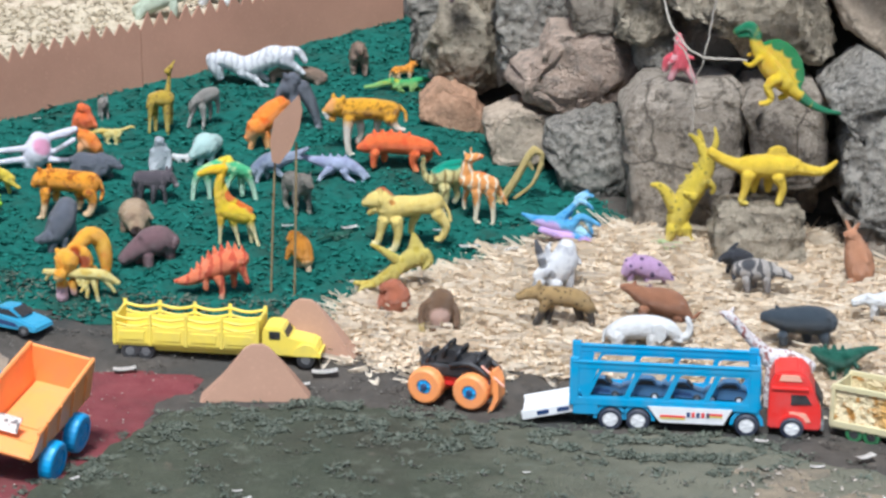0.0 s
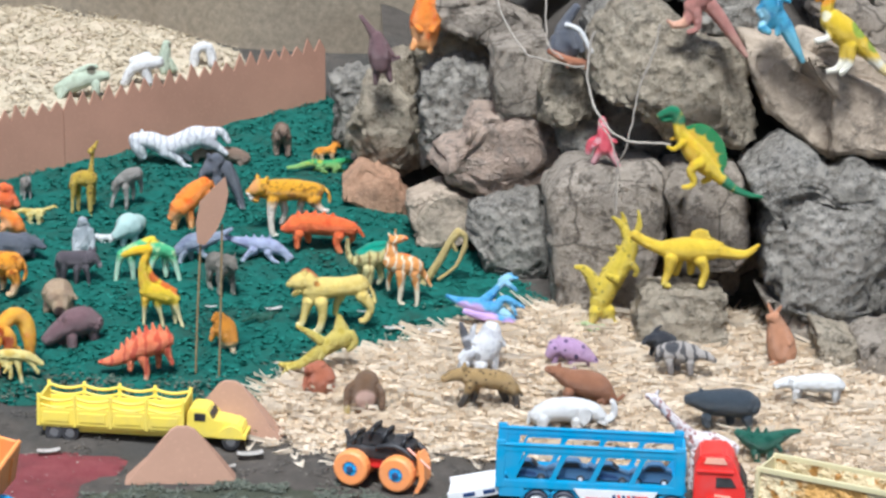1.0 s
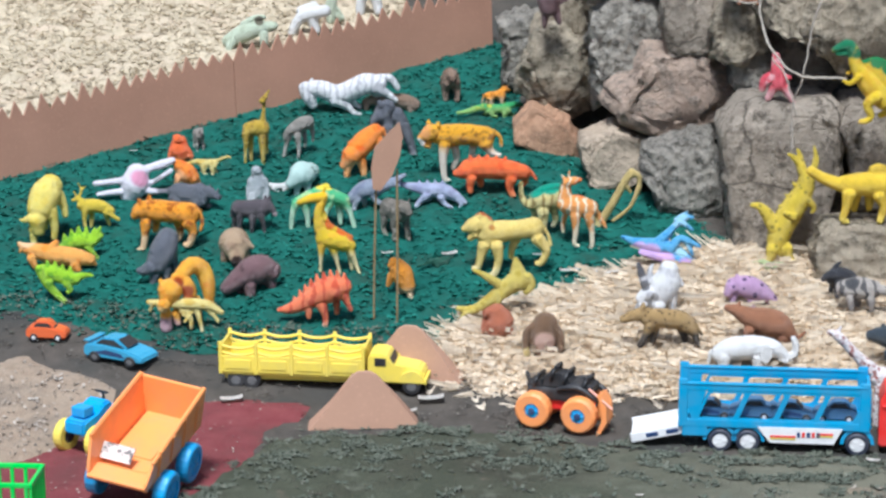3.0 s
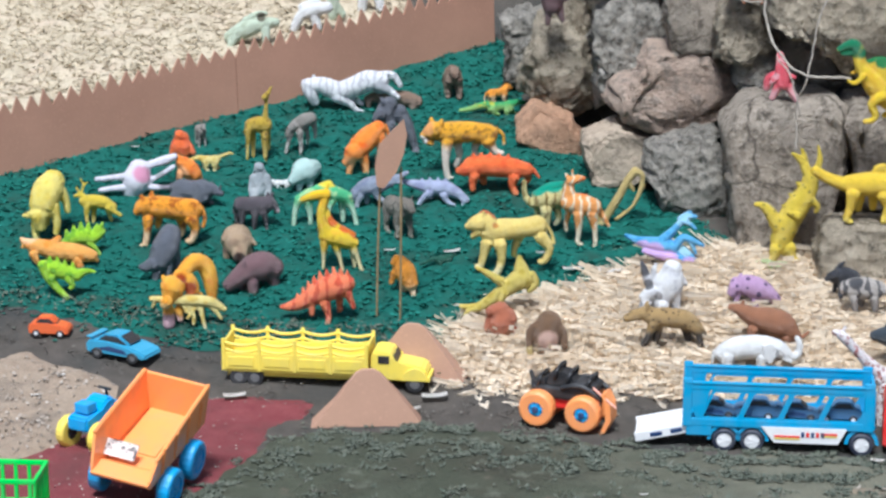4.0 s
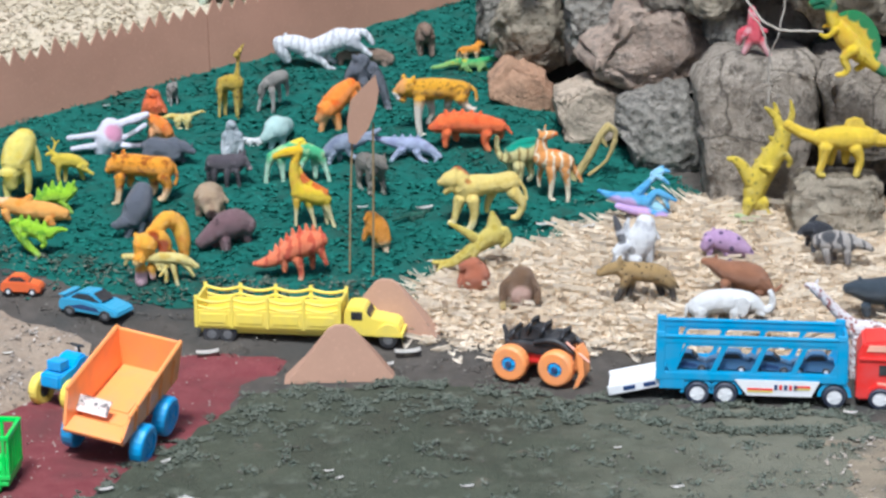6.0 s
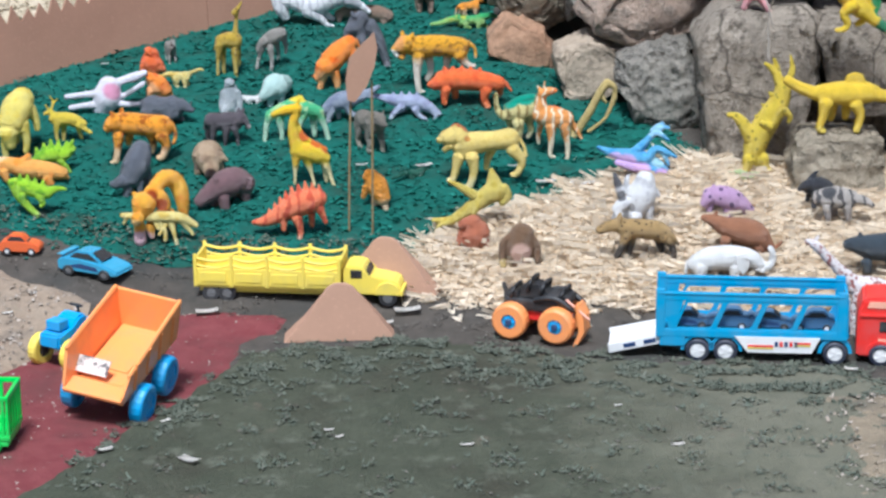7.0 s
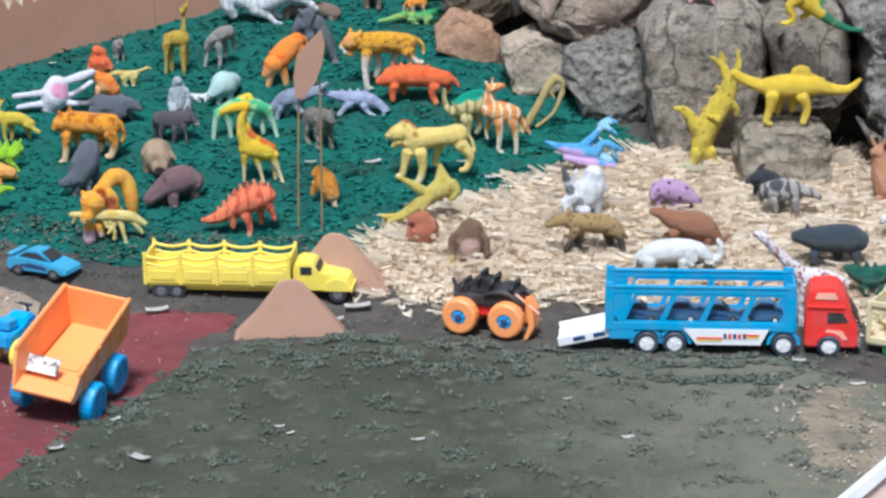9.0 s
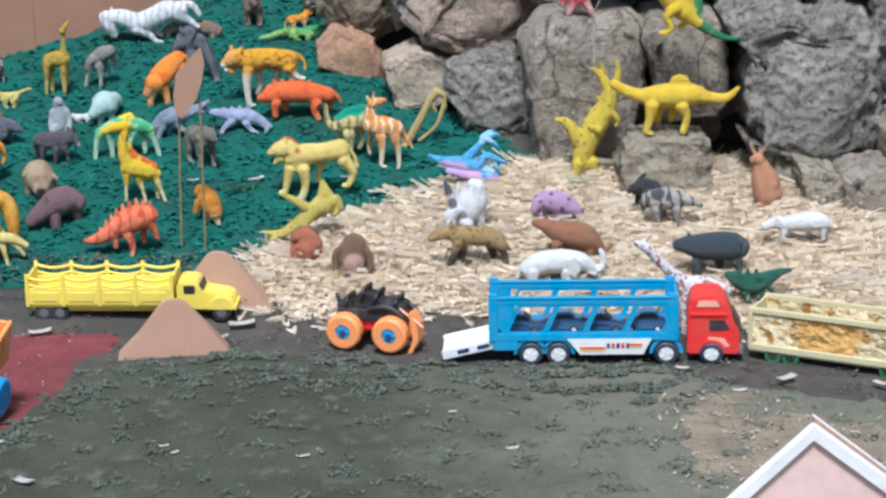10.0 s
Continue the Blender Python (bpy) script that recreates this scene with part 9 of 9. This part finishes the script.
moulded("toy_dinosaur", bm, H_YGREEN, (0.530, 0.326, 0.330), 0.0573, "yellow toy dinosaur with a lime back and white legs")
bm = bmesh.new()
chain(bm, [(-0.22, -0.05, 0.12), (0, -0.05, 0.18), (0.1, 0, 0.42)], [0.062, 0.094, 0.125], 20)
chain(bm, [(0.1, 0, 0.45), (0.28, 0, 0.65), (0.2, 0, 0.95)], [0.156, 0.208, 0.146], 20)
chain(bm, [(0.3, 0, 0.6), (0.58, -0.05, 0.28), (0.88, -0.08, -0.12), (1.08, -0.1, -0.38)], [0.146, 0.12, 0.083, 0.042], 20)
chain(bm, [(0.15, -0.08, 0.4), (0.2, -0.1, 0.1), (0.05, -0.14, 0.02)], [0.114, 0.064, 0.051], 20)
chain(bm, [(-0.22, -0.06, 0.12), (-0.32, -0.06, 0.2)], [0.048, 0.032], 20)
moulded("toy_dinosaur", bm, H_PINK, (0.384, 0.360, 0.361), 0.0571, "pinkish brown toy dinosaur on a stone")
bm = bmesh.new()
chain(bm, [(0, 0, 0.32), (-0.02, 0, 0.55), (-0.08, 0, 0.8)], [0.177, 0.208, 0.125], 20)
chain(bm, [(-0.1, 0, 0.8), (-0.25, 0, 1.02), (-0.36, 0, 1.16)], [0.095, 0.051, 0.037], 20)
chain(bm, [(-0.05, 0, 0.3), (-0.08, 0, 0)], [0.095, 0.046], 20)
chain(bm, [(0.1, 0, 0.3), (0.18, 0, 0.05)], [0.095, 0.046], 20)
chain(bm, [(0.1, 0, 0.4), (0.32, 0, 0.46)], [0.076, 0.037], 20)
chain(bm, [(0.1, 0, 0.62), (0.22, -0.04, 0.5)], [0.067, 0.037], 20)
moulded("toy_dinosaur", bm, H_PLUM, (0.090, 0.639, 0.249), 0.0634, "plum brown toy dinosaur on the rocks")
bm = bmesh.new()
chain(bm, [(0, 0, 0.18), (0, 0, 0.48), (0, 0, 0.76)], [0.229, 0.281, 0.208], 20)
chain(bm, [(-0.15, -0.08, 0.15), (-0.22, -0.12, 0.02)], [0.085, 0.055], 20)
chain(bm, [(0.06, -0.1, 0.15), (0.08, -0.12, -0.03)], [0.085, 0.055], 20)
chain(bm, [(-0.2, -0.08, 0.5), (-0.1, -0.26, 0.36)], [0.076, 0.055], 20)
chain(bm, [(0.2, -0.08, 0.5), (0.1, -0.26, 0.36)], [0.076, 0.055], 20)
moulded("toy_ape", bm, H_ORANGE, (0.137, 0.610, 0.294), 0.0622, "bright orange rounded toy ape on the rocks")
bm = bmesh.new()
chain(bm, [(0, 0, 0.15), (-0.02, 0, 0.36)], [0.26, 0.208], 20)
chain(bm, [(-0.02, -0.05, 0.5), (0, -0.08, 0.54)], [0.125, 0.104], 20)
chain(bm, [(-0.1, 0, 0.45), (0.02, 0, 0.65), (0.16, 0, 0.86)], [0.104, 0.094, 0.078], 20)
chain(bm, [(0.18, -0.05, 0.35), (0.28, -0.1, 0.12)], [0.085, 0.064], 20)
chain(bm, [(-0.2, -0.05, 0.3), (-0.28, -0.1, 0.08)], [0.085, 0.064], 20)
moulded("toy_gorilla", bm, H_SLATE, (0.276, 0.463, 0.316), 0.0588, "dark blue grey toy ape with a raised arm")
bm = bmesh.new()
chain(bm, [(-0.2, -0.2, 0.58), (0.02, -0.26, 0.5), (0.16, -0.28, 0.28), (0.26, -0.26, 0.1), (0.28, -0.2, -0.02)], [0.042, 0.047, 0.047, 0.047, 0.031], 20)
moulded("toy_snake", bm, H_WHITE, (0.285, 0.448, 0.319), 0.0586, "thin white toy snake over a dark toy ape")
bm = bmesh.new()
chain(bm, [(-0.30, -0.24, 0.12), (-0.06, -0.28, 0.0), (0.18, -0.30, -0.06), (0.42, -0.30, -0.05)], [0.05, 0.075, 0.08, 0.05], 20)
chain(bm, [(0.05, -0.34, -0.05), (0.02, -0.36, -0.14)], [0.04, 0.035], 20)
chain(bm, [(0.30, -0.34, -0.05), (0.33, -0.36, -0.14)], [0.04, 0.035], 20)
moulded("toy_lizard", bm, H_RUST, (0.276, 0.463, 0.316), 0.0588, "rust brown toy lizard at the feet of a dark toy ape")
bm = bmesh.new()
chain(bm, [(-0.64, 0, 0.50), (-0.46, 0, 0.49), (-0.2, 0, 0.45), (0.14, 0, 0.45), (0.40, 0, 0.42), (0.48, 0, 0.40)], [0.105, 0.175, 0.235, 0.265, 0.255, 0.21], 20)
chain(bm, [(-0.32, -0.1, 0.187), (-0.3, -0.1, 0.047)], [0.103, 0.079], 20)
chain(bm, [(0.42, -0.1, 0.187), (0.46, -0.1, 0.057)], [0.111, 0.079], 20)
chain(bm, [(0.14, 0.12, 0.187), (0.16, 0.12, 0.047)], [0.103, 0.079], 20)
chain(bm, [(-0.41, 0, 0.617), (-0.44, 0, 0.697)], [0.063, 0.032], 20)
chain(bm, [(0.56, 0, 0.487), (0.62, 0, 0.357)], [0.04, 0.024], 20)
moulded("toy_boar", bm, H_BOAR, (0.404, 0.117), 0.0515, "dark blue grey toy boar on wood shavings", 0.008)
bm = bmesh.new()
chain(bm, [(-0.3, 0, 0.3), (0, 0, 0.33), (0.35, 0, 0.32), (0.5, 0, 0.28)], [0.125, 0.166, 0.166, 0.104], 20)
chain(bm, [(-0.36, 0, 0.34), (-0.5, 0, 0.32), (-0.62, 0, 0.27)], [0.114, 0.094, 0.078], 20)
chain(bm, [(-0.28, -0.05, 0.2), (-0.3, -0.05, 0)], [0.076, 0.037], 20)
chain(bm, [(0.4, -0.05, 0.2), (0.42, -0.05, 0)], [0.076, 0.037], 20)
chain(bm, [(-0.2, 0.08, 0.2), (-0.2, 0.08, 0.02)], [0.076, 0.037], 20)
chain(bm, [(0.46, 0.08, 0.2), (0.5, 0.08, 0.02)], [0.076, 0.037], 20)
chain(bm, [(-0.42, -0.06, 0.42), (-0.38, -0.1, 0.4)], [0.038, 0.022], 20)
moulded("toy_sheep", bm, H_WHITE, (0.495, 0.163), 0.0538, "white smooth toy sheep on wood shavings", 0.008)
bm = bmesh.new()
chain(bm, [(0.52, 0, 0.32), (0.32, 0, 0.46), (0, 0, 0.5), (-0.3, 0, 0.53)], [0.104, 0.166, 0.177, 0.156], 20)
chain(bm, [(-0.35, 0, 0.58), (-0.55, -0.03, 0.56), (-0.72, -0.05, 0.5)], [0.135, 0.104, 0.078], 20)
chain(bm, [(-0.38, -0.08, 0.68), (-0.36, -0.1, 0.75)], [0.048, 0.032], 20)
chain(bm, [(-0.38, 0.06, 0.68), (-0.36, 0.07, 0.75)], [0.048, 0.032], 20)
chain(bm, [(-0.25, -0.05, 0.42), (-0.32, -0.05, 0.2), (-0.42, -0.05, 0.02)], [0.114, 0.064, 0.06], 20)
chain(bm, [(-0.15, 0.05, 0.4), (-0.2, 0.05, 0.05)], [0.104, 0.06], 20)
chain(bm, [(0.4, -0.03, 0.38), (0.54, -0.03, 0.2), (0.58, -0.03, 0.02)], [0.133, 0.069, 0.06], 20)
chain(bm, [(0.3, 0.08, 0.38), (0.38, 0.08, 0.08)], [0.114, 0.06], 20)
chain(bm, [(0.56, 0, 0.38), (0.66, 0, 0.2)], [0.033, 0.028], 20)
moulded("toy_hyena", bm, H_HYENA, (0.183, 0.150), 0.0532, "spotted brown toy hyena with dark legs", 0.008)
bm = bmesh.new()
chain(bm, [(0.15, 0, 0.828), (0.11, 0, 0.608), (0.01, 0, 0.398), (-0.1, 0, 0.278)], [0.18, 0.258, 0.24, 0.168], 20)
chain(bm, [(-0.22, -0.12, 0.448), (-0.33, -0.12, 0.358)], [0.132, 0.105], 20)
chain(bm, [(-0.27, -0.1, 0.598), (-0.34, -0.1, 0.828), (-0.39, -0.1, 0.978)], [0.077, 0.07, 0.035], 20)
chain(bm, [(-0.16, -0.02, 0.638), (-0.18, -0.02, 0.808), (-0.14, -0.02, 0.928)], [0.063, 0.056, 0.028], 20)
chain(bm, [(-0.31, -0.14, 0.258), (-0.41, -0.14, 0.078), (-0.44, -0.14, 0.058)], [0.105, 0.063, 0.056], 20)
chain(bm, [(-0.01, -0.14, 0.228), (-0.07, -0.14, 0.048), (-0.14, -0.14, 0.028)], [0.119, 0.07, 0.056], 20)
chain(bm, [(0.19, -0.04, 0.368), (0.23, -0.04, 0.138)], [0.126, 0.07], 20)
chain(bm, [(0.33, 0.1, 0.608), (0.39, 0.1, 0.538)], [0.07, 0.049], 20)
moulded("toy_rabbit", bm, H_PATCHY2, (0.184, 0.221), 0.0548, "white toy rabbit with grey patches and one dark ear")
bm = bmesh.new()
chain(bm, [(-0.60, 0, 0.30), (-0.40, 0, 0.39), (-0.1, 0, 0.42), (0.14, 0, 0.41)], [0.18, 0.205, 0.22, 0.21], 20)
chain(bm, [(0.14, -0.02, 0.43), (0.33, -0.04, 0.40), (0.46, -0.05, 0.32)], [0.19, 0.17, 0.125], 20)
chain(bm, [(0.46, -0.05, 0.31), (0.60, -0.05, 0.25), (0.70, -0.05, 0.33), (0.715, -0.05, 0.48), (0.67, -0.05, 0.60)], [0.11, 0.085, 0.07, 0.06, 0.05], 20)
plate(bm, [(0.05, 0.52), (0.20, 0.56), (0.30, 0.46), (0.28, 0.28), (0.18, 0.16), (0.07, 0.28)], 0.06, -0.21)
plate(bm, [(0.05, 0.52), (0.20, 0.56), (0.30, 0.46), (0.28, 0.28), (0.18, 0.16), (0.07, 0.28)], 0.06, 0.19)
chain(bm, [(0.44, -0.13, 0.24), (0.56, -0.15, 0.19)], [0.035, 0.025], 20)
chain(bm, [(-0.78, 0, 0.34), (-0.80, 0, 0.14)], [0.035, 0.03], 20)
for x, y in ((-0.55, -0.11), (-0.48, 0.12), (0.06, -0.11), (0.14, 0.12)):
    chain(bm, [(x, y, 0.27), (x, y, 0.08)], [0.125, 0.095], 20)
moulded("toy_elephant", bm, H_WHITE, (0.264, 0.116), 0.0524, "smooth white toy elephant behind the car carrier", 0.002)
# Rough stand-in shape for a pale green toy car with black details.
bm = bmesh.new()
chain(bm, [(-0.52, 0, 0.18), (-0.2, 0, 0.34), (0.12, 0, 0.46), (0.52, 0, 0.52)], [0.146, 0.208, 0.187, 0.104], 20)
chain(bm, [(-0.15, 0, 0.55), (0.1, 0, 0.7), (0.3, 0, 0.72)], [0.095, 0.074, 0.055], 20)
chain(bm, [(-0.4, -0.1, 0.2), (-0.5, -0.15, 0.02)], [0.104, 0.083], 20)
chain(bm, [(0.3, -0.1, 0.35), (0.3, -0.15, 0.1)], [0.104, 0.083], 20)
moulded("far_green_toy", bm, H_PALEMINT, (-0.262, 0.920), 0.0540, "pale mint toy with dark marks behind the fence, roughly shaped")
# Rough stand-in for white and blue flat toy pieces, all in white.
bm = bmesh.new()
chain(bm, [(-0.3, 0, 0.08), (-0.18, 0, 0.3), (0, 0, 0.4), (0.3, 0, 0.46)], [0.083, 0.094, 0.125, 0.104], 20)
chain(bm, [(0.05, 0, 0.35), (0.12, 0, 0.1)], [0.104, 0.083], 20)
chain(bm, [(-0.15, 0.05, 0.45), (0.1, 0.05, 0.55)], [0.083, 0.083], 20)
moulded("far_white_toy", bm, H_WHITE, (-0.194, 0.961), 0.0694, "white toy behind the fence, roughly shaped")
# Plain upright pale green stand-in, no particular kind of toy.
bm = bmesh.new()
chain(bm, [(0, 0, 0.05), (0, 0, 0.35), (0.05, 0, 0.66)], [0.104, 0.135, 0.104], 20)
chain(bm, [(0.1, 0, 0.3), (0.22, 0, 0.1)], [0.083, 0.083], 20)
moulded("far_upright_toy", bm, H_PALEMINT, (-0.169, 1.004), 0.0560, "pale green upright toy figure behind the fence")
# Plain white arch, no particular kind of animal.
bm = bmesh.new()
chain(bm, [(-0.17, 0, 0.02), (-0.12, 0, 0.3), (0.08, 0, 0.34), (0.16, 0, 0.06)], [0.083, 0.094, 0.094, 0.083], 20)
moulded("far_white_arch", bm, H_WHITE, (-0.122, 1.034), 0.0709, "small white arched toy behind the fence")
bm = bmesh.new()
chain(bm, [(-0.76, 0, 0.496), (-0.7, 0, 0.346), (-0.63, 0, 0.186)], [0.118, 0.132, 0.083], 20)
chain(bm, [(-0.7, 0, 0.476), (-0.49, 0, 0.476), (-0.21, 0, 0.376), (0.07, 0, 0.456), (0.31, 0, 0.556), (0.54, 0, 0.556)], [0.12, 0.155, 0.173, 0.185, 0.197, 0.155], 20)
chain(bm, [(0.53, 0, 0.666), (0.74, 0, 0.656), (0.87, 0, 0.476)], [0.07, 0.07, 0.049], 20)
chain(bm, [(0.49, -0.06, 0.496), (0.68, -0.06, 0.396), (0.83, -0.06, 0.276)], [0.12, 0.07, 0.049], 20)
chain(bm, [(0.37, 0.08, 0.476), (0.51, 0.08, 0.356), (0.65, 0.08, 0.316)], [0.104, 0.063, 0.049], 20)
chain(bm, [(-0.23, -0.06, 0.296), (-0.01, -0.06, 0.166), (0.09, -0.06, 0.056), (0.2, -0.06, 0.016)], [0.125, 0.07, 0.049, 0.042], 20)
chain(bm, [(-0.08, 0.08, 0.356), (0.08, 0.08, 0.206), (0.2, 0.08, 0.126)], [0.097, 0.063, 0.042], 20)
chain(bm, [(-0.67, 0, 0.566), (-0.64, 0, 0.646)], [0.049, 0.028], 20)
moulded("toy_zebra", bm, H_ZEBRA, (-0.136, 0.733), 0.0652, "white toy zebra with faint grey stripes in a gallop")


# ---- paper scraps and loose chips ----
def scrap(at, size, turn, rise, label, lift=0.0):
    x, y = at
    bm = bmesh.new()
    n = 5
    g = [[bm.verts.new(((i / n - 0.5) * size, (j / 2 - 0.5) * size * (0.45 + 0.1 * noise.noise((i, turn, 0))), 0.003 + rise * (i / n - 0.4) ** 2 * size * 4 + 0.0006 * noise.noise((i * 2, j * 3, turn)))) for j in range(3)] for i in range(n + 1)]
    for i in range(n):
        for j in range(2):
            bm.faces.new((g[i][j], g[i + 1][j], g[i + 1][j + 1], g[i][j + 1]))
    bmesh.ops.solidify(bm, geom=bm.faces[:], thickness=0.0006)
    ob = part("paper_scrap", bm, M_PAPER, None, label)
    ob.matrix_world = pose(x, y, gz(x, y) + 0.003 + lift, 0, 0, turn)
    tagged(ob, category="paper scrap", group="paper scraps")


scrap((-0.216, 0.076), 0.0206, 8, 0.06, "small torn pale paper scrap lying on the ground", 0)
scrap((-0.202, -0.261), 0.0186, -40, 0.06, "small torn pale paper scrap lying on the ground", 0)
scrap((-0.270, -0.238), 0.0116, 20, 0.06, "small torn pale paper scrap lying on the ground", 0)
scrap((0.016, -0.235), 0.0108, 0, 0.06, "small torn pale paper scrap lying on the ground", 0)
scrap((0.182, -0.238), 0.0099, 10, 0.06, "small torn pale paper scrap lying on the ground", 0)
scrap((-0.086, -0.216), 0.0072, 30, 0.06, "small torn pale paper scrap lying on the ground", 0)
scrap((0.346, -0.071), 0.0117, -20, 0.06, "small torn pale paper scrap lying on the ground", 0)
scrap((0.430, -0.106), 0.0173, 30, 0.06, "small torn pale paper scrap lying on the ground", 0)
scrap((0.385, -0.131), 0.0124, -5, 0.06, "small torn pale paper scrap lying on the ground", 0)
scrap((0.506, -0.129), 0.0143, -50, 0.06, "small torn pale paper scrap lying on the ground", 0)
scrap((0.141, -0.152), 0.0066, 0, 0.06, "small torn pale paper scrap lying on the ground", 0)
scrap((0.183, -0.239), 0.0099, 10, 0.06, "small torn pale paper scrap lying on the ground", 0)
scrap((0.102, 0.324), 0.0203, 10, 0.06, "small torn pale paper scrap lying on the ground", 0.004)
scrap((0.138, 0.319), 0.0248, -15, 0.06, "small torn pale paper scrap lying on the ground", 0.004)
scrap((-0.019, 0.362), 0.0172, 20, 0.06, "small torn pale paper scrap lying on the ground", 0.004)
scrap((-0.034, 0.076), 0.0237, 5, 0.06, "small torn pale paper scrap lying on the ground", 0)
scrap((0.072, 0.359), 0.0126, 0, 0.06, "small torn pale paper scrap lying on the ground", 0.004)
scrap((-0.082, 0.364), 0.0115, 0, 0.06, "small torn pale paper scrap lying on the ground", 0.004)
scrap((-0.397, 0.076), 0.0103, 10, 0.06, "small torn pale paper scrap lying on the ground", 0)
scrap((-0.379, 0.112), 0.0083, 50, 0.06, "small torn pale paper scrap lying on the ground", 0)
scrap((-0.054, 0.053), 0.0153, 0, 0.06, "small torn pale paper scrap lying on the ground", 0)
scrap((-0.370, 0.619), 0.0088, 0, 0.06, "small torn pale paper scrap lying on the ground", 0.004)
scrap((-0.095, -0.201), 0.0082, 0, 0.06, "small torn pale paper scrap lying on the ground", 0)
scrap((-0.229, -0.178), 0.0092, 40, 0.06, "small torn pale paper scrap lying on the ground", 0)
